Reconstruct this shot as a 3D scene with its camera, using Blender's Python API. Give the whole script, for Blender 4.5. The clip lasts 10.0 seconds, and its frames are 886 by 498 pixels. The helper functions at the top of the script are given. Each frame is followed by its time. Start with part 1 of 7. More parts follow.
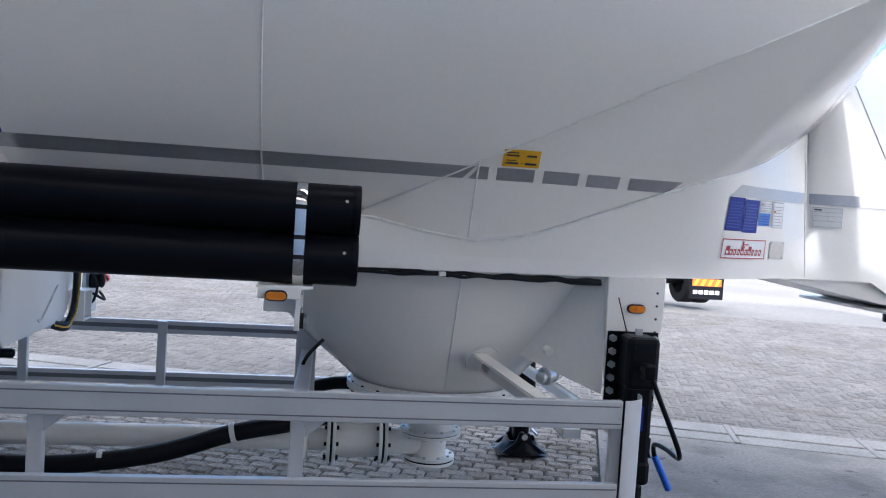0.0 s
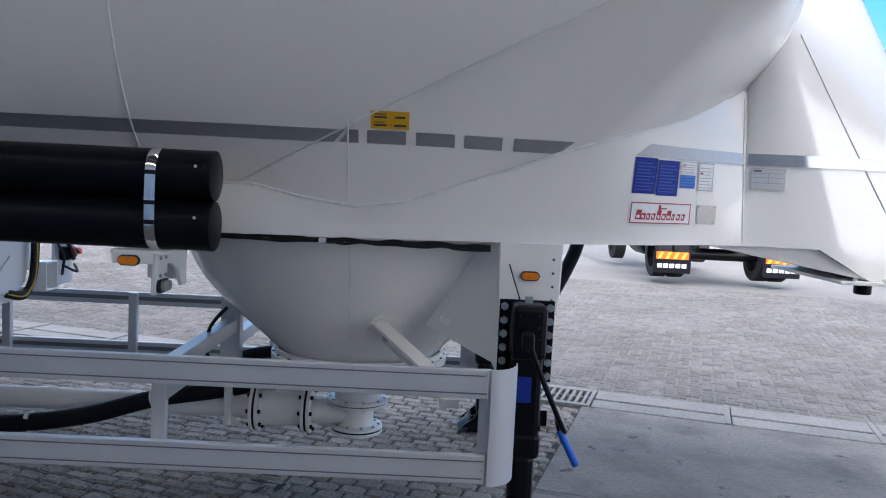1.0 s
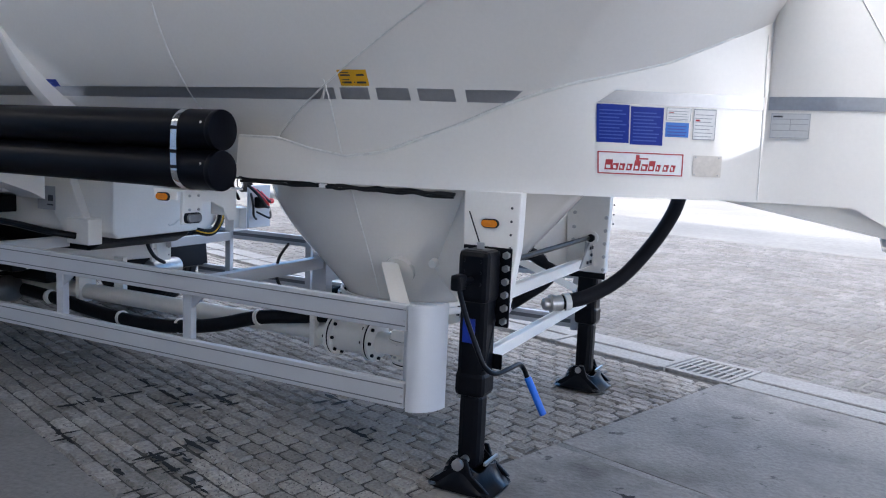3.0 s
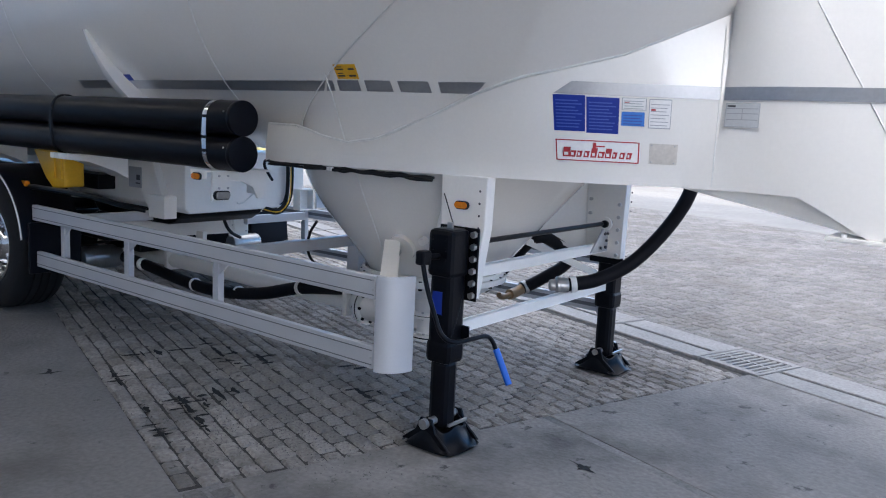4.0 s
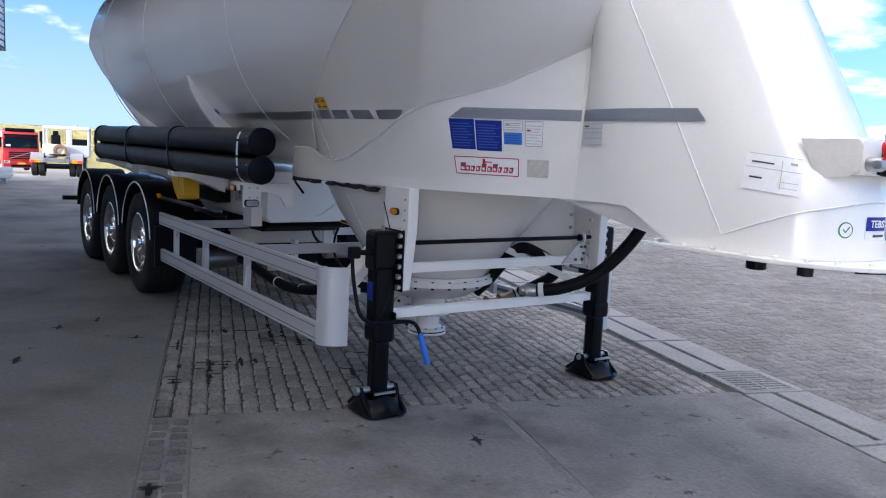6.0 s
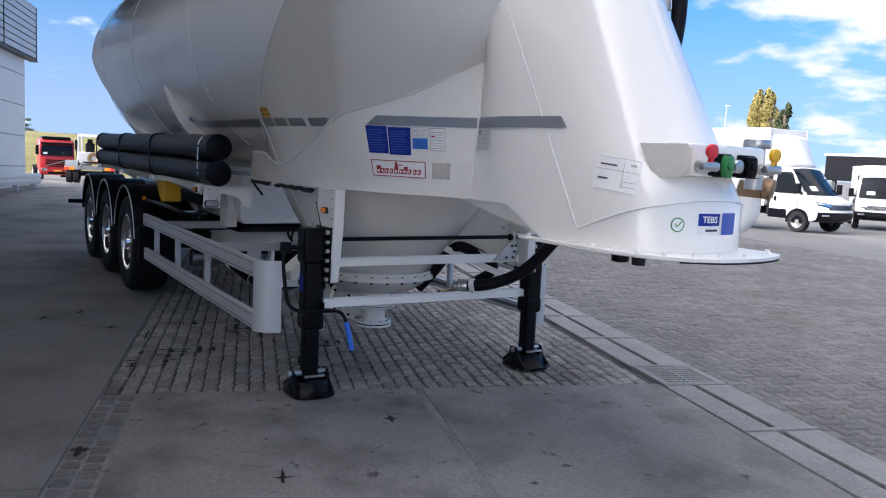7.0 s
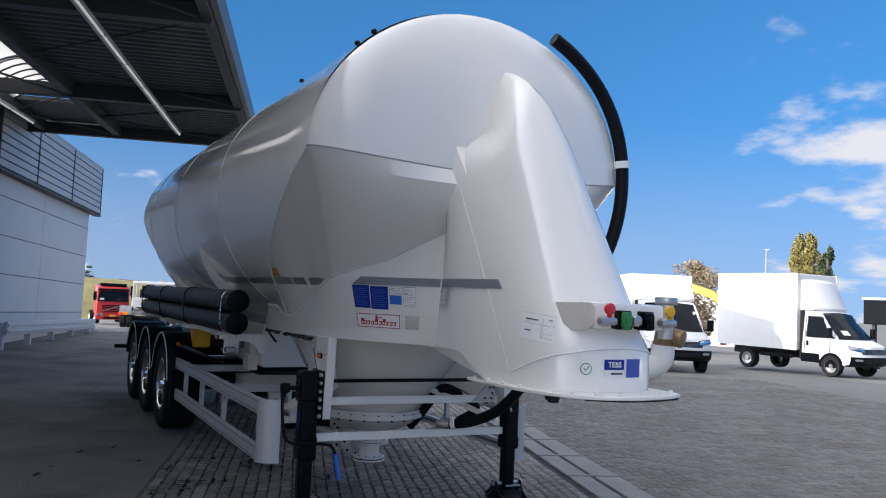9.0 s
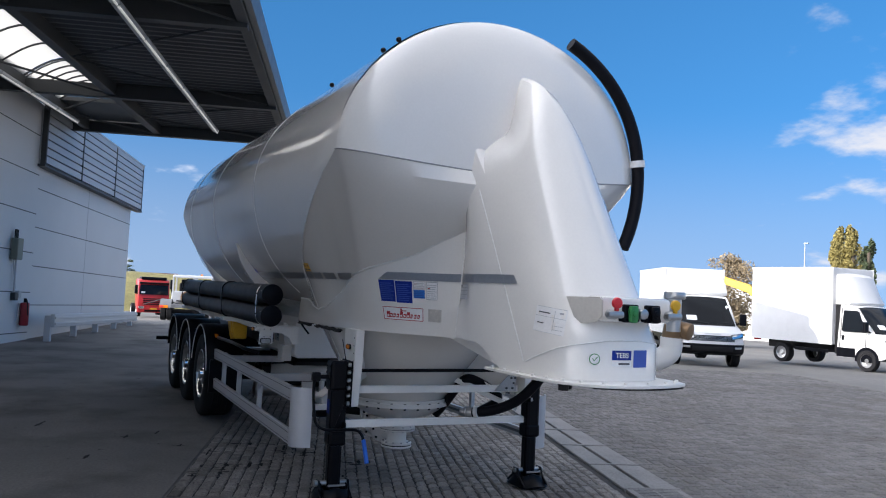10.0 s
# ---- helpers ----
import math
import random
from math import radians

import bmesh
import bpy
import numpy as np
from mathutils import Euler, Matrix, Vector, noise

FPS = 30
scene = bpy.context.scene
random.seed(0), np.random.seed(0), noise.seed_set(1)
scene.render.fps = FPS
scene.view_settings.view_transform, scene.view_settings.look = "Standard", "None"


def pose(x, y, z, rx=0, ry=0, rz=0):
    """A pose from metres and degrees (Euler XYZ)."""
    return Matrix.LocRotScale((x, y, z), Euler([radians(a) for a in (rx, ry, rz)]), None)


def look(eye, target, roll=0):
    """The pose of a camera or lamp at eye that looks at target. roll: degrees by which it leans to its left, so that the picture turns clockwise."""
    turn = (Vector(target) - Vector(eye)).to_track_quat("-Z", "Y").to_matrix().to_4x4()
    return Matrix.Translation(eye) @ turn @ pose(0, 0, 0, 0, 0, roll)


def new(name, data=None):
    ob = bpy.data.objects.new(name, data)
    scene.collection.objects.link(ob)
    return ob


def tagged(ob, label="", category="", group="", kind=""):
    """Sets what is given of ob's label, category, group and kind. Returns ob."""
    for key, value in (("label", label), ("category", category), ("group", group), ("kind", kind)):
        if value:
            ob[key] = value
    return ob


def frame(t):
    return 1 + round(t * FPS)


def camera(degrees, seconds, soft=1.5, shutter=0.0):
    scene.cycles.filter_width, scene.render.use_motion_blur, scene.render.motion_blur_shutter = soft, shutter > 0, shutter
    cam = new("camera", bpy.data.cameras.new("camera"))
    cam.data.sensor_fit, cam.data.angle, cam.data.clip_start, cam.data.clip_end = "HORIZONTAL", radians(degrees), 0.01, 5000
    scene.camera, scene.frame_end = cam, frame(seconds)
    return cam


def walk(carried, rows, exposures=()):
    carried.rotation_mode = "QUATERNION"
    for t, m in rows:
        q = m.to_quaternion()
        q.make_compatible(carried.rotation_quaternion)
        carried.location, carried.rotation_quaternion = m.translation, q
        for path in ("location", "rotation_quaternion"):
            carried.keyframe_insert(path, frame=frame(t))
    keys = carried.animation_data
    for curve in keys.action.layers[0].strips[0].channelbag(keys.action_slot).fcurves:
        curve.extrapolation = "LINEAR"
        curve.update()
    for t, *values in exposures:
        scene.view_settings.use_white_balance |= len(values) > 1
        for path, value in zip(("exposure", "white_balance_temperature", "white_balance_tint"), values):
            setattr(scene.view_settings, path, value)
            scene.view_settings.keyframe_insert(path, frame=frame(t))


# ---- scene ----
cam = camera(57.88, 10.0, soft=1.1)
ROWS = [
    (0.0, 0.022, -4.261, 1.587, -8.09, -2.61, 3.66),
    (0.5, 0.514, -4.288, 1.531, -4.80, -3.69, 3.18),
    (1.0, 1.004, -4.258, 1.565, -0.51, -4.29, 2.81),
    (1.5, 1.490, -4.285, 1.648, 5.36, -5.91, 2.90),
    (2.0, 1.927, -4.187, 1.631, 11.08, -6.90, 2.73),
    (2.5, 2.422, -4.112, 1.521, 22.12, -6.49, 2.20),
    (3.0, 2.888, -4.072, 1.541, 27.38, -7.32, 2.50),
    (3.2, 3.099, -4.008, 1.518, 29.05, -7.56, 2.73),
    (4.3, 4.026, -3.834, 1.586, 41.01, -8.85, 2.80),
    (4.5, 4.206, -3.758, 1.568, 42.04, -8.91, 2.90),
    (5.0, 4.636, -3.542, 1.589, 46.79, -9.18, 2.81),
    (5.2, 4.823, -3.479, 1.582, 50.48, -9.28, 2.78),
    (6.3, 5.695, -3.069, 1.572, 56.42, -6.66, 2.90),
    (6.5, 5.845, -2.996, 1.555, 56.95, -6.52, 2.99),
    (7.0, 6.211, -2.840, 1.580, 58.27, -6.50, 2.94),
    (7.5, 6.500, -2.634, 1.586, 59.36, -6.79, 3.01),
    (8.0, 6.777, -2.589, 1.617, 60.56, -1.79, 2.75),
    (8.5, 6.989, -2.677, 1.648, 61.56, 4.64, 2.70),
    (9.0, 7.203, -2.846, 1.676, 62.10, 3.56, 2.77),
    (9.5, 7.363, -2.892, 1.691, 63.60, 3.39, 2.86),
    (10.0, 7.521, -2.901, 1.685, 64.57, 2.99, 2.83),
]
def heading(x, y, z, yaw, pitch, roll):
    """A camera pose from its eye and its yaw, pitch and roll in degrees."""
    a, p = radians(yaw), radians(pitch)
    eye = Vector((x, y, z))
    return look(eye, eye + Vector((-math.sin(a) * math.cos(p), math.cos(a) * math.cos(p), math.sin(p))), roll)


walk(cam, [(t, heading(*r)) for t, *r in ROWS], [(0, 4.06, 6470, 12), (0.6, 3.84, 6460, 12), (2, 3.76, 6460, 12), (3, 4.14, 6490, 12), (5.2, 3.69, 6470, 12), (6.5, 3.36, 6520, 15), (7.0, 3.12, 6520, 14), (7.6, 2.98, 6510, 14), (8.4, 2.58, 6410, 12), (10, 2.69, 6410, 12)])

# ---- light ----
SUN_AZ, SUN_EL = radians(-85), radians(17.3)   # azimuth from +x towards +y
sun_dir = Vector((math.cos(SUN_AZ) * math.cos(SUN_EL), math.sin(SUN_AZ) * math.cos(SUN_EL), math.sin(SUN_EL)))
world = bpy.data.worlds.new("world")
scene.world = world
world.use_nodes = True
wn, wl = world.node_tree.nodes, world.node_tree.links
wn.clear()
w_out, w_bg = wn.new("ShaderNodeOutputWorld"), wn.new("ShaderNodeBackground")
sky = wn.new("ShaderNodeTexSky")
sky.sky_type, sky.sun_disc = "NISHITA", False
sky.sun_elevation, sky.sun_rotation = SUN_EL, math.pi / 2 - SUN_AZ
sky.air_density, sky.dust_density, sky.ozone_density = 1.0, 0.2, 2.5
w_co = wn.new("ShaderNodeTexCoord")
w_sep, w_high = wn.new("ShaderNodeSeparateXYZ"), wn.new("ShaderNodeMath")
wl.new(w_co.outputs["Generated"], w_sep.inputs["Vector"])
w_high.operation, w_high.use_clamp = "MAXIMUM", False
w_high.inputs[1].default_value = 0.0
wl.new(w_sep.outputs["Z"], w_high.inputs[0])
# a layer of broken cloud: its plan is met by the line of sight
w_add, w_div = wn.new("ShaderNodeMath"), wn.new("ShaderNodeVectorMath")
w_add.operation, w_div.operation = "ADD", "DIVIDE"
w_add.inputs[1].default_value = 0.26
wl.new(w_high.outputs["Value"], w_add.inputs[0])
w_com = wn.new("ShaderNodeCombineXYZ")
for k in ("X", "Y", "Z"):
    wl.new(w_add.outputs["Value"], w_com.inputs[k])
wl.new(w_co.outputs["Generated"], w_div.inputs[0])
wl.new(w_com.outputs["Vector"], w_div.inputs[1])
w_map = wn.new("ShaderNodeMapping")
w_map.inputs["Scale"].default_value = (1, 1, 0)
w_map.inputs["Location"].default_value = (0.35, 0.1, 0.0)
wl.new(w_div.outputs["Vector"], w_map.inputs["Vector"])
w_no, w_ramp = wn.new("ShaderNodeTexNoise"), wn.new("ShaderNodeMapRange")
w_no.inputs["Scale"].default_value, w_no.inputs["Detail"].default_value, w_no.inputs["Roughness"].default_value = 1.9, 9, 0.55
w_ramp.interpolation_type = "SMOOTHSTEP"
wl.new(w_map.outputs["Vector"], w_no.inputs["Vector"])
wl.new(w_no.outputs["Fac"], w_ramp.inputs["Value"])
# the cloud is thicker overhead, out of view, which adds light
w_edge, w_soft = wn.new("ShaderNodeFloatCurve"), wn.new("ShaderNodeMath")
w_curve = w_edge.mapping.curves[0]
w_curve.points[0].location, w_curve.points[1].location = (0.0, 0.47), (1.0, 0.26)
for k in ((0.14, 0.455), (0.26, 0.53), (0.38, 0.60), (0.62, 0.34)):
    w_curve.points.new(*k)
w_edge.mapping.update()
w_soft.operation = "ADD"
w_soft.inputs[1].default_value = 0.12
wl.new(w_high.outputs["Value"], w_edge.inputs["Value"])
# it opens towards the far end of the yard and over the hall's end
# the opening at +x is unseen and put in to dim the neck's front
w_east, w_sum = wn.new("ShaderNodeMapRange"), wn.new("ShaderNodeMath")
w_east.interpolation_type = "SMOOTHSTEP"
w_east.inputs["From Min"].default_value, w_east.inputs["From Max"].default_value = -0.1, 0.7
w_east.inputs["To Min"].default_value, w_east.inputs["To Max"].default_value = 0.0, -0.08
w_west, w_all = wn.new("ShaderNodeMapRange"), wn.new("ShaderNodeMath")
w_west.interpolation_type = "SMOOTHSTEP"
w_west.inputs["From Min"].default_value, w_west.inputs["From Max"].default_value = -0.85, -0.45
w_west.inputs["To Min"].default_value, w_west.inputs["To Max"].default_value = -0.12, 0.0
wl.new(w_sep.outputs["X"], w_west.inputs["Value"])
# thicker unseen cloud is added round the sun, behind the hall, for near-side light
w_south, w_both = wn.new("ShaderNodeMapRange"), wn.new("ShaderNodeMath")
w_south.interpolation_type = "SMOOTHSTEP"
w_south.inputs["From Min"].default_value, w_south.inputs["From Max"].default_value = -0.7, -0.05
w_south.inputs["To Min"].default_value, w_south.inputs["To Max"].default_value = 0.3, 0.0
wl.new(w_sep.outputs["Y"], w_south.inputs["Value"])
wl.new(w_west.outputs["Result"], w_both.inputs[0])
wl.new(w_south.outputs["Result"], w_both.inputs[1])
wl.new(w_east.outputs["Result"], w_all.inputs[0])
wl.new(w_both.outputs["Value"], w_all.inputs[1])
w_sum.operation = "SUBTRACT"
wl.new(w_sep.outputs["X"], w_east.inputs["Value"])
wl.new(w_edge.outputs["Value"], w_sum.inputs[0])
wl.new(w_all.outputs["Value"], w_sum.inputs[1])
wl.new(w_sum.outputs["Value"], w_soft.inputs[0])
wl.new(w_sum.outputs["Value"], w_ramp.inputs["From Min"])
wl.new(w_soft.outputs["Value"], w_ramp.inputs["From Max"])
w_mix = wn.new("ShaderNodeMixRGB")
# cloud on the sun's side, out of view, is brightened to light the tank
w_tint, w_glow = wn.new("ShaderNodeVectorMath"), wn.new("ShaderNodeMapRange")
w_tint.operation = "SCALE"
w_tint.inputs[0].default_value = (1.95, 2.0, 2.14)
w_dot = wn.new("ShaderNodeVectorMath")
w_dot.operation = "DOT_PRODUCT"
w_dot.inputs[1].default_value = (-0.3, -0.92, 0.25)
wl.new(w_co.outputs["Generated"], w_dot.inputs[0])
w_glow.inputs["From Min"].default_value, w_glow.inputs["From Max"].default_value = 0.15, 0.85
w_glow.inputs["To Min"].default_value, w_glow.inputs["To Max"].default_value = 0.8, 4.0
wl.new(w_dot.outputs["Value"], w_glow.inputs["Value"])
wl.new(w_glow.outputs["Result"], w_tint.inputs["Scale"])
wl.new(w_tint.outputs["Vector"], w_mix.inputs["Color2"])
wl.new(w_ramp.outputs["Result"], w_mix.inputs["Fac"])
w_hue = wn.new("ShaderNodeHueSaturation")
w_hue.inputs["Saturation"].default_value, w_hue.inputs["Value"].default_value = 1.3, 0.46
# the haze near the horizon is thin: the gradient starts higher up
w_lift, w_abs = wn.new("ShaderNodeVectorMath"), wn.new("ShaderNodeVectorMath")
w_abs.operation = "MULTIPLY_ADD"
w_abs.inputs[1].default_value, w_abs.inputs[2].default_value = (1, 1, 0.82), (0, 0, 0.32)
w_lift.operation = "NORMALIZE"
wl.new(w_co.outputs["Generated"], w_abs.inputs[0])
wl.new(w_abs.outputs["Vector"], w_lift.inputs[0])
wl.new(w_lift.outputs["Vector"], sky.inputs["Vector"])
wl.new(sky.outputs["Color"], w_hue.inputs["Color"])
# pale haze low over the horizon
w_haze, w_low = wn.new("ShaderNodeMixRGB"), wn.new("ShaderNodeMapRange")
w_low.interpolation_type = "SMOOTHSTEP"
w_low.inputs["From Min"].default_value, w_low.inputs["From Max"].default_value = 0.0, 0.24
w_low.inputs["To Min"].default_value, w_low.inputs["To Max"].default_value = 0.5, 0.0
w_haze.inputs["Color2"].default_value = (0.98, 1.09, 1.28, 1)
wl.new(w_high.outputs["Value"], w_low.inputs["Value"])
wl.new(w_low.outputs["Result"], w_haze.inputs["Fac"])
wl.new(w_hue.outputs["Color"], w_haze.inputs["Color1"])
wl.new(w_haze.outputs["Color"], w_mix.inputs["Color1"])
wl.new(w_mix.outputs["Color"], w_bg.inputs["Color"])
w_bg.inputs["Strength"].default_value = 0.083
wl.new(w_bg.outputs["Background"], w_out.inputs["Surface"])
sun_data = bpy.data.lights.new("sun", "SUN")
sun_data.energy, sun_data.angle, sun_data.color = 0.86, radians(0.6), (1.0, 0.95, 0.86)
sun = new("sun", sun_data)
sun.matrix_world = look(sun_dir * 60, (0, 0, 0))


# ---- materials ----
def material(name, color, rough=0.5, metal=0.0, vary=0.08, scale=3.0, grain=0.05, grain_scale=60.0, bump=0.02, coat=0.0, bump_scale=None, rand="", dirt=None, spec=0.5, specks=None):
    """A surface with stains and grain in its colour, uneven gloss and fine relief."""
    m = bpy.data.materials.new(name)
    m.use_nodes = True
    n, l = m.node_tree.nodes, m.node_tree.links
    b = n["Principled BSDF"]
    co = n.new("ShaderNodeTexCoord")
    big, small = n.new("ShaderNodeTexNoise"), n.new("ShaderNodeTexNoise")
    big.inputs["Scale"].default_value, big.inputs["Detail"].default_value = scale, 6
    small.inputs["Scale"].default_value, small.inputs["Detail"].default_value = grain_scale, 4
    l.new(co.outputs["Object"], big.inputs["Vector"])
    l.new(co.outputs["Object"], small.inputs["Vector"])

    def scaled(socket, amount):
        r = n.new("ShaderNodeMapRange")
        r.inputs["From Min"].default_value, r.inputs["From Max"].default_value = 0.25, 0.75
        r.inputs["To Min"].default_value, r.inputs["To Max"].default_value = 1 - amount, 1 + amount
        l.new(socket, r.inputs["Value"])
        return r.outputs["Result"]

    def times(a, c):
        x = n.new("ShaderNodeMath")
        x.operation = "MULTIPLY"
        l.new(a, x.inputs[0])
        l.new(c, x.inputs[1])
        return x.outputs["Value"]

    factor = times(scaled(big.outputs["Fac"], vary), scaled(small.outputs["Fac"], grain))
    if rand:
        source = n.new("ShaderNodeObjectInfo").outputs["Random"] if rand == "object" else n.new("ShaderNodeNewGeometry").outputs["Random Per Island"]
        r = n.new("ShaderNodeMapRange")
        r.inputs["To Min"].default_value, r.inputs["To Max"].default_value = 0.8, 1.2
        l.new(source, r.inputs["Value"])
        factor = times(factor, r.outputs["Result"])
    mul = n.new("ShaderNodeVectorMath")
    mul.operation = "SCALE"
    mul.inputs[0].default_value = color
    l.new(factor, mul.inputs["Scale"])
    base = mul.outputs["Vector"]
    if dirt:
        dirt_color, dirt_scale, low, high = dirt
        dn, dr, dm = n.new("ShaderNodeTexNoise"), n.new("ShaderNodeMapRange"), n.new("ShaderNodeMixRGB")
        dn.inputs["Scale"].default_value, dn.inputs["Detail"].default_value, dn.inputs["Roughness"].default_value = dirt_scale, 8, 0.6
        dr.inputs["From Min"].default_value, dr.inputs["From Max"].default_value = low, high
        l.new(co.outputs["Object"], dn.inputs["Vector"])
        l.new(dn.outputs["Fac"], dr.inputs["Value"])
        l.new(dr.outputs["Result"], dm.inputs["Fac"])
        l.new(base, dm.inputs["Color1"])
        dm.inputs["Color2"].default_value = (*dirt_color, 1)
        base = dm.outputs["Color"]
    if specks:
        speck_color, speck_scale, low, high = specks
        dn, dr, dm = n.new("ShaderNodeTexNoise"), n.new("ShaderNodeMapRange"), n.new("ShaderNodeMixRGB")
        dn.inputs["Scale"].default_value, dn.inputs["Detail"].default_value, dn.inputs["Roughness"].default_value = speck_scale, 5, 0.65
        dr.inputs["From Min"].default_value, dr.inputs["From Max"].default_value = low, high
        l.new(co.outputs["Object"], dn.inputs["Vector"])
        l.new(dn.outputs["Fac"], dr.inputs["Value"])
        l.new(dr.outputs["Result"], dm.inputs["Fac"])
        l.new(base, dm.inputs["Color1"])
        dm.inputs["Color2"].default_value = (*speck_color, 1)
        base = dm.outputs["Color"]
    l.new(base, b.inputs["Base Color"])
    ro = n.new("ShaderNodeMapRange")
    ro.inputs["To Min"].default_value, ro.inputs["To Max"].default_value = rough * 0.8, min(1.0, rough * 1.2)
    l.new(big.outputs["Fac"], ro.inputs["Value"])
    l.new(ro.outputs["Result"], b.inputs["Roughness"])
    b.inputs["Specular IOR Level"].default_value = spec
    b.inputs["Metallic"].default_value, b.inputs["Coat Weight"].default_value, b.inputs["Coat Roughness"].default_value = metal, coat, 0.06
    if bump:
        bp = n.new("ShaderNodeBump")
        bp.inputs["Strength"].default_value, bp.inputs["Distance"].default_value = bump, 0.02
        source = small
        if bump_scale:
            source = n.new("ShaderNodeTexNoise")
            source.inputs["Scale"].default_value, source.inputs["Detail"].default_value = bump_scale, 3
            l.new(co.outputs["Object"], source.inputs["Vector"])
        l.new(source.outputs["Fac"], bp.inputs["Height"])
        l.new(bp.outputs["Normal"], b.inputs["Normal"])
    return m


def glass(name, color):
    m = bpy.data.materials.new(name)
    m.use_nodes = True
    b = m.node_tree.nodes["Principled BSDF"]
    b.inputs["Base Color"].default_value, b.inputs["Roughness"].default_value = (*color, 1), 0.04
    b.inputs["Specular IOR Level"].default_value = 0.2
    return m


WHITE = material("white_paint", (0.87, 0.84, 0.795), 0.14, vary=0.03, scale=1.3, grain=0.015, bump=0.03, bump_scale=1.3, coat=0.7)
FRAME_WHITE = material("frame_white_paint", (0.86, 0.835, 0.795), 0.3, vary=0.04, scale=3, grain=0.02, bump=0.02)
WELD = material("painted_weld", (0.76, 0.75, 0.72), 0.35, vary=0.1, scale=30, bump=0.25, grain_scale=160)
ALU = material("aluminium", (0.56, 0.565, 0.585), 0.4, 0.3, vary=0.05, scale=4, grain=0.03, grain_scale=200)
CHROME = material("polished_aluminium", (0.85, 0.85, 0.86), 0.1, 1.0, vary=0.02)
STEEL = material("zinc_steel", (0.5, 0.5, 0.5), 0.35, 0.9, vary=0.1, scale=20)
BLACK_TUBE = material("black_plastic_tube", (0.004, 0.0045, 0.008), 0.36, vary=0.15, scale=5, grain=0.1, bump=0.02, spec=0.12)
BLACK_PAINT = material("black_paint", (0.004, 0.0045, 0.007), 0.3, vary=0.15, scale=9, bump=0.05, spec=0.14)
RUBBER = material("black_rubber", (0.012, 0.012, 0.014), 0.6, vary=0.2, scale=8, bump=0.08, spec=0.25)
HOSE = material("black_hose", (0.008, 0.008, 0.011), 0.5, vary=0.2, scale=12, bump=0.1, spec=0.12)
TYRE = material("tyre_rubber", (0.014, 0.014, 0.016), 0.75, vary=0.25, scale=6, bump=0.1, spec=0.2)
BAND = material("grey_reflective_band", (0.42, 0.43, 0.45), 0.3, 0.7, vary=0.05, scale=2)
SEAL = material("grey_sealant", (0.33, 0.33, 0.33), 0.6)
# dark grey metal; on the guard rails it paints in the shade of grooves
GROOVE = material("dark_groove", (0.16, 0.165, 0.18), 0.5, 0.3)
BLUE = material("blue_sticker", (0.012, 0.035, 0.27), 0.4, vary=0.05, spec=0.2)
BLUE_TEXT = material("pale_print", (0.06, 0.11, 0.42), 0.4, spec=0.2)
MIDBLUE = material("bright_blue_sticker", (0.03, 0.2, 0.65), 0.35)
PAPER = material("white_sticker", (0.84, 0.83, 0.82), 0.4, vary=0.03)
INK = material("black_ink", (0.05, 0.05, 0.06), 0.5)
GREYINK = material("grey_ink", (0.4, 0.41, 0.43), 0.5)
RED_INK = material("red_print", (0.45, 0.03, 0.04), 0.4)
YELLOW = material("yellow_sticker", (0.8, 0.42, 0.02), 0.4, vary=0.05)
PALE_GREY = material("pale_grey_label", (0.6, 0.61, 0.62), 0.4, vary=0.05)
PLATE = material("type_plate", (0.6, 0.56, 0.51), 0.4, 0.15, vary=0.08, scale=30)
AMBER = material("amber_lens", (0.75, 0.22, 0.01), 0.15, vary=0.1, scale=40)
HANDLE_BLUE = material("blue_grip", (0.01, 0.13, 0.62), 0.4)
CHOCK = material("yellow_plastic", (0.75, 0.42, 0.02), 0.45)
RED_PLASTIC = material("red_plastic", (0.7, 0.03, 0.04), 0.3)
GREEN_PLASTIC = material("green_plastic", (0.03, 0.22, 0.06), 0.4)
BRASS = material("brown_bronze", (0.28, 0.18, 0.1), 0.4, 0.6, vary=0.15, scale=20)
BEIGE = material("beige_cap", (0.66, 0.62, 0.56), 0.4)
CONCRETE = material("concrete_slab", (0.195, 0.184, 0.174), 0.8, vary=0.22, scale=0.9, grain=0.2, grain_scale=38, bump=0.4, dirt=((0.095, 0.089, 0.083), 1.5, 0.48, 0.68), specks=((0.05, 0.048, 0.046), 7.0, 0.615, 0.68))
OLD_CONCRETE = material("old_dark_concrete", (0.172, 0.164, 0.157), 0.8, vary=0.25, scale=0.7, grain=0.2, grain_scale=38, bump=0.4, dirt=((0.085, 0.08, 0.075), 0.8, 0.46, 0.66), specks=((0.045, 0.043, 0.042), 6.0, 0.65, 0.70))
SAND = material("joint_sand_pale", (0.15, 0.142, 0.13), 0.95, vary=0.3, scale=1.5, grain=0.25, grain_scale=50, bump=0.3)
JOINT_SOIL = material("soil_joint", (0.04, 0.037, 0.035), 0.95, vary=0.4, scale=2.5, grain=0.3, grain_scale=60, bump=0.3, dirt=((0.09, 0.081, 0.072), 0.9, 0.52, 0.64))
JOINT = material("dusty_joint", (0.18, 0.175, 0.17), 0.95, vary=0.3, scale=3, grain=0.3, grain_scale=60, bump=0.3)
KERB = material("concrete_channel", (0.215, 0.21, 0.205), 0.8, vary=0.2, scale=2.5, grain=0.2, grain_scale=40, bump=0.3)
GROUT = material("joint_sand", (0.06, 0.056, 0.052), 0.95, vary=0.3, scale=2, grain=0.2, grain_scale=80, bump=0.3)
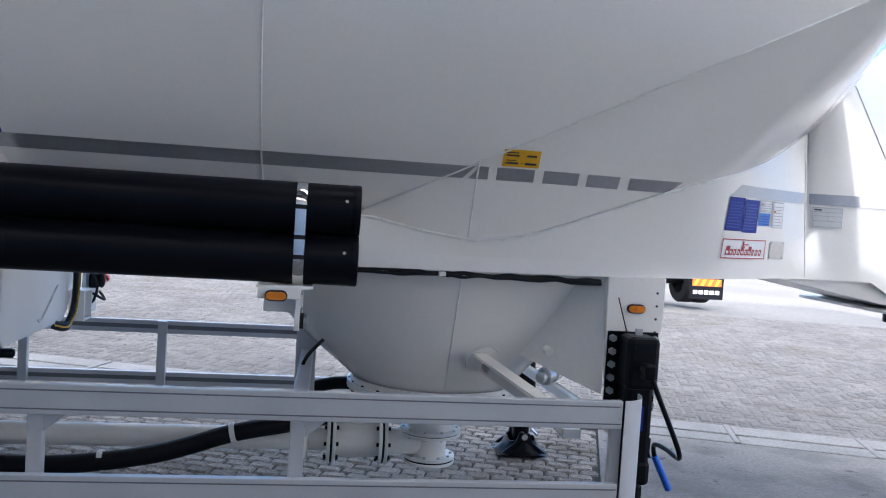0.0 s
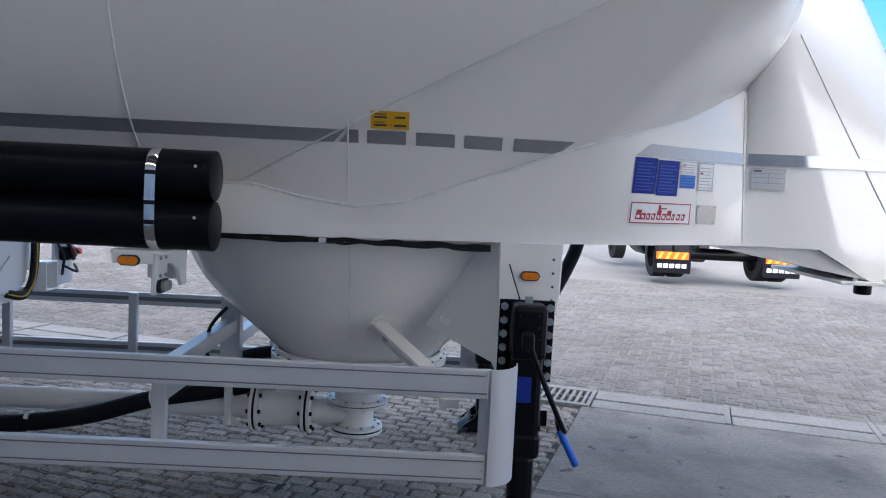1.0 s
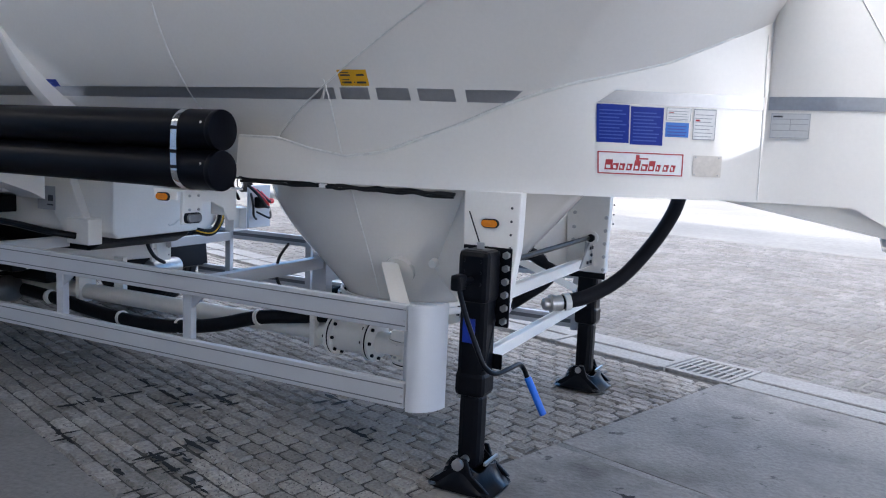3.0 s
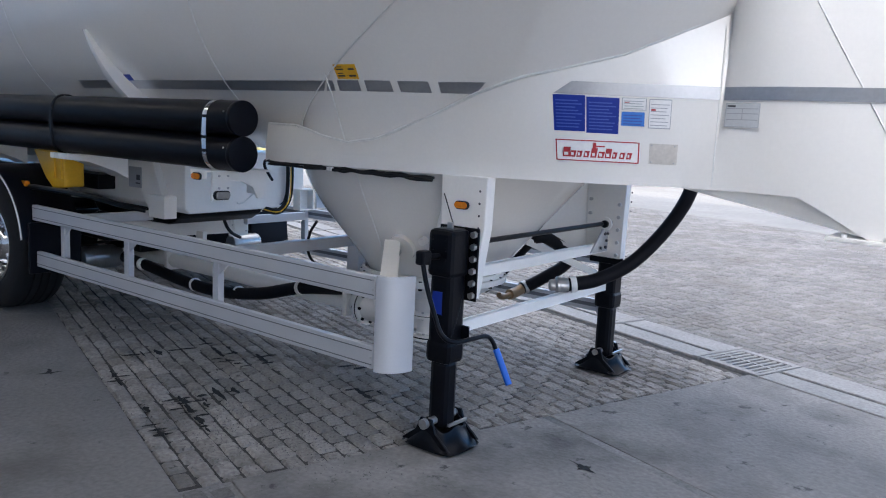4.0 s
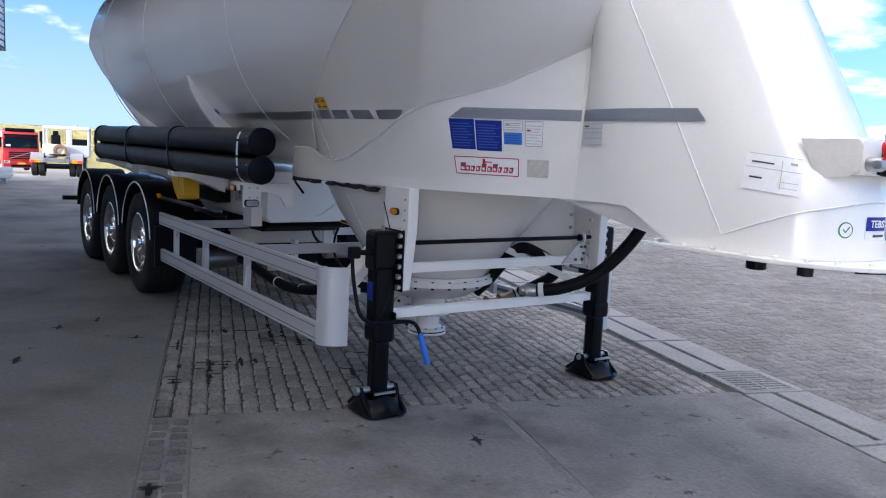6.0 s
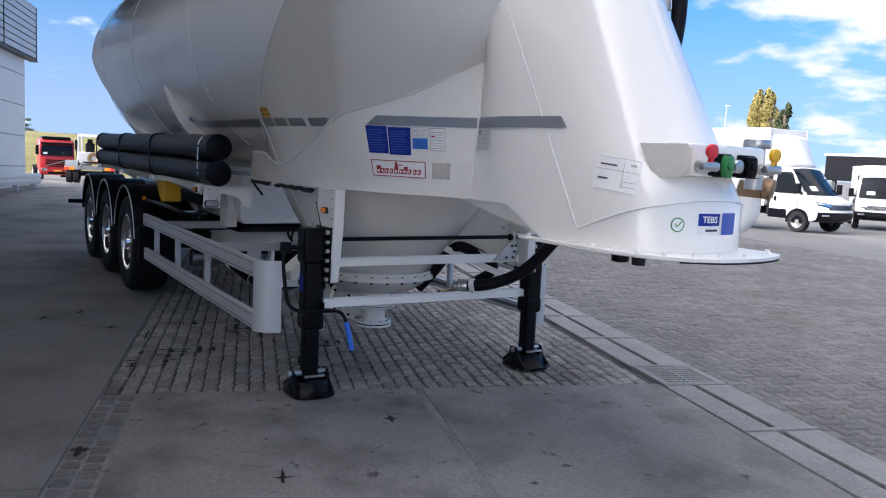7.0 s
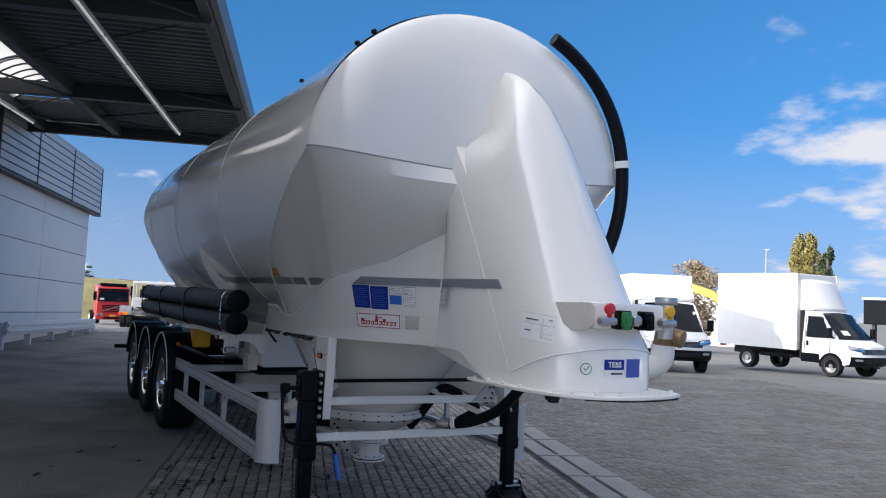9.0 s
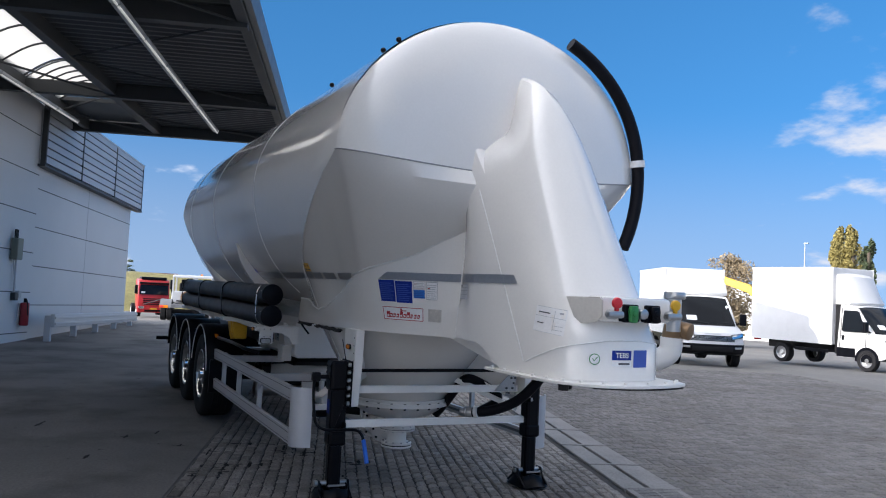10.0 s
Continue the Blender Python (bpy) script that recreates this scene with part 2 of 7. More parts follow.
PAVER = material("concrete_paver", (0.138, 0.132, 0.129), 0.85, vary=0.28, scale=0.8, grain=0.3, grain_scale=48, bump=0.7, rand="island", dirt=((0.105, 0.095, 0.085), 1.1, 0.5, 0.72), specks=((0.06, 0.055, 0.05), 16.0, 0.63, 0.7))
PAVER_OLD = material("old_concrete_paver", (0.248, 0.23, 0.212), 0.85, vary=0.25, scale=0.8, grain=0.35, grain_scale=48, bump=0.8, rand="island", dirt=((0.115, 0.103, 0.09), 1.3, 0.5, 0.7), specks=((0.06, 0.055, 0.05), 16.0, 0.62, 0.69))
PAVER_OBJ = material("concrete_paver_single", (0.248, 0.23, 0.212), 0.85, vary=0.25, scale=0.8, grain=0.3, grain_scale=48, bump=0.7, rand="object", specks=((0.06, 0.055, 0.05), 16.0, 0.63, 0.7))
YARD = material("yard_paving", (0.16, 0.154, 0.147), 0.9, vary=0.2, scale=0.35, grain=0.18, grain_scale=9, bump=0.3, dirt=((0.13, 0.125, 0.12), 0.25, 0.5, 0.7))
OIL = material("oil_stain", (0.012, 0.012, 0.012), 0.75, vary=0.3, scale=10, spec=0.2)
CLADDING = material("grey_cladding", (0.64, 0.642, 0.645), 0.5, vary=0.06, scale=0.5, bump=0.03, grain=0.03)
LOUVRE = material("grey_louvre", (0.44, 0.455, 0.48), 0.45, 0.2, vary=0.04)
DARK_STEEL = material("dark_roof_steel", (0.05, 0.053, 0.057), 0.55, 0.2, vary=0.1, scale=2)
ROOF_SHEET = material("roof_sheet", (0.09, 0.094, 0.098), 0.5, 0.2, vary=0.1, scale=1)
FASCIA = material("dark_gutter", (0.11, 0.115, 0.125), 0.45, 0.2, vary=0.06)
SKYLIGHT = bpy.data.materials.new("skylight_sheet")
SKYLIGHT.use_nodes = True
_n, _l = SKYLIGHT.node_tree.nodes, SKYLIGHT.node_tree.links
_n.remove(_n["Principled BSDF"])
_t, _d, _m = _n.new("ShaderNodeBsdfTranslucent"), _n.new("ShaderNodeBsdfDiffuse"), _n.new("ShaderNodeMixShader")
_t.inputs["Color"].default_value, _d.inputs["Color"].default_value, _m.inputs["Fac"].default_value = (0.46, 0.45, 0.42, 1), (0.7, 0.68, 0.63, 1), 0.3
_l.new(_t.outputs["BSDF"], _m.inputs[1])
_l.new(_d.outputs["BSDF"], _m.inputs[2])
_l.new(_m.outputs["Shader"], _n["Material Output"].inputs["Surface"])
LAMP_TUBE = bpy.data.materials.new("lamp_tube")
LAMP_TUBE.use_nodes = True
_b = LAMP_TUBE.node_tree.nodes["Principled BSDF"]
_b.inputs["Base Color"].default_value = (0.8, 0.8, 0.8, 1)
_b.inputs["Emission Color"].default_value, _b.inputs["Emission Strength"].default_value = (1, 0.97, 0.9, 1), 0.05
GLASS = glass("dark_window_glass", (0.007, 0.009, 0.012))
EXT_RED = material("dark_red_paint", (0.33, 0.02, 0.03), 0.35)
TRUCK_RED = material("red_cab_paint", (0.42, 0.018, 0.022), 0.3, coat=0.3)
VAN_WHITE = material("white_van_paint", (0.66, 0.66, 0.665), 0.35, vary=0.04)
LEAF_A = material("yellow_green_leaf", (0.27, 0.225, 0.075), 0.8, vary=0.3, rand="island")
LEAF_B = material("dark_green_leaf", (0.055, 0.075, 0.035), 0.8, vary=0.3, rand="island")
LEAF_C = material("brown_leaf", (0.27, 0.21, 0.13), 0.8, vary=0.3, rand="island")
BARK = material("bark", (0.1, 0.08, 0.06), 0.9, vary=0.3, scale=10, bump=0.4)
GRASS = material("bank_grass", (0.2, 0.18, 0.07), 0.95, vary=0.35, scale=0.5, grain=0.3, grain_scale=6)
EXC_YELLOW = material("digger_yellow", (0.75, 0.42, 0.02), 0.4)
BRICK_RED = material("brown_cladding", (0.2, 0.09, 0.07), 0.8)


# ---- mesh tools ----
def part(name, bm, mat, parent=None, label="", smooth=False, at=None, sharp=35):
    """Links a bmesh as one mesh object under a thing or a part."""
    bmesh.ops.recalc_face_normals(bm, faces=bm.faces)
    if smooth:
        for f in bm.faces:
            f.smooth = True
        for e in bm.edges:
            if len(e.link_faces) == 2 and e.calc_face_angle(0) > radians(sharp):
                e.smooth = False
    me = bpy.data.meshes.new(name)
    bm.to_mesh(me)
    bm.free()
    for m in mat if isinstance(mat, (list, tuple)) else [mat]:
        me.materials.append(m)
    ob = new(name, me)
    if at is not None:
        ob.matrix_basis = at
    if parent is not None:
        ob.parent = parent
    return tagged(ob, label)


def box(x0, x1, y0, y1, z0, z1, bevel=0.0, m=None, bm=None):
    bm2 = bmesh.new()
    bmesh.ops.create_cube(bm2, size=1)
    for v in bm2.verts:
        v.co = Vector(((x0 + x1) / 2 + v.co.x * (x1 - x0), (y0 + y1) / 2 + v.co.y * (y1 - y0), (z0 + z1) / 2 + v.co.z * (z1 - z0)))
    if bevel:
        bmesh.ops.bevel(bm2, geom=bm2.edges[:], offset=bevel, segments=2, affect="EDGES", profile=0.5)
    if m is not None:
        bmesh.ops.transform(bm2, matrix=m, verts=bm2.verts)
    return join(bm, bm2)


def join(bm, bm2):
    if bm is None:
        return bm2
    me = bpy.data.meshes.new("tmp")
    bm2.to_mesh(me)
    bm2.free()
    bm.from_mesh(me)
    bpy.data.meshes.remove(me)
    return bm


def cyl(a, b, r0, r1=None, n=24, bm=None, bevel=0.0):
    """A round bar from a to b."""
    a, b = Vector(a), Vector(b)
    bm2 = bmesh.new()
    bmesh.ops.create_cone(bm2, cap_ends=True, segments=n, radius1=r0, radius2=r0 if r1 is None else r1, depth=(b - a).length)
    if bevel:
        bmesh.ops.bevel(bm2, geom=[e for e in bm2.edges if len(e.link_faces) == 2 and e.calc_face_angle() > 1], offset=bevel, segments=2, affect="EDGES", profile=0.5)
    bmesh.ops.transform(bm2, matrix=Matrix.Translation((a + b) / 2) @ (b - a).to_track_quat("Z", "Y").to_matrix().to_4x4(), verts=bm2.verts)
    return join(bm, bm2)


def bar(a, b, w, h, up=(0, 0, 1), bm=None, bevel=0.0):
    """A square bar from a to b, w wide and h high."""
    a, b = Vector(a), Vector(b)
    d = (b - a).normalized()
    side = d.cross(Vector(up)).normalized()
    top = side.cross(d)
    bm2 = bmesh.new()
    bmesh.ops.create_cube(bm2, size=1)
    for v in bm2.verts:
        v.co = (a + b) / 2 + d * v.co.x * (b - a).length + side * v.co.y * w + top * v.co.z * h
    if bevel:
        bmesh.ops.bevel(bm2, geom=bm2.edges[:], offset=bevel, segments=2, affect="EDGES", profile=0.5)
    return join(bm, bm2)


def smooth_path(points, steps=8):
    """Points along a soft curve through the given ones."""
    pts = [Vector(p) for p in points]
    out = []
    for i in range(len(pts) - 1):
        p0, p1, p2, p3 = pts[max(i - 1, 0)], pts[i], pts[i + 1], pts[min(i + 2, len(pts) - 1)]
        for k in range(steps):
            t = k / steps
            out.append(0.5 * (2 * p1 + (p2 - p0) * t + (2 * p0 - 5 * p1 + 4 * p2 - p3) * t * t + (3 * p1 - p0 - 3 * p2 + p3) * t ** 3))
    return out + [pts[-1]]


def pipe(points, r, n=12, bm=None, steps=8):
    """A bent round bar along a soft curve."""
    path = smooth_path(points, steps)
    bm2 = bmesh.new()
    rings, ref = [], None
    for i, p in enumerate(path):
        d = (path[min(i + 1, len(path) - 1)] - path[max(i - 1, 0)]).normalized()
        if ref is None:
            ref = d.orthogonal().normalized()
        ref = (ref - d * ref.dot(d)).normalized()
        s = d.cross(ref)
        rings.append([bm2.verts.new(p + r * (math.cos(2 * math.pi * k / n) * ref + math.sin(2 * math.pi * k / n) * s)) for k in range(n)])
    for q, w in zip(rings, rings[1:]):
        for k in range(n):
            bm2.faces.new((q[k], q[(k + 1) % n], w[(k + 1) % n], w[k]))
    bm2.faces.new(rings[0][::-1])
    bm2.faces.new(rings[-1])
    return join(bm, bm2)


def loft(rows, closed=False, bm=None, cap=False):
    """Skin over rows of points of equal number."""
    bm2 = bmesh.new()
    vs = [[bm2.verts.new(p) for p in row] for row in rows]
    n = len(rows[0])
    for a, b in zip(vs, vs[1:]):
        for k in range(n if closed else n - 1):
            bm2.faces.new((a[k], a[(k + 1) % n], b[(k + 1) % n], b[k]))
    if cap:
        bm2.faces.new(vs[0])
        bm2.faces.new(vs[-1])
    bmesh.ops.remove_doubles(bm2, verts=bm2.verts, dist=1e-5)
    return join(bm, bm2)


def prism(outline, axis, a, b, bm=None, bevel=0.0):
    """An outline of two coordinates drawn out along an axis ('x', 'y', 'z') from a to b."""
    def place(p, w):
        return {"x": (w, p[0], p[1]), "y": (p[0], w, p[1]), "z": (p[0], p[1], w)}[axis]
    bm2 = bmesh.new()
    lo, hi = [bm2.verts.new(place(p, a)) for p in outline], [bm2.verts.new(place(p, b)) for p in outline]
    bm2.faces.new(lo)
    bm2.faces.new(hi)
    for i in range(len(lo)):
        bm2.faces.new((lo[i], lo[(i + 1) % len(lo)], hi[(i + 1) % len(lo)], hi[i]))
    bmesh.ops.recalc_face_normals(bm2, faces=bm2.faces)
    if bevel:
        bmesh.ops.bevel(bm2, geom=bm2.edges[:], offset=bevel, segments=2, affect="EDGES", profile=0.5)
    return join(bm, bm2)


def thing(name, label, category, m=None, group="", kind=""):
    ob = new(name)
    if m is not None:
        ob.matrix_basis = m
    return tagged(ob, label, category, group, kind)


# the yard's joints run turned against the trailer: u along the building, v away from it
GRID = radians(-18.0)
UX, UY = math.cos(GRID), math.sin(GRID)


def yard(u, v, z=0.0):
    return Vector((u * UX - v * UY, u * UY + v * UX, z))


def ground_z(x, y):
    """The yard falls away gently past the trailer's rear and across the drain."""
    return -0.026 * max(0.0, -8 - x) - 0.014 * max(0.0, y - 7)


# ---- the trailer: tank, neck and skirt ----
trailer = thing("tank_trailer", "white bulk powder tank semi-trailer standing on its landing legs", "trailer")
R_TANK, Z_TANK = 1.26, 2.62
RISE = 1.10     # the barrel is flatter above its middle
RING = Vector((0.62, 0.0, 0.675))     # middle of the front outlet's flange
RING_R = 0.40


def upper(a):
    """The barrel's upper half at the angle a from the top: y and height over its middle; the far shoulder is fuller."""
    c = max(0.0, math.cos(a))
    return R_TANK * math.sin(a), RISE * (c ** 0.92 if a > 0 else c ** 1.03)


def head(r):
    """How far the front head reaches at r tank radii from its axis."""
    return 2.27 + 0.35 * max(0.0, 1 - min(1.0, r) ** 1.9) ** 0.55


def crease_x(y):
    return head(abs(y) / R_TANK)


def dip(s):
    """The crease across the front head sags a little towards the middle."""
    return 0.10 * max(0.0, 1 - s * s)


def front_cut(z):
    return 2.27 + (z - Z_TANK) / 0.495


def rear_cut(z):
    return -5.2 - (z - Z_TANK) / 0.62


def tank_mesh():
    bm = bmesh.new()
    n = 72
    # barrel: straight lines from the rear end to the front end; below the middle both ends are cut aslant
    rows = []
    for k in range(n + 1):
        a = 2 * math.pi * k / n
        a = a if a <= math.pi else a - 2 * math.pi
        y, z = R_TANK * math.sin(a), Z_TANK + (upper(a)[1] if math.cos(a) > 0 else R_TANK * math.cos(a))
        xf = front_cut(z) if z < Z_TANK else 2.27
        xr = rear_cut(z) if z < Z_TANK else -5.2
        rows.append([Vector((xr + (xf - xr) * i / 16, y, z)) for i in range(17)])
    loft(rows, bm=bm)
    # upper halves of the two heads
    for front in (True, False):
        rows = []
        for j in range(17):
            r = math.sin(math.pi / 2 * j / 16)
            x = head(r) if front else -5.2 - 0.6 * (head(r) - 2.27)
            rows.append([Vector((x, R_TANK * r * math.cos(math.pi * k / 36), Z_TANK + upper(math.pi / 2 - math.pi * k / 36)[1] * r - (dip(r * math.cos(math.pi * k / 36)) * (1 - math.sin(math.pi * k / 36)) if front else 0))) for k in range(37)])
        loft(rows, bm=bm)
    bmesh.ops.remove_doubles(bm, verts=bm.verts, dist=0.003)
    return bm


def lower_edge(front=True, n=72):
    """The closed edge from which a hopper hangs: the crease across the end and the slanting cut round the barrel."""
    pts = []
    m = n // 2
    for k in range(m):
        y = R_TANK * math.sin(math.pi * (k / m - 0.5))
        pts.append(Vector((crease_x(y) if front else -5.2 - 0.6 * (crease_x(y) - 2.27), y, Z_TANK - (dip(y / R_TANK) if front else 0))))
    for k in range(m):
        a = math.pi / 2 + math.pi * k / m
        y, z = R_TANK * math.sin(a), Z_TANK + R_TANK * math.cos(a)
        pts.append(Vector((front_cut(z) if front else rear_cut(z), y, z)))
    return pts


def hopper_mesh(ring, r, front=True):
    edge = lower_edge(front)
    mid = sum(edge, Vector()) / len(edge)
    rows = []
    for t in [i / 18 for i in range(19)]:
        row = []
        for p in edge:
            a = math.atan2(p.y - 0, (p.x - mid.x) * 0.75)
            q = ring + Vector((r * math.cos(a), r * math.sin(a), 0))
            back = max(0.0, -math.cos(a) if front else math.cos(a)) ** 0.7
            out = Vector((math.cos(a), math.sin(a), 0)) * (0.15 * back * math.sin(math.pi * t ** 0.8))
            if front:
                # the front is full below the crease and hollow further down
                out += Vector((math.cos(a), 0.4 * math.sin(a), 0)) * (0.27 * max(0.0, math.cos(a)) * math.sin(math.pi * min(1.0, t / 0.6) ** 0.6))
                out += Vector((0, -math.sin(a) * 0.085 * abs(math.sin(a)) * math.sin(math.pi * t ** 0.6), 0))
            row.append(p.lerp(q, t) + out)
        rows.append(row)
    return loft(rows, closed=True)


tank = part("tank", tank_mesh(), WHITE, trailer, "glossy white tank barrel with domed ends", smooth=True, sharp=20)
part("front_hopper", hopper_mesh(RING, RING_R), WHITE, tank, smooth=True, sharp=25)
part("rear_hopper", hopper_mesh(Vector((-3.4, 0, 0.8)), 0.37, False), WHITE, tank, smooth=True, sharp=25)

# side skirt and neck: half outline from the skirt's rear end to the nose: x, y, bottom, crease
HALF = [(-0.06, 0.80, 1.33, 1.40), (0.12, 0.803, 1.331, 1.40), (0.3, 0.805, 1.333, 1.40), (0.5, 0.803, 1.335, 1.40), (0.7, 0.80, 1.337, 1.40), (0.9, 0.798, 1.34, 1.40), (1.1, 0.795, 1.342, 1.40), (1.25, 0.787, 1.344, 1.40), (1.4, 0.775, 1.346, 1.40), (1.53, 0.75, 1.348, 1.40), (1.65, 0.72, 1.35, 1.40), (1.75, 0.69, 1.351, 1.40),
        (1.86, 0.655, 1.352, 1.40), (1.96, 0.61, 1.353, 1.40), (2.05, 0.56, 1.354, 1.40), (2.12, 0.522, 1.355, 1.40), (2.19, 0.485, 1.356, 1.40), (2.265, 0.447, 1.357, 1.40), (2.34, 0.415, 1.357, 1.40), (2.49, 0.38, 1.358, 1.40), (2.68, 0.385, 1.36, 1.40),
        (2.86, 0.40, 1.36, 1.40), (3.13, 0.375, 1.215, 1.30)]
# the cowl round the nose, each side from the skirt to the middle
NOSE_Y = 0.045
NEAR_NOSE = [(3.37, -0.345, 1.285), (3.47, -0.338, 1.325), (3.56, -0.322, 1.36), (3.635, -0.295, 1.39), (3.695, -0.25, 1.41), (3.74, -0.185, 1.425), (3.77, -0.11, 1.438), (3.785, -0.035, 1.447)]
FAR_NOSE = [(3.37, 0.418, 1.30), (3.50, 0.415, 1.35), (3.60, 0.408, 1.39), (3.66, 0.395, 1.41), (3.71, 0.365, 1.425), (3.745, 0.31, 1.435), (3.77, 0.23, 1.445), (3.787, 0.14, 1.45)]
OUTLINE = [(x, -y, b, c) for x, y, b, c in HALF] + [(x, y, 1.215, c) for x, y, c in NEAR_NOSE] + [(3.795, NOSE_Y, 1.215, 1.45)] + \
          [(x, y, 1.215, c) for x, y, c in FAR_NOSE[::-1]] + [(x, y + 0.04 * max(0.0, min(1.0, (x - 2.6) / 0.5)), b, c) for x, y, b, c in HALF[::-1]]


from mathutils.bvhtree import BVHTree


def skin(*obs):
    verts, faces = [], []
    for o in obs:
        base = len(verts)
        verts += [v.co.copy() for v in o.data.vertices]
        faces += [[base + i for i in p.vertices] for p in o.data.polygons]
    return BVHTree.FromPolygons(verts, faces)


hopper = [o for o in tank.children if o.name.startswith("front_hopper")][0]
TANK_SKIN = skin(tank, hopper)
# the skirt's upper edge lies on the hopper: x, z
SADDLE = [(-0.1, 1.55), (0.2, 1.547), (0.42, 1.50), (0.65, 1.472), (0.87, 1.502), (1.04, 1.562), (1.29, 1.652), (1.5, 1.735), (1.7, 1.80), (1.9, 1.855), (2.11, 1.925), (2.3, 2.02), (2.48, 2.125), (2.6, 2.2)]


def saddle_point(x, lift=0.014):
    i = max(k for k in range(len(SADDLE) - 1) if SADDLE[k][0] <= x)
    (a, p), (b, q) = SADDLE[i], SADDLE[i + 1]
    z = p + (q - p) * (x - a) / (b - a)
    hit = TANK_SKIN.ray_cast(Vector((x, -3, z)), Vector((0, 1, 0)))[0]
    return Vector((x, min(hit.y - lift, -0.785) if x < 0.32 else hit.y - lift, z))


def neck_top(x, y):
    """Where the neck's side ends, on the hopper or inside the tank, that begins at x, y."""
    if x < 1.6:
        p = saddle_point(x)
        return Vector((x, -p.y if y > 0 else p.y, p.z))
    if x < 2.5:
        # further on the plate runs on into the hopper
        p = saddle_point(x, 0.006 - 0.006 * min(1.0, (x - 1.6) / 0.2))
        p.y = -p.y if y > 0 else p.y
        return p + (p - Vector((x, y, 1.40))) * 0.35 * min(1.0, (x - 1.6) / 0.2)
    # the cowl's edges lean back and draw together towards the head
    g, h = min(1.0, max(0.0, (x - 3.37) / 0.29)), min(1.0, max(0.0, (x - 2.5) / 0.87))
    q = Vector((x - 1.55 * (0.04 + 0.548 * h) + 0.111 * g, NOSE_Y + (y - NOSE_Y) * (0.95 - 0.33 * g), 2.95))
    # its shoulders end lower than its middle
    return q.lerp(Vector((x, y, 1.40)), 0.30 * min(1.0, max(0.0, (x - 3.0) / 0.35)) * min(1.0, abs(y - NOSE_Y) / 0.36) ** 2)


def neck_inner(x, y, high):
    """Where the neck's skin runs out inside the tank."""
    if x < 3.1:
        return high + Vector((0, -0.05 if y > 0 else 0.05, 0))
    return Vector((2.40, NOSE_Y + (y - NOSE_Y) * 0.15, 3.30 - 0.40 * min(1.0, abs(y - NOSE_Y) / 0.36) ** 2))


def neck_mesh():
    full = OUTLINE
    rows = [[Vector((x, y, b)) for x, y, b, c in full], [Vector((x, y, c)) for x, y, b, c in full]]
    for i in range(1, 15):
        t = i / 14
        row = []
        for x, y, b, c in full:
            low, high = Vector((x, y, c)), neck_top(x, y)
            p = low.lerp(high, t)
            row.append(p)
        rows.append(row)
    # the cowl's top rolls over into the head
    for i in range(1, 9):
        t = i / 8
        row = []
        for x, y, b, c in full:
            high = neck_top(x, y)
            end = neck_inner(x, y, high)
            bend = high + Vector((-0.135, 0, 0.25)) if x > 3.1 else high.lerp(end, 0.5)
            row.append(high * (1 - t) ** 2 + bend * 2 * t * (1 - t) + end * t * t)
        rows.append(row)
    bm = bmesh.new()
    loft(rows, bm=bm)
    # underside, rear end and lid
    vs = bm.verts
    m = len(full) // 2
    def quad_strip(row):
        for i in range(m):
            a, b2, c2, d = row[i], row[i + 1], row[-2 - i], row[-1 - i]
            if i == m - 1:
                f = [bm.verts.new(p) for p in (a, b2, d)]
            else:
                f = [bm.verts.new(p) for p in (a, b2, c2, d)]
            bm.faces.new(f)
    quad_strip(rows[0])
    quad_strip(rows[-1])
    bm.faces.new([bm.verts.new(p) for p in [r[0] for r in rows] + [r[-1] for r in rows[::-1]]])
    bmesh.ops.remove_doubles(bm, verts=bm.verts, dist=1e-4)
    return bm


neck = part("neck", neck_mesh(), WHITE, trailer, "white tapering neck with side skirts", smooth=True, sharp=28)

# ---- things laid on the skin ----
SKIN = skin(tank, hopper, neck)
NECK_SKIN = skin(neck)


def on_skin(x, z, tree=None):
    """The place on the near side's skin at x, z and the normal there."""
    p, nrm, _, _ = (tree or SKIN).ray_cast(Vector((x, -3, z)), Vector((0, 1, 0)))
    return p, nrm


def decal(name, mat, x0, x1, z0, z1, parent, label="", lift=0.003, shear0=0.0, shear1=0.0, nx=None, nz=2):
    """A thin sheet that follows the near side's skin between x0..x1 and z0..z1; shear slants its ends."""
    nx = nx or max(2, int(abs(x1 - x0) / 0.04))
    rows = []
    for j in range(nz + 1):
        row = []
        for i in range(nx + 1):
            t, w = i / nx, j / nz
            a, b = x0 + shear0 * w, x1 + shear1 * w
            p, nrm = on_skin(a + (b - a) * t, z0 + (z1 - z0) * w)
            row.append(p + nrm * lift * (1 if nrm.y < 0 else -1))
        rows.append(row)
    return part(name, loft(rows), mat, parent, label, smooth=True)


def decal_at(name, mat, eye, way, right, w, h, parent, label="", lift=0.003, du=0.0, dv=0.0):
    """A thin sheet thrown onto the skin from a point along a direction."""
    way, right = Vector(way).normalized(), Vector(right).normalized()
    up = right.cross(way).normalized()
    if up.z < 0:
        up = -up
    rows = []
    for j in range(3):
        row = []
        for i in range(5):
            o = Vector(eye) - way * 1.5 + right * ((i / 4 - 0.5) * w + du) + up * ((j / 2 - 0.5) * h + dv)
            p, nrm, _, _ = SKIN.ray_cast(o, way)
            row.append(p - way * lift)
        rows.append(row)
    return part(name, loft(rows), mat, parent, label, smooth=True)


# welds
def weld(name, pts, parent, r=0.0045, mat=None):
    return part(name, pipe(pts, r, 6, steps=2), mat or WELD, parent, smooth=True)


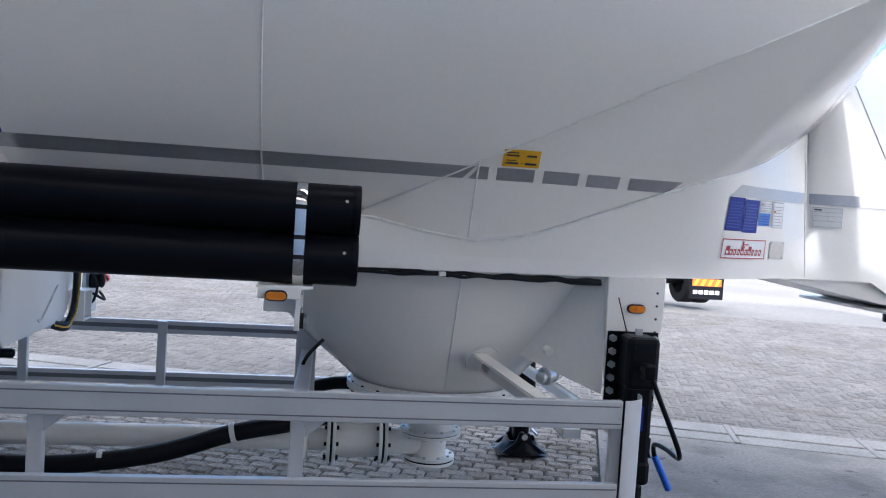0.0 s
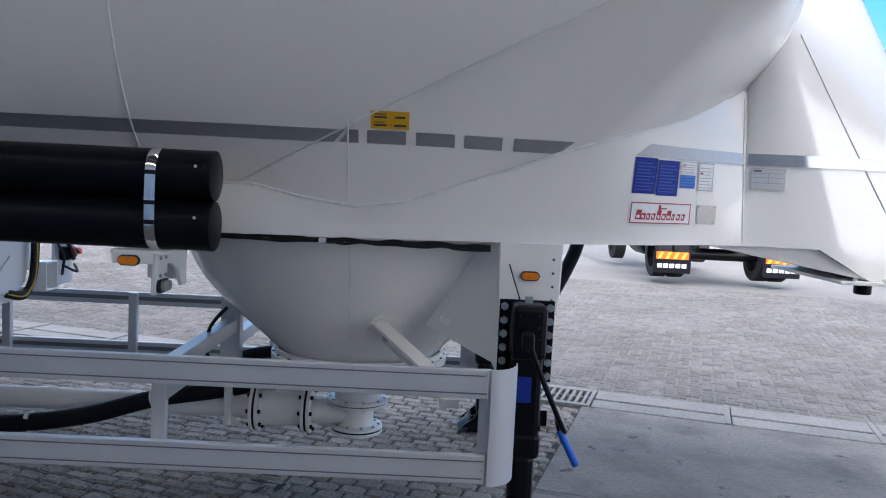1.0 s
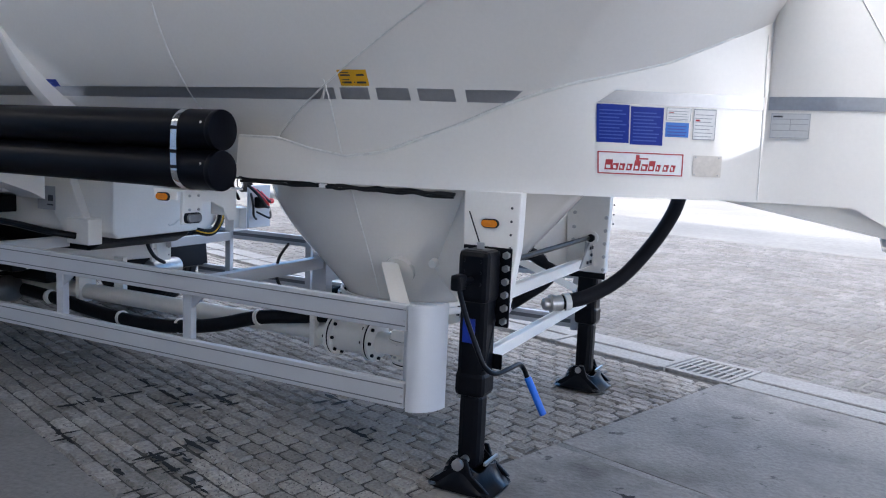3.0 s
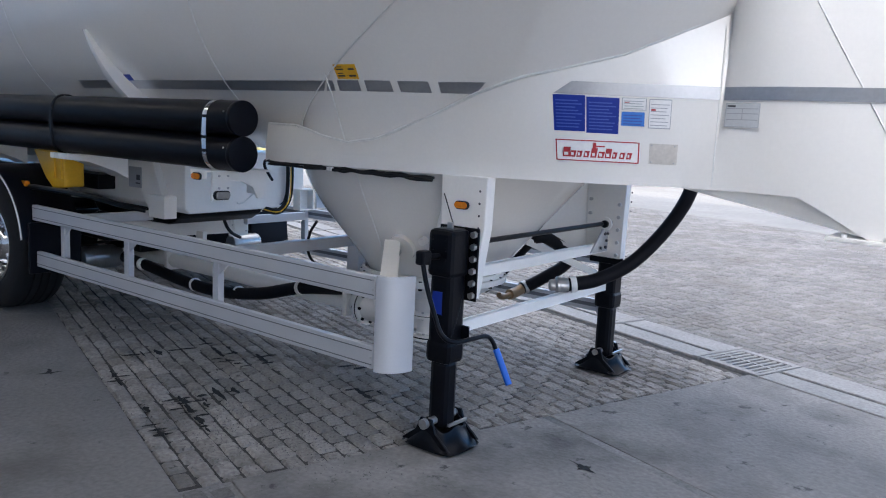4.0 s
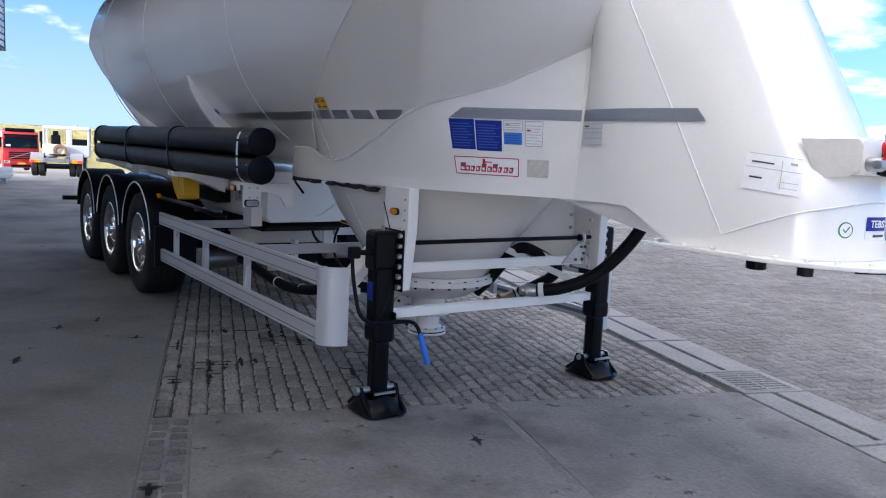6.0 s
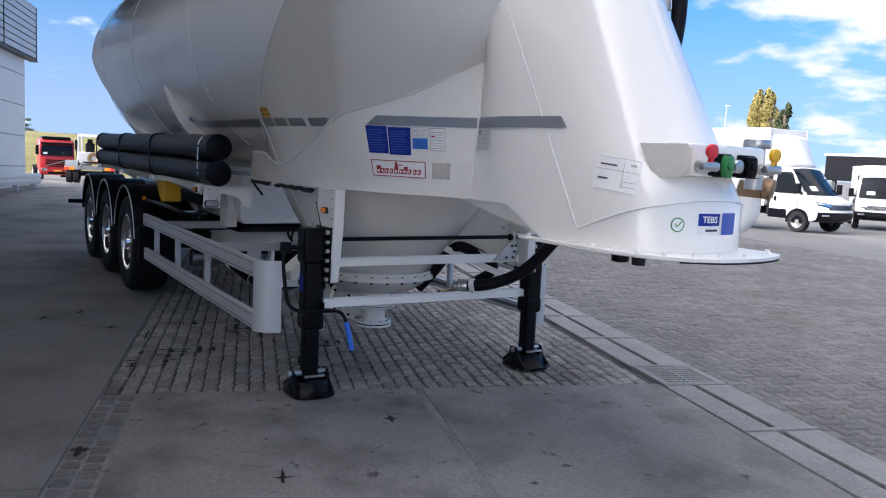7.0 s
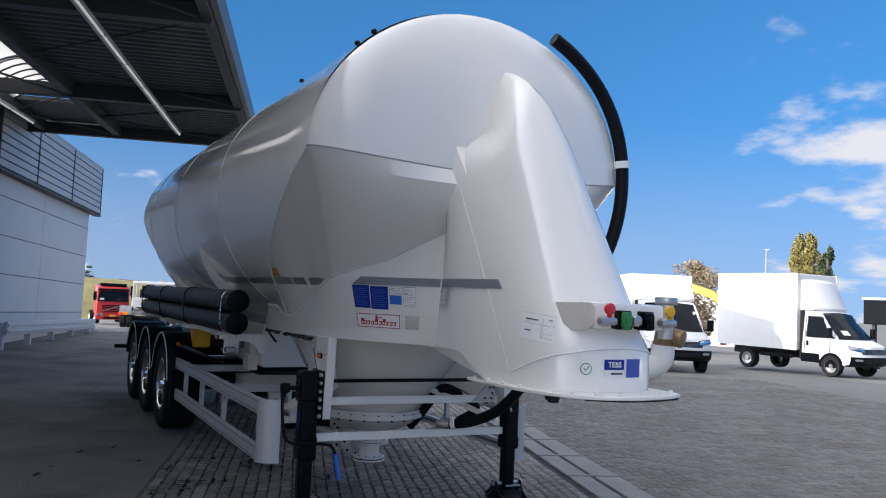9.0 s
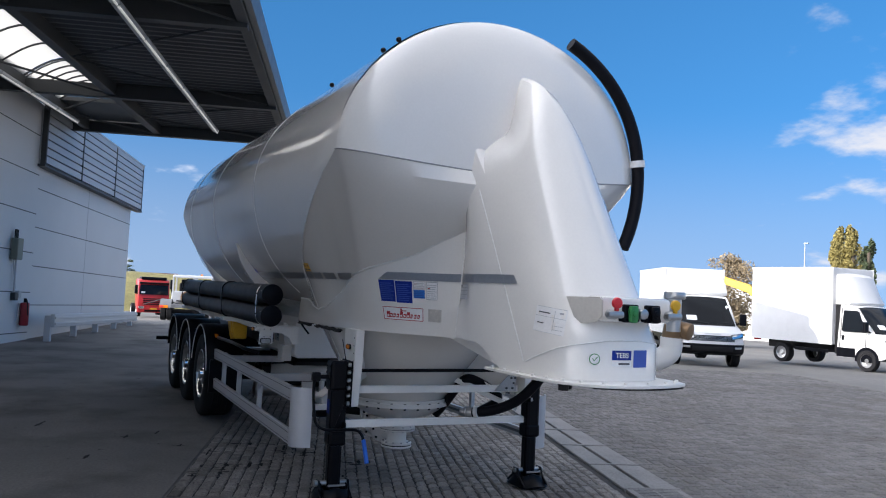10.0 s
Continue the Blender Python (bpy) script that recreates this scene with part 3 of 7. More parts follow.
edge = lower_edge(True)
weld("weld_seam", [p + Vector((0, 0.002 if p.y > 0 else -0.002, 0)) for p in edge[36:] if p.z > 1.42], tank)
weld("head_seam", edge[:37], tank, 0.0055, SEAL)
weld("weld_seam", [Vector((on_skin(0.62, z, TANK_SKIN)[0])) for z in [0.72 + 0.085 * i for i in range(14)]], hopper)
for x in (-0.27, -2.55, -4.4):
    weld("weld_seam", [Vector((x, R_TANK * math.sin(a), Z_TANK + (upper(a)[1] if math.cos(a) > 0 else R_TANK * math.cos(a)))) for a in [math.radians(d) for d in range(-144, 145, 6)] if Z_TANK + R_TANK * math.cos(a) > Z_TANK + (x - 2.27) * 0.495], tank, 0.005)
weld("weld_seam", [on_skin(2.49 - 0.03 * (z - 1.36), z, NECK_SKIN)[0] for z in [1.37 + 0.1 * i for i in range(8)] if on_skin(2.49 - 0.03 * (z - 1.36), z, NECK_SKIN)], neck, 0.0035)
saddle = [saddle_point(-0.05 + 1.65 * i / 33, 0.011) for i in range(34)]
# past the skirt the weld follows the line where the plate enters the hopper
for x, y, b, c in [(xx, yy, b, c) for xx, yy, b, c in OUTLINE if 1.7 < xx < 2.5 and yy < 0]:
    low, high = Vector((x, y, c)), neck_top(x, y)
    for i in range(60):
        p = low.lerp(high, i / 60)
        hit = TANK_SKIN.ray_cast(Vector((p.x, -3, p.z)), Vector((0, 1, 0)))[0]
        if hit is not None and hit.y < p.y:
            saddle.append(p + Vector((0, -0.003, 0)))
            break
weld("saddle_weld", saddle, neck, 0.008)
weld("weld_seam", [NECK_SKIN.ray_cast(Vector((3.352, -0.34, 1.285)).lerp(Vector((2.685, -0.32, 2.386)), t) + Vector((0.7, -1.4, 0)), Vector((-0.447, 0.894, 0)))[0] for t in [i / 10 for i in range(11)]], neck, 0.004)

weld("cowl_weld", [Vector((x, y, c)) for x, y, b, c in OUTLINE if x > 3.36], neck, 0.004)

# grey band: on the barrel in one, then in pieces over the hopper, then along the neck
for a, b, s0, s1 in [(-2.0, 0.56, 0, 0.05), (0.585, 0.665, 0.04, 0), (0.70, 0.86, 0, 0), (0.90, 1.06, 0, 0), (1.10, 1.26, 0, 0), (1.31, 1.50, 0, 0.07)]:
    decal("reflective_band", BAND, a, b, 1.738, 1.79, tank, "grey reflective band", shear0=s0, shear1=s1)
decal("reflective_band", BAND, 1.86, 2.478, 1.752, 1.808, neck, "grey reflective band", shear0=0.07)
decal("reflective_band", BAND, 2.50, 3.22, 1.752, 1.808, neck, "grey reflective band", shear1=-0.05, lift=0.006, nx=40)

# stickers
def sticker(name, mat, x0, x1, z0, z1, parent, label, lines=(), lift=0.003):
    s = decal(name, mat, x0, x1, z0, z1, parent, label, lift=lift, nx=8)
    for k, (m, a, b, c, d) in enumerate(lines):
        decal("print", m, x0 + (x1 - x0) * a, x0 + (x1 - x0) * b, z0 + (z1 - z0) * c, z0 + (z1 - z0) * d, s, lift=lift + 0.0015, nz=1)
    return s


def text_rows(m, n, a=0.08, b=0.92, lo=0.1, hi=0.92, thick=0.35):
    rng = random.Random(n)
    return [(m, a, b - 0.25 * rng.random(), lo + (hi - lo) * i / n, lo + (hi - lo) * (i + thick) / n) for i in range(n)]


EDGE = [(GREYINK, 0.0, 1.0, 0.97, 1.0), (GREYINK, 0.0, 1.0, 0.0, 0.03), (GREYINK, 0.0, 0.03, 0.0, 1.0), (GREYINK, 0.97, 1.0, 0.0, 1.0), (RED_INK, 0.1, 0.3, 0.6, 0.66)]
yellow_rows = [(INK, 0.08, 0.42, 0.62, 0.72), (INK, 0.08, 0.4, 0.8, 0.86), (INK, 0.62, 0.9, 0.62, 0.74), (INK, 0.08, 0.42, 0.16, 0.28), (INK, 0.6, 0.92, 0.16, 0.28), (INK, 0.1, 0.36, 0.36, 0.42), (INK, 0.5, 0.54, 0.2, 0.26)]
sticker("warning_sticker", YELLOW, 0.715, 0.872, 1.797, 1.866, tank, "yellow warning sticker", yellow_rows)
sticker("blue_sticker", BLUE, -1.40, -1.25, 1.785, 1.825, tank, "dark blue sticker", text_rows(BLUE_TEXT, 2))
sticker("blue_sticker", BLUE, 1.858, 1.978, 1.588, 1.748, neck, "dark blue instruction sticker", text_rows(BLUE_TEXT, 9))
sticker("blue_sticker", BLUE, 1.983, 2.103, 1.583, 1.743, neck, "dark blue instruction sticker", text_rows(BLUE_TEXT, 9))
sticker("paper_sticker", PAPER, 2.112, 2.205, 1.692, 1.745, neck, "white paper label", text_rows(GREYINK, 4, thick=0.25) + EDGE)
sticker("blue_sticker", MIDBLUE, 2.112, 2.20, 1.622, 1.684, neck, "bright blue label", text_rows(BLUE_TEXT, 4))
sticker("paper_sticker", PAPER, 2.215, 2.30, 1.615, 1.745, neck, "white paper form", text_rows(GREYINK, 7, thick=0.2) + EDGE)
sign = sticker("maker_sign", PAPER, 1.858, 2.19, 1.452, 1.552, neck, "white maker's sign with red border",
               [(RED_INK, 0.02, 0.98, 0.93, 0.98), (RED_INK, 0.02, 0.98, 0.02, 0.07), (RED_INK, 0.01, 0.025, 0.02, 0.98), (RED_INK, 0.975, 0.99, 0.02, 0.98),
                (RED_INK, 0.45, 0.49, 0.56, 0.88), (RED_INK, 0.47, 0.59, 0.69, 0.75)])
for k, (tall, wide) in enumerate([(0.44, 0.085), (0.29, 0.07), (0.29, 0.06), (0.29, 0.06), (0.44, 0.07), (0.29, 0.07), (0.44, 0.07), (0.29, 0.05), (0.29, 0.06), (0.29, 0.055)]):
    a = 0.09 + 0.083 * k
    q = decal("print", RED_INK, 1.858 + 0.332 * a, 1.858 + 0.332 * (a + wide), 1.472, 1.472 + 0.1 * tall, sign, lift=0.0045, shear0=0.006, shear1=0.006, nz=1, nx=1)
    decal("counter", PAPER, 1.858 + 0.332 * (a + 0.02), 1.858 + 0.332 * (a + wide - 0.015), 1.479, 1.493, q, lift=0.0052, nz=1, nx=1)
plate = sticker("type_plate", PLATE, 2.225, 2.335, 1.457, 1.548, neck, "metal type plate")
for x in (2.235, 2.325):
    for z in (1.465, 1.54):
        p, nrm = on_skin(x, z)
        part("rivet", cyl(p, p + Vector((0, -0.006, 0)), 0.004, n=8), STEEL, plate)
sticker("grey_sticker", PALE_GREY, 2.515, 2.67, 1.635, 1.74, neck, "grey label", [(GREYINK, 0.05, 0.95, 0.55, 0.58), (GREYINK, 0.05, 0.95, 0.75, 0.78), (GREYINK, 0.05, 0.95, 0.3, 0.33), (GREYINK, 0.5, 0.52, 0.3, 0.78), (INK, 0.06, 0.3, 0.83, 0.9), (GREYINK, 0.02, 0.98, 0.96, 0.98), (GREYINK, 0.02, 0.98, 0.02, 0.04), (GREYINK, 0.01, 0.02, 0.02, 0.98), (GREYINK, 0.98, 0.99, 0.02, 0.98)], lift=0.008)
w_, r_ = (-0.75, 0.66, 0), (0.66, 0.75, -0.12)
paper = decal_at("paper_form", PAPER, (3.42, -0.26, 1.55), w_, r_, 0.20, 0.15, neck, "white paper form with handwriting", du=0.055)
for du, dv, a, b, m in [(-0.05, 0.045, 0.09, 0.009, INK), (-0.07, -0.025, 0.05, 0.009, INK), (0.08, 0.055, 0.03, 0.014, GREYINK), (0, 0.082, 0.23, 0.003, GREYINK), (0, 0.02, 0.23, 0.003, GREYINK), (0, -0.082, 0.23, 0.003, PALE_GREY), (0.03, 0, 0.003, 0.16, GREYINK), (0.07, -0.03, 0.07, 0.003, GREYINK), (0.07, -0.055, 0.07, 0.003, GREYINK)]:
    decal_at("print", m, (3.42, -0.26, 1.55), w_, r_, a * 0.83, b * 0.72, paper, lift=0.005, du=du * 0.83 + 0.055, dv=dv * 0.9)
def lettering(words, place, size, parent, mat):
    """Raised letters on the nose, facing +x, centred over a point."""
    cu = bpy.data.curves.new("letters", "FONT")
    cu.body, cu.size, cu.align_x, cu.extrude = words, size, "CENTER", 0.0004
    cu.offset = 0.0008
    ob = bpy.data.objects.new("letters", cu)
    me = bpy.data.meshes.new_from_object(ob)
    bpy.data.objects.remove(ob)
    me.transform(Matrix.Translation(place + Vector((0.0058, -0.0006, 0))) @ Matrix(((0, 0, 1, 0), (1, 0, 0, 0), (0, 1, 0, 0), (0, 0, 0, 1))))
    me.transform(Matrix.Translation(place) @ Matrix.Rotation(-0.0997, 4, "Z") @ Matrix.Translation(-place))
    me.materials.clear()
    me.materials.append(mat)
    o = new("lettering", me)
    o.parent = parent
    return o


w_, r_ = (-1, 0.1, 0), (0.1, 1, 0)
stk = decal_at("blue_sticker", BLUE, (3.78, 0.045, 1.365), w_, r_, 0.135, 0.055, neck, "dark blue sticker on the nose")
lettering("TEBS", SKIN.ray_cast(Vector((5.28, -0.107, 1.352)), Vector((-1, 0.1, 0)))[0], 0.04, stk, PAPER)
stk = decal_at("paper_sticker", PAPER, (3.78, 0.045, 1.317), w_, r_, 0.135, 0.03, neck, "white strip sticker")
decal_at("print", INK, (3.78, 0.06, 1.317), w_, r_, 0.08, 0.01, stk, lift=0.005)
decal_at("blue_sticker", BLUE_TEXT, (3.78, 0.185, 1.345), w_, r_, 0.11, 0.10, neck, "blue picture sticker on the nose")
c = SKIN.ray_cast(Vector((5.2, -0.27, 1.34)), Vector((-1, 0.1, 0)))
seal = part("round_sticker", cyl(c[0] - c[1] * 0.002, c[0] + c[1] * 0.003, 0.032, n=28), GREEN_PLASTIC, neck, "small round green and white sticker")
part("field", cyl(c[0] + c[1] * 0.002, c[0] + c[1] * 0.0042, 0.027, n=28), PAPER, seal)
side = c[1].cross(Vector((0, 0, 1))).normalized()
for a, b in ((-0.013, -0.002), (-0.003, 0.016)):
    part("tick", bar(c[0] + c[1] * 0.0045 + side * -a + Vector((0, 0, 0.004 if a < -0.01 else -0.010)), c[0] + c[1] * 0.0045 + side * -b + Vector((0, 0, -0.010 if a < -0.01 else 0.014)), 0.005, 0.001, up=c[1]), GREEN_PLASTIC, seal)

# the underside slopes down to the plate under the nose
part("underside_wedge", prism([(2.30, 1.362), (3.13, 1.217), (3.13, 1.33), (2.30, 1.45)], "y", -0.355, 0.385), FRAME_WHITE, neck)

# base plate under the nose
P_NEAR = [(2.98, -0.405), (3.2, -0.405), (3.45, -0.40), (3.6, -0.385), (3.72, -0.35), (3.83, -0.29), (3.92, -0.20), (3.97, -0.08), (3.985, 0.05)]
P_FAR = [(3.97, 0.2), (3.94, 0.33), (3.885, 0.44), (3.80, 0.47), (3.5, 0.475), (3.2, 0.465), (2.98, 0.43)]
base_plate = part("base_plate", prism(P_NEAR + P_FAR, "z", 1.196, 1.214, bevel=0.003), FRAME_WHITE, trailer, "white kingpin plate")
for x, y in [(3.05, -0.39), (3.2, -0.385), (3.35, -0.382), (3.5, -0.37), (3.62, -0.35), (3.73, -0.315), (3.82, -0.255), (3.90, -0.16), (3.94, -0.04), (3.94, 0.12), (3.91, 0.27), (3.87, 0.37), (3.82, 0.43), (3.6, 0.45), (3.4, 0.45)]:
    part("bolt", cyl((x, y, 1.214), (x, y, 1.228), 0.011, n=6), FRAME_WHITE, base_plate)
part("kingpin", cyl((3.3, 0, 1.195), (3.3, 0, 1.11), 0.045, bevel=0.01), BLACK_PAINT, base_plate)
part("plug", cyl((3.72, -0.3, 1.195), (3.72, -0.3, 1.16), 0.03, n=12), RUBBER, base_plate)
part("edge_strip", prism([(3.86, -0.2), (3.95, -0.02), (3.955, 0.2), (3.90, 0.41), (3.84, 0.41), (3.82, 0.0)], "z", 1.184, 1.195), RUBBER, base_plate)


# ---- tubes and their brackets ----
def hose_tube(z):
    t = part("hose_tube", cyl((0.12, -1.11, z), (-5.2, -1.11, z), 0.0982, n=48), BLACK_TUBE, trailer, "black plastic storage tube", smooth=True)
    part("end_cap", cyl((0.10, -1.11, z), (0.135, -1.11, z), 0.0995, n=40, bevel=0.006), BLACK_TUBE, t, smooth=True)
    for a in (40, 160, 280):
        part("screw", cyl((0.08, -1.11 + 0.1 * math.cos(radians(a)), z + 0.1 * math.sin(radians(a))), (0.08, -1.11 + 0.103 * math.cos(radians(a)), z + 0.103 * math.sin(radians(a))), 0.006, n=8), STEEL, t)
    return t


hose_tube(1.570)
hose_tube(1.374)


def tube_strap(x):
    def arc(zc, a0, a1, r):
        return [(-1.11 + r * math.cos(radians(a)), zc + r * math.sin(radians(a))) for a in range(a0, a1 - 1, -10)]
    outer = arc(1.570, 60, -0, 0.1005)
    ring = [(-1.11 + 0.0995 * math.cos(radians(a)), 1.570 + 0.0995 * math.sin(radians(a))) for a in range(20, 181, 10)] + \
           [(-1.2125, 1.50), (-1.2125, 1.44)] + [(-1.11 + 0.0995 * math.cos(radians(a)), 1.374 + 0.0995 * math.sin(radians(a))) for a in range(180, 341, 10)]
    bm = bmesh.new()
    rows = []
    out = 0.002 if x > -1 else 0.009
    for dx, o in ((-0.02, 0.0), (-0.013, out), (0.013, out), (0.02, 0.0)):
        rows.append([Vector((x + dx, y - (o if y < -1.11 else -o), z + (o if z > 1.57 else -o if z < 1.374 else 0))) for y, z in ring])
    loft(rows, bm=bm)
    s = part("tube_strap", bm, CHROME if x > -1 else BLACK_PAINT, trailer, "shiny steel strap round the tubes" if x > -1 else "black strap round the tubes", smooth=True)
    for z in (1.575, 1.46, 1.385):
        part("rubber_pad", box(x - 0.02, x + 0.02, -1.2165, -1.208, z - 0.008, z + 0.008), RUBBER, s)
    return s


for x in (-0.09, -1.87, -3.5, -5.1):
    tube_strap(x)

bracket = part("tube_bracket", box(-0.24, -0.03, -1.2, -0.78, 1.262, 1.274, 0.003), FRAME_WHITE, trailer, "white tube bracket with lamps")
part("wing", prism([(-1.16, 1.265), (-0.78, 1.265), (-0.78, 1.10), (-0.84, 1.10), (-0.88, 1.17), (-0.96, 1.205), (-1.03, 1.21), (-1.035, 1.098), (-1.165, 1.098)], "x", -0.095, -0.075, bevel=0.003), FRAME_WHITE, bracket)
part("web", box(-0.24, -0.095, -0.80, -0.785, 1.12, 1.265, 0.003), FRAME_WHITE, bracket)


def amber_light(x, y, z, parent):
    o = part("marker_lamp", prism([(x + 0.045 * c + (0.02 if c > 0 else -0.02) + 0 * s, z + 0.021 * s) for c, s in [(math.cos(radians(d)) * 0.5, math.sin(radians(d))) for d in range(0, 360, 15)]], "y", y, y - 0.016, bevel=0.003), RUBBER, parent)
    part("lens", prism([(x + 0.04 * c + (0.018 if c > 0 else -0.018), z + 0.016 * s) for c, s in [(math.cos(radians(d)) * 0.5, math.sin(radians(d))) for d in range(0, 360, 15)]], "y", y - 0.014, y - 0.022), AMBER, o, "amber side marker lens")
    part("centre", box(x - 0.01, x + 0.01, y - 0.025, y - 0.018, z - 0.008, z + 0.008, 0.002), AMBER, o)
    return o


part("lamp_foot", box(-0.235, -0.075, -1.20, -1.19, 1.222, 1.265, 0.003), FRAME_WHITE, bracket)
amber_light(-0.165, -1.196, 1.235, bracket)
lamp = part("position_lamp", prism([(-1.105 + 0.03 * c + (0.03 if c > 0 else -0.03), 1.13 + 0.02 * s) for c, s in [(math.cos(radians(d)) * 0.5, math.sin(radians(d))) for d in range(0, 360, 15)]], "x", -0.074, -0.045, bevel=0.003), STEEL, bracket, "oval white position lamp")
part("rim", prism([(-1.105 + 0.04 * c + (0.034 if c > 0 else -0.034), 1.13 + 0.026 * s) for c, s in [(math.cos(radians(d)) * 0.5, math.sin(radians(d))) for d in range(0, 360, 15)]], "x", -0.0745, -0.06), RUBBER, lamp)
for y in (-1.12, -1.06):
    for z in (1.17, 1.24):
        part("bolt", cyl((-0.075, y, z), (-0.068, y, z), 0.007, n=6), STEEL, bracket)
for x in (-1.9, -3.5, -5.1):
    b2 = part("tube_bracket", prism([(-1.2, 1.272), (-0.75, 1.272), (-0.75, 1.1), (-0.85, 1.15), (-1.05, 1.22), (-1.2, 1.235)], "x", x - 0.02, x + 0.22), FRAME_WHITE, trailer)


# ---- side guards ----
def side_guard(s):
    y, h = -1.17 * s, (0.0 if s > 0 else -0.09)
    t = 0.0 if s > 0 else 0.014     # the far guard's rails are slimmer
    g = part("side_guard", box(-2.25, 1.235, y - 0.018, y + 0.018, 0.755 + h + t, 0.868 + h - t, 0.004), ALU, trailer, "aluminium side guard with two rails")
    part("rail", box(-2.25, 1.235, y - 0.018, y + 0.018, 0.415 + h + t, 0.528 + h - t, 0.004), ALU, g)
    # no grooves are cut: dark strips carry their shade in the colour
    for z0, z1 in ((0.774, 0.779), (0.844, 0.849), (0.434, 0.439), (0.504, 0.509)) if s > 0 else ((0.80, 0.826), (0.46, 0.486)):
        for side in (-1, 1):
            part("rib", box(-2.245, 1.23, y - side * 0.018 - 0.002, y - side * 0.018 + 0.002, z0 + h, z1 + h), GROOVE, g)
    for x in (-1.87, -1.02, -0.06):
        part("post", box(x - 0.028, x + 0.028, y + min(0.019 * s, 0.06 * s), y + max(0.019 * s, 0.06 * s), 0.43 + h, 0.856 + h, 0.004), ALU, g)
        if s > 0:
            part("gusset", prism([(x + 0.029, 0.755), (x + 0.12, 0.755), (x + 0.029, 0.68)], "y", y + 0.025 * s, y + 0.035 * s), ALU, g)
    part("end_post", box(1.205, 1.25, y + min(0.018 * s, 0.05 * s), y + max(0.018 * s, 0.05 * s), 0.42 + h, 0.862 + h, 0.003), ALU, g)
    c = 1.245
    pts = [(c + 0.115 * math.sin(a), y + s * (0.13 - 0.15 * math.cos(a))) for a in [math.pi / 2 * i / 10 for i in range(11)]]
    inner = [(c + 0.109 * math.sin(a), y + s * (0.13 - 0.144 * math.cos(a))) for a in [math.pi / 2 * i / 10 for i in range(10, -1, -1)]]
    part("rounded_end", prism(pts + inner, "z", 0.405 + h, 0.872 + h), ALU, g, "aluminium rounded end piece", smooth=True)
    for z in (0.47, 0.8, 0.85, 0.43):
        part("rivet", cyl((1.225, y - 0.018 * s, z + h), (1.225, y - 0.022 * s, z + h), 0.006, n=8), STEEL, g)
    for x, e in ((-1.87, -0.45), (-0.06, -0.04)):
        part("cross_arm", box(x - 0.03, x + 0.03, min(y + 0.06 * s, e * s), max(y + 0.06 * s, e * s), 0.755 + h, 0.825 + h, 0.003), ALU, g)
    return g


part("guard_post", box(-0.12, -0.015, -0.035, 0.035, 0.40, 1.05, 0.004), ALU, trailer, "upright that carries the guards' cross arms")
near_guard = side_guard(1)
side_guard(-1)
# bracket from the hopper to the guard
arm = part("guard_strut", join(bar((0.78, -0.52, 0.88), (1.08, -0.88, 0.71), 0.012, 0.085, bevel=0.004), bar((0.755, -0.548, 0.925), (1.055, -0.908, 0.755), 0.075, 0.012, bevel=0.004)), FRAME_WHITE, trailer, "white angle strut from hopper to side guard")
part("pad", cyl(on_skin(0.78, 0.89, TANK_SKIN)[0] + Vector((0, 0.02, 0.01)), on_skin(0.78, 0.89, TANK_SKIN)[0] + Vector((0.005, -0.022, -0.012)), 0.085, n=28), WHITE, arm, smooth=True)
part("bolt", cyl((0.79, -0.53, 0.87), (0.8, -0.56, 0.855), 0.02, n=6), STEEL, arm)
part("foot", box(1.05, 1.13, -1.0, -0.84, 0.66, 0.70, 0.003), FRAME_WHITE, arm)


# webs between the hopper and the leg brackets
for side in (1, -1):
    rows = []
    for i in range(7):
        t = i / 6
        low = on_skin(0.96 + 0.25 * t, 0.92 + 0.42 * t, TANK_SKIN)[0]
        p, q = Vector((1.295, -0.755, 0.80 + 0.54 * t)), Vector((low.x, low.y + 0.02, low.z))
        if side < 0:
            p, q = Vector((1.25, 0.86, p.z)), Vector((q.x, -q.y, q.z))
        rows.append([p.lerp(q, k / 5) + Vector((0, -side * 0.02 * math.sin(math.pi * k / 5), 0)) for k in range(6)])
    web = part("hopper_web", loft(rows + [[v + Vector((0, side * 0.008, 0)) for v in r] for r in rows[::-1]] + rows[:1]), FRAME_WHITE, trailer, "white web plate between hopper and leg", smooth=True, sharp=40)
part("knob", cyl((1.06, -0.62, 0.975), (1.065, -0.66, 0.965), 0.022, n=14, bevel=0.004), FRAME_WHITE, web)

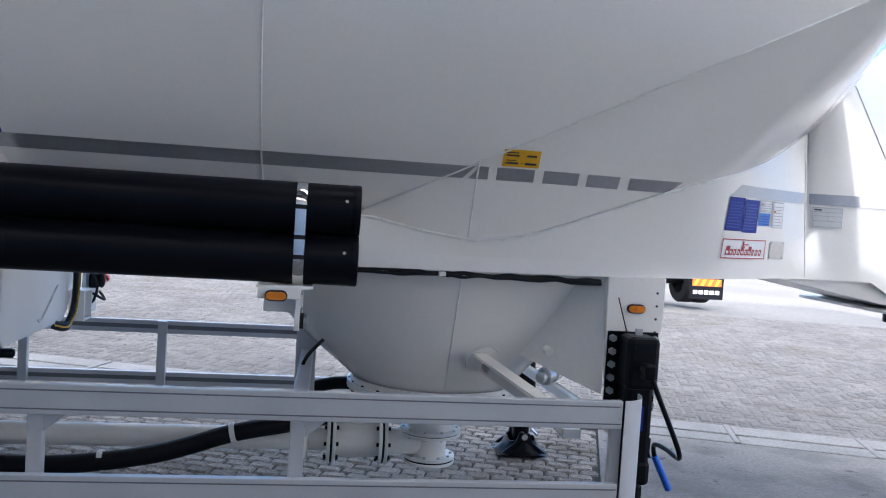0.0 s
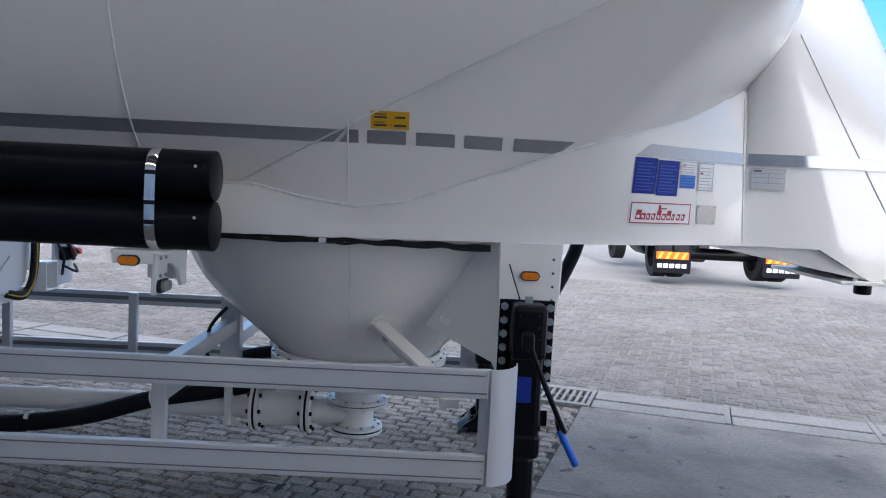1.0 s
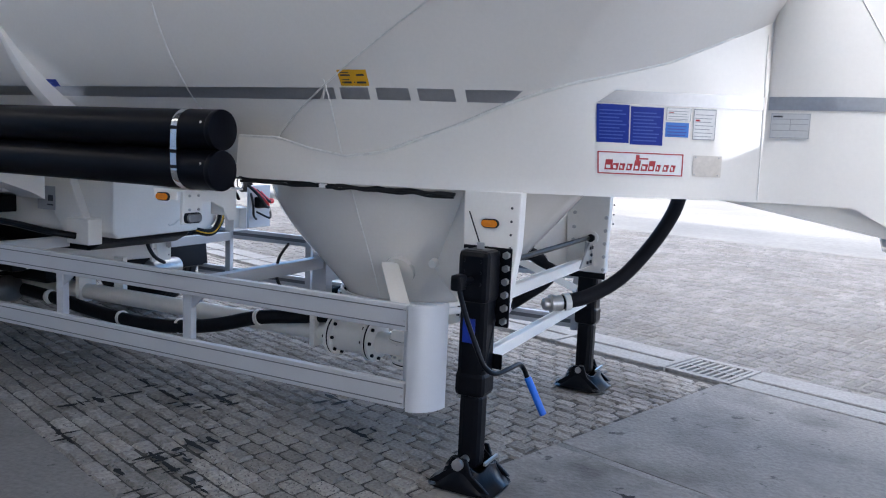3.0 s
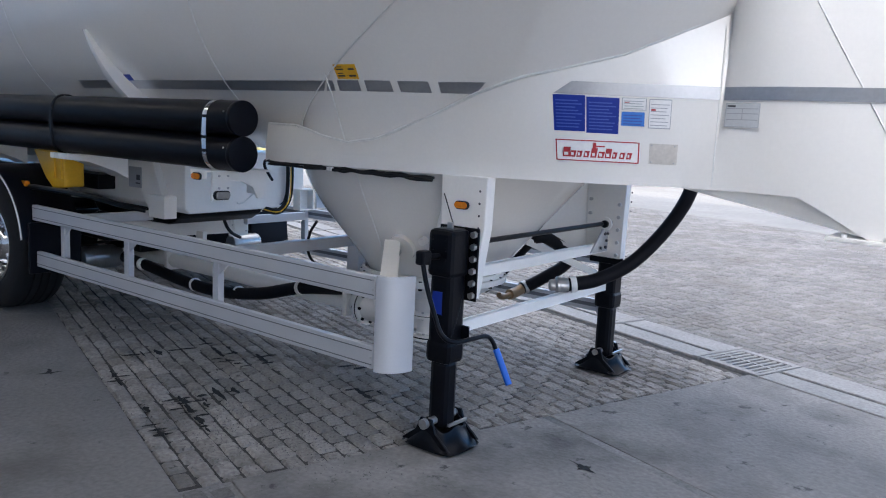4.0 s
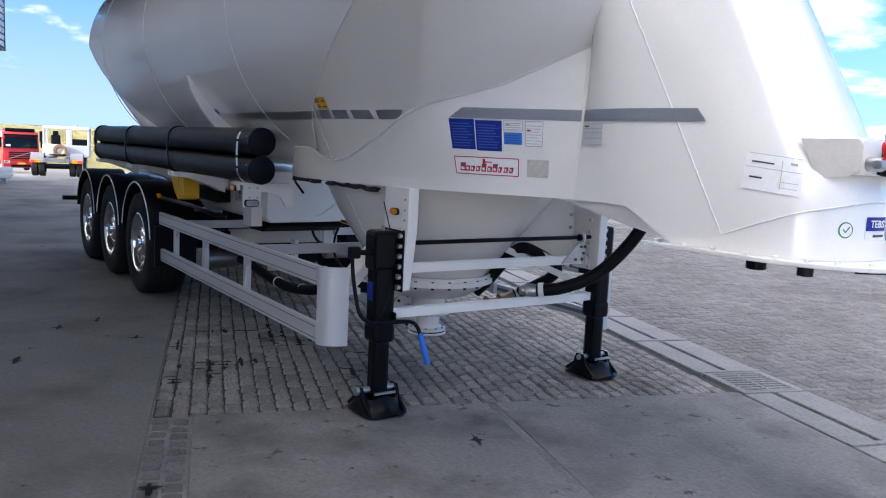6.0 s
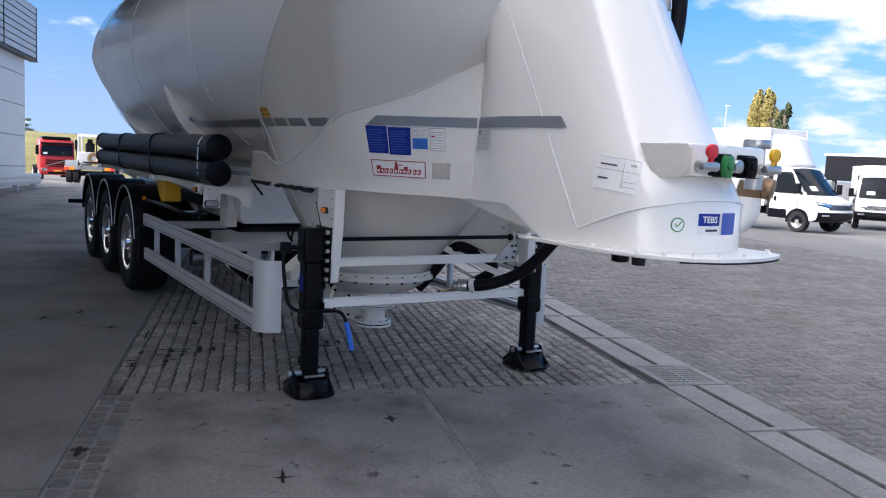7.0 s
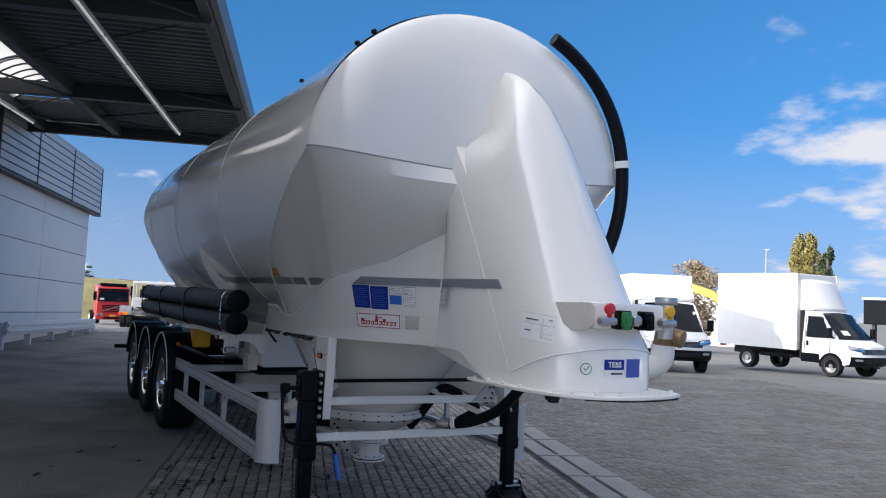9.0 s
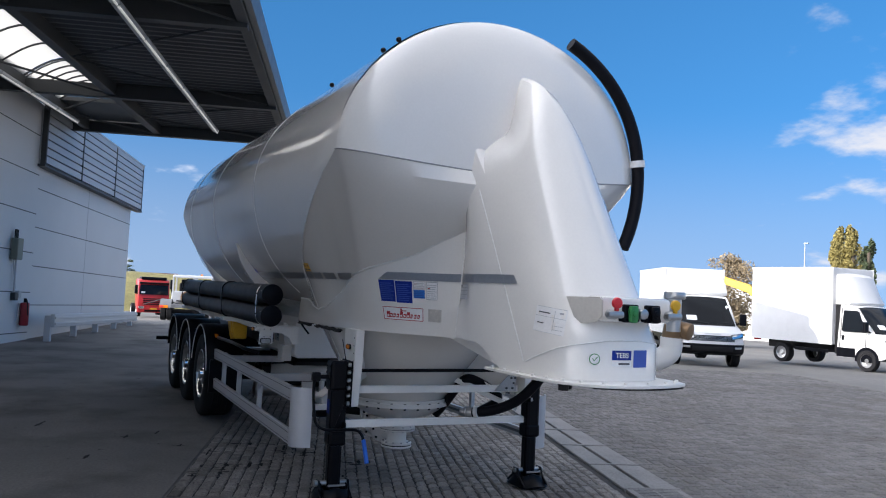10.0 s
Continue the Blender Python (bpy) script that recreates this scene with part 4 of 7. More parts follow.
# ---- landing legs ----
def landing_leg(s):
    x, y = (1.415, -0.86) if s > 0 else (1.37, 0.96)
    leg = part("landing_leg", box(x - 0.066, x + 0.066, y - 0.066, y + 0.066, 0.44, 1.06, 0.026), BLACK_PAINT, trailer, "black telescopic landing leg")
    part("collar", box(x - 0.072, x + 0.072, y - 0.072, y + 0.072, 0.43, 0.55, 0.026), BLACK_PAINT, leg)
    part("gear_head", box(x - 0.075, x + 0.075, y - 0.082, y + 0.07, 0.86, 1.095, 0.025), BLACK_PAINT, leg)
    part("inner_tube", box(x - 0.054, x + 0.054, y - 0.054, y + 0.054, 0.09, 0.45, 0.03), BLACK_PAINT, leg)
    rings = []
    for hx, hy, z, wave in ((0.10, 0.08, 0.003, 0), (0.15, 0.125, 0.003, 0), (0.168, 0.142, 0.012, 0), (0.17, 0.145, 0.028, 0.6), (0.158, 0.138, 0.04, 1.3), (0.13, 0.125, 0.066, 1.5), (0.105, 0.112, 0.1, 1.3), (0.096, 0.106, 0.122, 1.0), (0.088, 0.098, 0.124, 1.0), (0.084, 0.093, 0.09, 0.6), (0.088, 0.09, 0.05, 0), (0.03, 0.03, 0.05, 0)):
        ring = []
        for k in range(32):
            a = 2 * math.pi * k / 32
            ca, sa = math.cos(a), math.sin(a)
            q = (abs(ca) ** 5 + abs(sa) ** 5) ** -0.2
            # the skirt stands up at its sides and dips at its ends
            ring.append(Vector((x + hx * ca * q, y + hy * sa * q, z + wave * (0.016 * math.cos(4 * a) - 0.03 * (0.5 + 0.5 * math.cos(2 * a)) + 0.01))))
        rings.append(ring)
    foot = part("foot", loft(rings, closed=True), BLACK_PAINT, leg, "black cast swivel foot with raised skirt", smooth=True, sharp=40)
    for d in (-0.118, 0.118):
        part("cheek", prism([(x - 0.15, 0.03), (x + 0.15, 0.03), (x + 0.12, 0.055), (x + 0.06, 0.10), (x + 0.035, 0.165), (x - 0.035, 0.165), (x - 0.06, 0.10), (x - 0.12, 0.055)], "y", y + d - 0.007, y + d + 0.007, bevel=0.003), BLACK_PAINT, foot)
    part("strap", bar((x + 0.1, y - 0.07, 0.14), (x + 0.1, y + 0.07, 0.14), 0.012, 0.014), STEEL, foot)
    part("pin", cyl((x, y - 0.135, 0.14), (x, y + 0.135, 0.14), 0.02, n=12), STEEL, foot)
    part("bolt", cyl((x - 0.0, y - s * 0.125, 0.14), (x, y - s * 0.148, 0.14), 0.026, n=12), STEEL, foot)
    for z in (0.95, 1.0, 1.05):
        for d in (-0.04, 0.04):
            part("bolt", cyl((x + d, y - s * 0.08, z), (x + d, y - s * 0.088, z), 0.007, n=6), BLACK_PAINT, leg)
    flange = part("mounting_plate", box(x - 0.12, x + 0.12, y + min(0.067 * s, 0.08 * s), y + max(0.067 * s, 0.08 * s), 0.74, 1.1, 0.004), BLACK_PAINT, leg)
    for d in (-0.1, 0.1):
        for k in range(6):
            z = 0.77 + 0.06 * k
            part("bolt", cyl((x + d, y + 0.067 * s, z), (x + d, y + 0.045 * s, z), 0.017, n=6), STEEL, flange)
    d = x - 1.415
    plate = part("leg_bracket", prism([(px + d, pz) for px, pz in ((1.28, 1.35), (1.56, 1.35), (1.555, 1.1), (1.50 if s > 0 else 1.55, 0.74 if s > 0 else 0.79), (1.33 if s > 0 else 1.30, 0.74 if s > 0 else 0.79), (1.285, 1.12))], "y", y + 0.081 * s, y + 0.15 * s, bevel=0.006), FRAME_WHITE, trailer, "white leg bracket")
    for z in (1.0, 1.06, 1.12, 1.18):
        part("hole", cyl((1.52, y + s * 0.0805, z + 0.1), (1.52, y + s * 0.079, z + 0.1), 0.006, n=10), INK, plate)
    return leg, plate


leg, leg_bracket = landing_leg(1)
far_leg, far_bracket = landing_leg(-1)
for x, z in [(1.525, 0.83 + 0.08 * k) for k in range(5)] + [(1.325, 1.17), (1.325, 1.08), (1.325, 1.0), (1.39, 1.29), (1.46, 1.29)]:
    part("bolt", cyl((x, 0.712, z), (x, 0.698, z), 0.012, n=6), STEEL, far_bracket)
disc = part("rod_disc", cyl((1.44, 0.712, 1.02), (1.44, 0.70, 1.02), 0.042, n=24), FRAME_WHITE, far_bracket)
part("rod_boss", cyl((1.44, 0.70, 1.02), (1.44, 0.682, 1.02), 0.024, n=20), BLACK_PAINT, disc)
amber_light(1.42, -0.78, 1.205, leg_bracket)
part("antenna", cyl((1.395, -0.790, 1.06), (1.325, -0.810, 1.255), 0.003, n=6), RUBBER, leg)
part("lug", box(1.395, 1.430, -0.865, -0.855, 1.09, 1.125, 0.003), STEEL, leg)
part("label", box(1.347, 1.349, -0.890, -0.820, 0.68, 0.80), BLUE, leg, "small blue sticker")
part("label", box(1.375, 1.435, -0.928, -0.926, 0.68, 0.79), BLUE, leg, "small blue sticker")
part("crank_shaft", cyl((1.415, -0.92, 0.965), (1.398, -1.04, 0.965), 0.016, n=14), BLACK_PAINT, leg)
part("crank_head", box(1.372, 1.422, -1.07, -1.0, 0.93, 1.0, 0.012), BLACK_PAINT, leg)
crank = part("crank_handle", pipe([(1.405, -1.05, 0.95), (1.45, -1.065, 0.84), (1.515, -1.07, 0.70), (1.55, -1.06, 0.625), (1.575, -1.0, 0.585), (1.585, -0.87, 0.58), (1.582, -0.75, 0.572), (1.59, -0.705, 0.54), (1.607, -0.69, 0.49)], 0.0115), BLACK_PAINT, leg, "black crank handle", smooth=True)
part("grip", cyl((1.604, -0.69, 0.50), (1.69, -0.685, 0.335), 0.017, n=16, bevel=0.004), HANDLE_BLUE, crank, "bright blue plastic grip", smooth=True)
part("crank_hook", pipe([(1.480, -0.820, 0.78), (1.480, -0.850, 0.7), (1.480, -0.890, 0.6), (1.480, -0.920, 0.56)], 0.006), BLACK_PAINT, leg, smooth=True)
part("eye_plate", box(1.465, 1.525, -0.820, -0.810, 0.55, 0.62, 0.004), BLACK_PAINT, leg)

# bars, rod and bracing between the legs
part("cross_bar", bar((1.45, -0.7, 0.87), (1.39, 0.80, 0.86), 0.045, 0.05, bevel=0.004), FRAME_WHITE, trailer, "white bar between the legs")
part("cross_bar", bar((1.44, -0.79, 0.60), (1.36, 0.9, 0.585), 0.04, 0.05, bevel=0.004), FRAME_WHITE, trailer, "white bar between the legs")
part("drive_rod", cyl((1.46, -0.76, 1.02), (1.42, 0.84, 1.02), 0.014, n=14), BLACK_PAINT, trailer, "black drive rod between the legs")
gusset = part("angle_plate", prism([(0.55, 0.842), (0.77, 0.842), (0.77, 0.99), (0.70, 0.99)], "x", 1.42, 1.432, bevel=0.002), STEEL, trailer, "zinc gusset plate")
part("flange", box(1.38, 1.42, 0.765, 0.777, 0.842, 0.99, 0.002), STEEL, gusset)
for z, y in ((0.955, 0.715), (0.955, 0.75), (0.91, 0.74), (0.868, 0.67), (0.868, 0.73)):
    part("bolt", cyl((1.432, y, z), (1.442, y, z), 0.010, n=6), INK, gusset)
part("brace", bar((1.06, 0.34, 0.905), (1.31, 0.86, 0.665), 0.02, 0.045), FRAME_WHITE, trailer)
part("brace", bar((1.10, 0.46, 0.95), (1.30, 0.74, 0.80), 0.012, 0.02), FRAME_WHITE, trailer)
spare = part("drain_hose", pipe([(0.80, 0.30, 0.55), (0.90, 0.35, 0.67), (1.00, 0.40, 0.81), (1.07, 0.43, 0.89), (1.125, 0.47, 0.915), (1.155, 0.56, 0.88), (1.18, 0.66, 0.825), (1.185, 0.73, 0.77), (1.14, 0.73, 0.70), (1.06, 0.66, 0.63), (1.0, 0.60, 0.58), (0.95, 0.54, 0.545)], 0.04, 14), HOSE, trailer, "black drain hose looped over a brace", smooth=True)
part("spout", pipe([(0.955, 0.55, 0.548), (0.945, 0.47, 0.525), (0.945, 0.40, 0.52)], 0.034, 14), BRASS, spare, "rusty brown open spout", smooth=True)
part("spout_lip", pipe([(0.945, 0.41, 0.52), (0.95, 0.32, 0.515), (0.95, 0.27, 0.535)], 0.018, 10), BRASS, spare, smooth=True)
part("hose_clamp", cyl((0.962, 0.565, 0.553), (0.952, 0.54, 0.545), 0.045, n=20), STEEL, spare, smooth=True)

# ---- outlet, valve and product pipe ----
def ring_of_bolts(parent, c, axis, r, n, size, length):
    c = Vector(c)
    for k in range(n):
        a = 2 * math.pi * k / n
        d = Vector((math.cos(a), math.sin(a), 0)) * r if axis == "z" else Vector((0, math.cos(a), math.sin(a))) * r
        w = Vector((0, 0, length / 2)) if axis == "z" else Vector((length / 2, 0, 0))
        part("bolt", cyl(c + d - w, c + d + w, size, n=6), STEEL if n == 10 else BLACK_PAINT, parent)


prof = [(0.43, 0.69), (0.435, 0.705), (0.45, 0.705), (0.45, 0.68), (0.465, 0.677), (0.465, 0.643), (0.43, 0.64), (0.39, 0.60), (0.30, 0.545), (0.19, 0.518), (0.12, 0.51)]
rows = [[Vector((RING.x + r * math.cos(2 * math.pi * k / 56), r * math.sin(2 * math.pi * k / 56), z)) for k in range(56)] for r, z in prof]
bowl = part("outlet_bowl", loft(rows, closed=True), FRAME_WHITE, trailer, "white aeration bowl under the hopper", smooth=True)
ring_of_bolts(bowl, (RING.x, 0, 0.657), "z", 0.448, 24, 0.012, 0.055)
tee = part("outlet_tee", cyl((0.62, 0, 0.41), (0.62, 0, 0.25), 0.09, n=32), FRAME_WHITE, trailer, "white outlet tee with flanges", smooth=True)
part("neck", cyl((0.62, 0, 0.53), (0.62, 0, 0.40), 0.122, n=36), FRAME_WHITE, tee, smooth=True)
for z, r in ((0.415, 0.165), (0.395, 0.165), (0.27, 0.14), (0.245, 0.14)):
    part("flange", cyl((0.62, 0, z - 0.008), (0.62, 0, z + 0.008), r, n=36, bevel=0.003), FRAME_WHITE, tee, smooth=True)
for z, r in ((0.405, 0.16), (0.2575, 0.135)):
    part("gasket", cyl((0.62, 0, z - 0.006), (0.62, 0, z + 0.006), r, n=36), RUBBER, tee)
ring_of_bolts(tee, (0.62, 0, 0.405), "z", 0.145, 10, 0.009, 0.05)
ring_of_bolts(tee, (0.62, 0, 0.258), "z", 0.118, 10, 0.009, 0.06)
part("branch", cyl((0.35, -0.02, 0.345), (0.62, 0, 0.345), 0.068, n=28), FRAME_WHITE, tee, smooth=True)
valve = part("valve", cyl((0.09, -0.04, 0.355), (0.36, -0.03, 0.36), 0.095, n=32, bevel=0.02), FRAME_WHITE, trailer, "white butterfly valve with bolted flanges", smooth=True)
for x in (0.075, 0.105, 0.345, 0.375):
    part("flange", cyl((x - 0.009, -0.035, 0.358), (x + 0.009, -0.035, 0.358), 0.13, n=36, bevel=0.003), FRAME_WHITE, valve, smooth=True)
for x in (0.09, 0.36):
    part("gasket", cyl((x - 0.008, -0.035, 0.358), (x + 0.008, -0.035, 0.358), 0.125, n=36), RUBBER, valve)
ring_of_bolts(valve, (0.09, -0.035, 0.358), "x", 0.11, 8, 0.011, 0.075)
ring_of_bolts(valve, (0.36, -0.035, 0.358), "x", 0.11, 8, 0.011, 0.075)
part("bonnet", box(0.19, 0.26, -0.07, 0.0, 0.44, 0.5, 0.006), FRAME_WHITE, valve)
pipe_thing = part("product_pipe", cyl((-5.6, -0.05, 0.34), (0.07, -0.04, 0.355), 0.058, n=28), FRAME_WHITE, trailer, "white product pipe", smooth=True)
for x in (-0.05, -2.2):
    part("clamp", box(x - 0.02, x + 0.02, -0.12, 0.03, 0.27, 0.48, 0.004), FRAME_WHITE, pipe_thing)
hose = part("air_hose", pipe([(-4.6, -0.22, 0.36), (-3.4, -0.24, 0.34), (-2.5, -0.25, 0.33), (-1.7, -0.27, 0.27), (-1.2, -0.28, 0.27), (-0.75, -0.27, 0.33), (-0.4, -0.2, 0.42), (-0.1, -0.08, 0.45), (0.2, 0.05, 0.5), (0.32, 0.2, 0.62)], 0.045, 14), HOSE, trailer, "black rubber air hose", smooth=True)
for x, z in ((-2.3, 0.322), (-1.55, 0.267), (-1.0, 0.292), (-0.4, 0.42)):
    y = -0.27 if x < -0.6 else -0.2
    part("hose_clamp", cyl((x - 0.012, y, z - 0.003), (x + 0.012, y, z + 0.003), 0.052, n=20), FRAME_WHITE, hose, "white hose clamp", smooth=True)
part("air_hose", pipe([(0.35, 0.05, 0.62), (0.1, 0.12, 0.62), (-0.1, 0.1, 0.55), (-0.25, 0.0, 0.42)], 0.035, 12), HOSE, trailer, smooth=True)
part("cable", pipe([(0.02, -0.45, 0.95), (-0.06, -0.44, 0.85), (-0.08, -0.42, 0.72), (-0.02, -0.35, 0.6)], 0.009), RUBBER, trailer, smooth=True)
# large hose under the neck
big = part("delivery_hose", pipe([(1.93, 0.86, 1.36), (1.89, 0.85, 1.2), (1.79, 0.79, 1.0), (1.65, 0.67, 0.80), (1.50, 0.51, 0.69), (1.36, 0.36, 0.655)], 0.043, 18), HOSE, trailer, "thick black delivery hose", smooth=True)
part("clamp", cyl((1.42, 0.41, 0.665), (1.395, 0.388, 0.66), 0.052, n=22), PAPER, big, "white clamp", smooth=True)
end = part("coupling", cyl((1.385, 0.378, 0.656), (1.325, 0.327, 0.652), 0.047, n=22, bevel=0.006), STEEL, big, "steel coupling", smooth=True)
part("coupling_rim", cyl((1.345, 0.344, 0.653), (1.328, 0.329, 0.652), 0.054, n=22, bevel=0.004), STEEL, end, smooth=True)
part("plug", cyl((1.33, 0.331, 0.652), (1.295, 0.301, 0.65), 0.036, n=20, bevel=0.012), STEEL, end, smooth=True)

# cable loom along the skirt's lower edge
rng = random.Random(4)
for k in range(4):
    pts = [(-0.02 + 0.07 * i, -0.797 - 0.005 * k + 0.005 * rng.random(), 1.331 - 0.004 * k - 0.012 * rng.random()) for i in range(19)]
    part("cable_loom", pipe(pts, 0.007, 6, steps=3), RUBBER, trailer, "black cable loom", smooth=True)
part("cable_tie", box(0.5, 0.53, -0.83, -0.8, 1.31, 1.33, 0.002), PAPER, trailer)
part("cable", pipe([(-0.02, -0.80, 1.33), (-0.10, -0.77, 1.325), (-0.15, -0.73, 1.28), (-0.165, -0.66, 1.2)], 0.009, 8), RUBBER, trailer, smooth=True)

# fin on the barrel: a wedge, flush at its top, that stands out at its foot
rows = []
for t in [i / 10 for i in range(11)]:
    x, z, w = -1.50 + 0.20 * t, 2.10 - 0.46 * t, 0.016 + 0.034 * t
    y0 = -math.sqrt(R_TANK ** 2 - (z - Z_TANK) ** 2)
    y1 = y0 - 0.012 - 0.15 * t
    rows.append([Vector((x - 1.25 * w, y0 + 0.02, z)), Vector((x - w, y1, z)), Vector((x, y1 - 0.006, z)), Vector((x + w, y1, z)), Vector((x + 1.25 * w, y0 + 0.02, z))])
part("lifting_fin", loft(rows), WHITE, tank, smooth=True)

# ---- chassis ----
belly = part("belly_box", prism([(-0.45, 1.31), (0.52, 1.31), (0.52, 0.98), (0.49, 0.90), (0.42, 0.85), (-0.41, 0.84), (-0.45, 0.88)], "x", -3.0, -1.42, bevel=0.012), FRAME_WHITE, trailer, "white welded box of the chassis")
part("gusset", prism([(-2.12, 1.22), (-1.76, 1.22), (-1.55, 0.81), (-1.78, 0.81)], "y", -0.51, -0.447, bevel=0.008), FRAME_WHITE, belly)
part("foot_block", box(-1.73, -1.52, -0.56, -0.452, 0.80, 0.97, 0.006), FRAME_WHITE, belly)
sg = part("maker_sticker", box(-2.08, -1.90, -0.5145, -0.5115, 1.0, 1.16), GREYINK, belly, "grey maker sticker")
part("print", box(-1.97, -1.92, -0.5165, -0.515, 1.06, 1.10), INK, sg)
part("print", box(-1.98, -1.92, -0.5165, -0.515, 1.03, 1.04), INK, sg)
part("step_weld", pipe([(-1.417, 0.02, 0.91), (-1.417, 0.08, 0.91), (-1.417, 0.3, 1.06)], 0.006, 6, steps=2), WELD, belly)
holder = part("open_box", box(-1.46, -1.44, 0.63, 0.78, 0.82, 1.0, 0.003), FRAME_WHITE, trailer, "white open box beside the chassis")
for y in (0.63, 0.772):
    part("side", box(-1.44, -1.37, y, y + 0.01, 0.82, 1.0, 0.002), FRAME_WHITE, holder)
for z in (0.82, 0.99):
    part("side", box(-1.44, -1.37, 0.64, 0.772, z, z + 0.01, 0.002), FRAME_WHITE, holder)
part("back_plate", box(-1.48, -1.462, 0.60, 0.74, 0.95, 1.3, 0.003), FRAME_WHITE, holder)
part("dark_trough", prism([(-2.95, 0.838), (-1.62, 0.838), (-1.66, 0.78), (-1.78, 0.72), (-2.8, 0.70), (-2.9, 0.76)], "y", -0.36, 0.45, bevel=0.02), BLACK_PAINT, trailer, "black trough under the chassis box")
part("lower_beam", bar((-2.60, -0.5, 0.58), (-1.90, 0.36, 0.67), 0.05, 0.15, bevel=0.005), FRAME_WHITE, trailer, "white lower chassis beam")
end_plate = part("beam_plate", box(-1.92, -1.895, 0.31, 0.50, 0.56, 0.80, 0.004), FRAME_WHITE, trailer)
for z in (0.60, 0.66, 0.72, 0.77):
    for y in (0.33, 0.475):
        part("bolt", cyl((-1.895, y, z), (-1.887, y, z), 0.007, n=6), STEEL, end_plate)
part("beam_hanger", box(-2.0, -1.9, 0.04, 0.08, 0.30, 0.62, 0.004), FRAME_WHITE, trailer)
part("brake_pipe", pipe([(-1.80, 0.18, 0.84), (-1.80, 0.18, 0.72), (-1.78, 0.23, 0.62), (-1.82, 0.36, 0.56)], 0.014, 8), RUBBER, trailer, smooth=True)
part("axle_beam", box(-2.9, -2.3, -0.3, 0.85, 0.42, 0.54, 0.02), BLACK_PAINT, trailer)
for x, y, z, r, l in ((-2.06, 0.58, 0.47, 0.075, 0.3), (-2.72, -0.42, 0.34, 0.1, 0.35)):
    part("air_tank", cyl((x, y - l / 2, z), (x, y + l / 2, z), r, n=28, bevel=0.025), STEEL, trailer, "silver air tank", smooth=True)
rows = [[Vector((x, 0.98 + k * w, z)) for k in (-1, -0.92, -0.5, 0, 0.5, 0.92, 1)] for x, w, z in ((-2.40, 0.19, 0.80), (-2.30, 0.19, 0.785), (-2.225, 0.195, 0.74), (-2.195, 0.205, 0.66), (-2.185, 0.22, 0.42), (-2.20, 0.222, 0.41), (-2.215, 0.215, 0.64), (-2.25, 0.20, 0.72), (-2.40, 0.19, 0.785))]
flap = part("mud_flap", loft(rows), BLACK_TUBE, trailer, "black curved mud flap before the wheel", smooth=True)
for y in (0.88, 1.09):
    part("flap_tab", box(-2.20, -2.19, y - 0.025, y + 0.025, 0.715, 0.77, 0.008), FRAME_WHITE, flap)
part("mud_flap", box(-2.22, -2.19, -1.24, -0.85, 0.36, 0.74, 0.006), BLACK_TUBE, trailer, "black mud flap")
loom = part("cable_loom", pipe([(-1.39, 0.50, 1.31), (-1.385, 0.505, 1.1), (-1.39, 0.495, 0.93), (-1.40, 0.45, 0.85), (-1.40, 0.38, 0.835), (-1.43, 0.30, 0.855)], 0.016, 8), RUBBER, trailer, "black and tan cable loom", smooth=True)
part("cable", pipe([(-1.38, 0.52, 1.31), (-1.372, 0.525, 1.1), (-1.375, 0.515, 0.93), (-1.385, 0.46, 0.84), (-1.385, 0.38, 0.822), (-1.42, 0.29, 0.845)], 0.005, 6), CHOCK, loom, "yellow cable", smooth=True)
part("cable", pipe([(-1.38, 0.54, 1.31), (-1.38, 0.55, 1.1), (-1.385, 0.535, 0.93), (-1.395, 0.47, 0.83), (-1.395, 0.38, 0.808), (-1.43, 0.28, 0.835)], 0.010, 6), RUBBER, loom, smooth=True)
ctrl = part("control_box", box(-1.46, -1.44, 0.88, 1.14, 0.82, 1.16, 0.004), ALU, trailer, "plate with red and black cables")
part("valve_block", box(-1.44, -1.38, 0.94, 1.04, 0.98, 1.07, 0.012), BLACK_PAINT, ctrl)
for k in range(4):
    part("cable", pipe([(-1.42, 0.84 + 0.05 * k, 1.17 - 0.02 * k), (-1.36, 0.90 + 0.05 * k, 1.09 - 0.02 * k), (-1.37, 1.0 + 0.03 * k, 1.0 + 0.015 * k), (-1.42, 1.1, 0.98 + 0.02 * k)], 0.012, 6), RED_PLASTIC if k % 2 else RUBBER, ctrl, "red cable", smooth=True)
part("cable", pipe([(-1.42, 0.88, 1.1), (-1.36, 0.84, 1.02), (-1.38, 0.87, 0.93), (-1.42, 0.95, 0.89)], 0.009, 6), RUBBER, ctrl, smooth=True)
part("cable", pipe([(-1.42, 0.95, 0.95), (-1.37, 1.05, 0.9), (-1.42, 1.12, 0.94)], 0.009, 6), RUBBER, ctrl, smooth=True)
part("side_beam", box(-6.1, -2.3, -0.62, -0.5, 1.1, 1.27, 0.01), FRAME_WHITE, trailer, "white chassis side beam")
part("side_beam", box(-6.1, -2.3, 0.5, 0.62, 1.1, 1.27, 0.01), FRAME_WHITE, trailer, "white chassis side beam")
part("rear_frame", box(-6.1, -2.4, -0.6, 0.6, 0.95, 1.07, 0.01), BLACK_PAINT, trailer)
part("side_pipe", pipe([(-2.45, -1.12, 0.985), (-2.2, -1.12, 0.99), (-1.6, -1.1, 0.99), (-1.3, -1.02, 0.95), (-1.2, -0.9, 0.92)], 0.02, 10), BLACK_PAINT, trailer, smooth=True)
part("marker_lamp", box(-2.49, -2.42, -1.16, -1.12, 0.985, 1.03, 0.008), AMBER, trailer, "amber marker lamp")
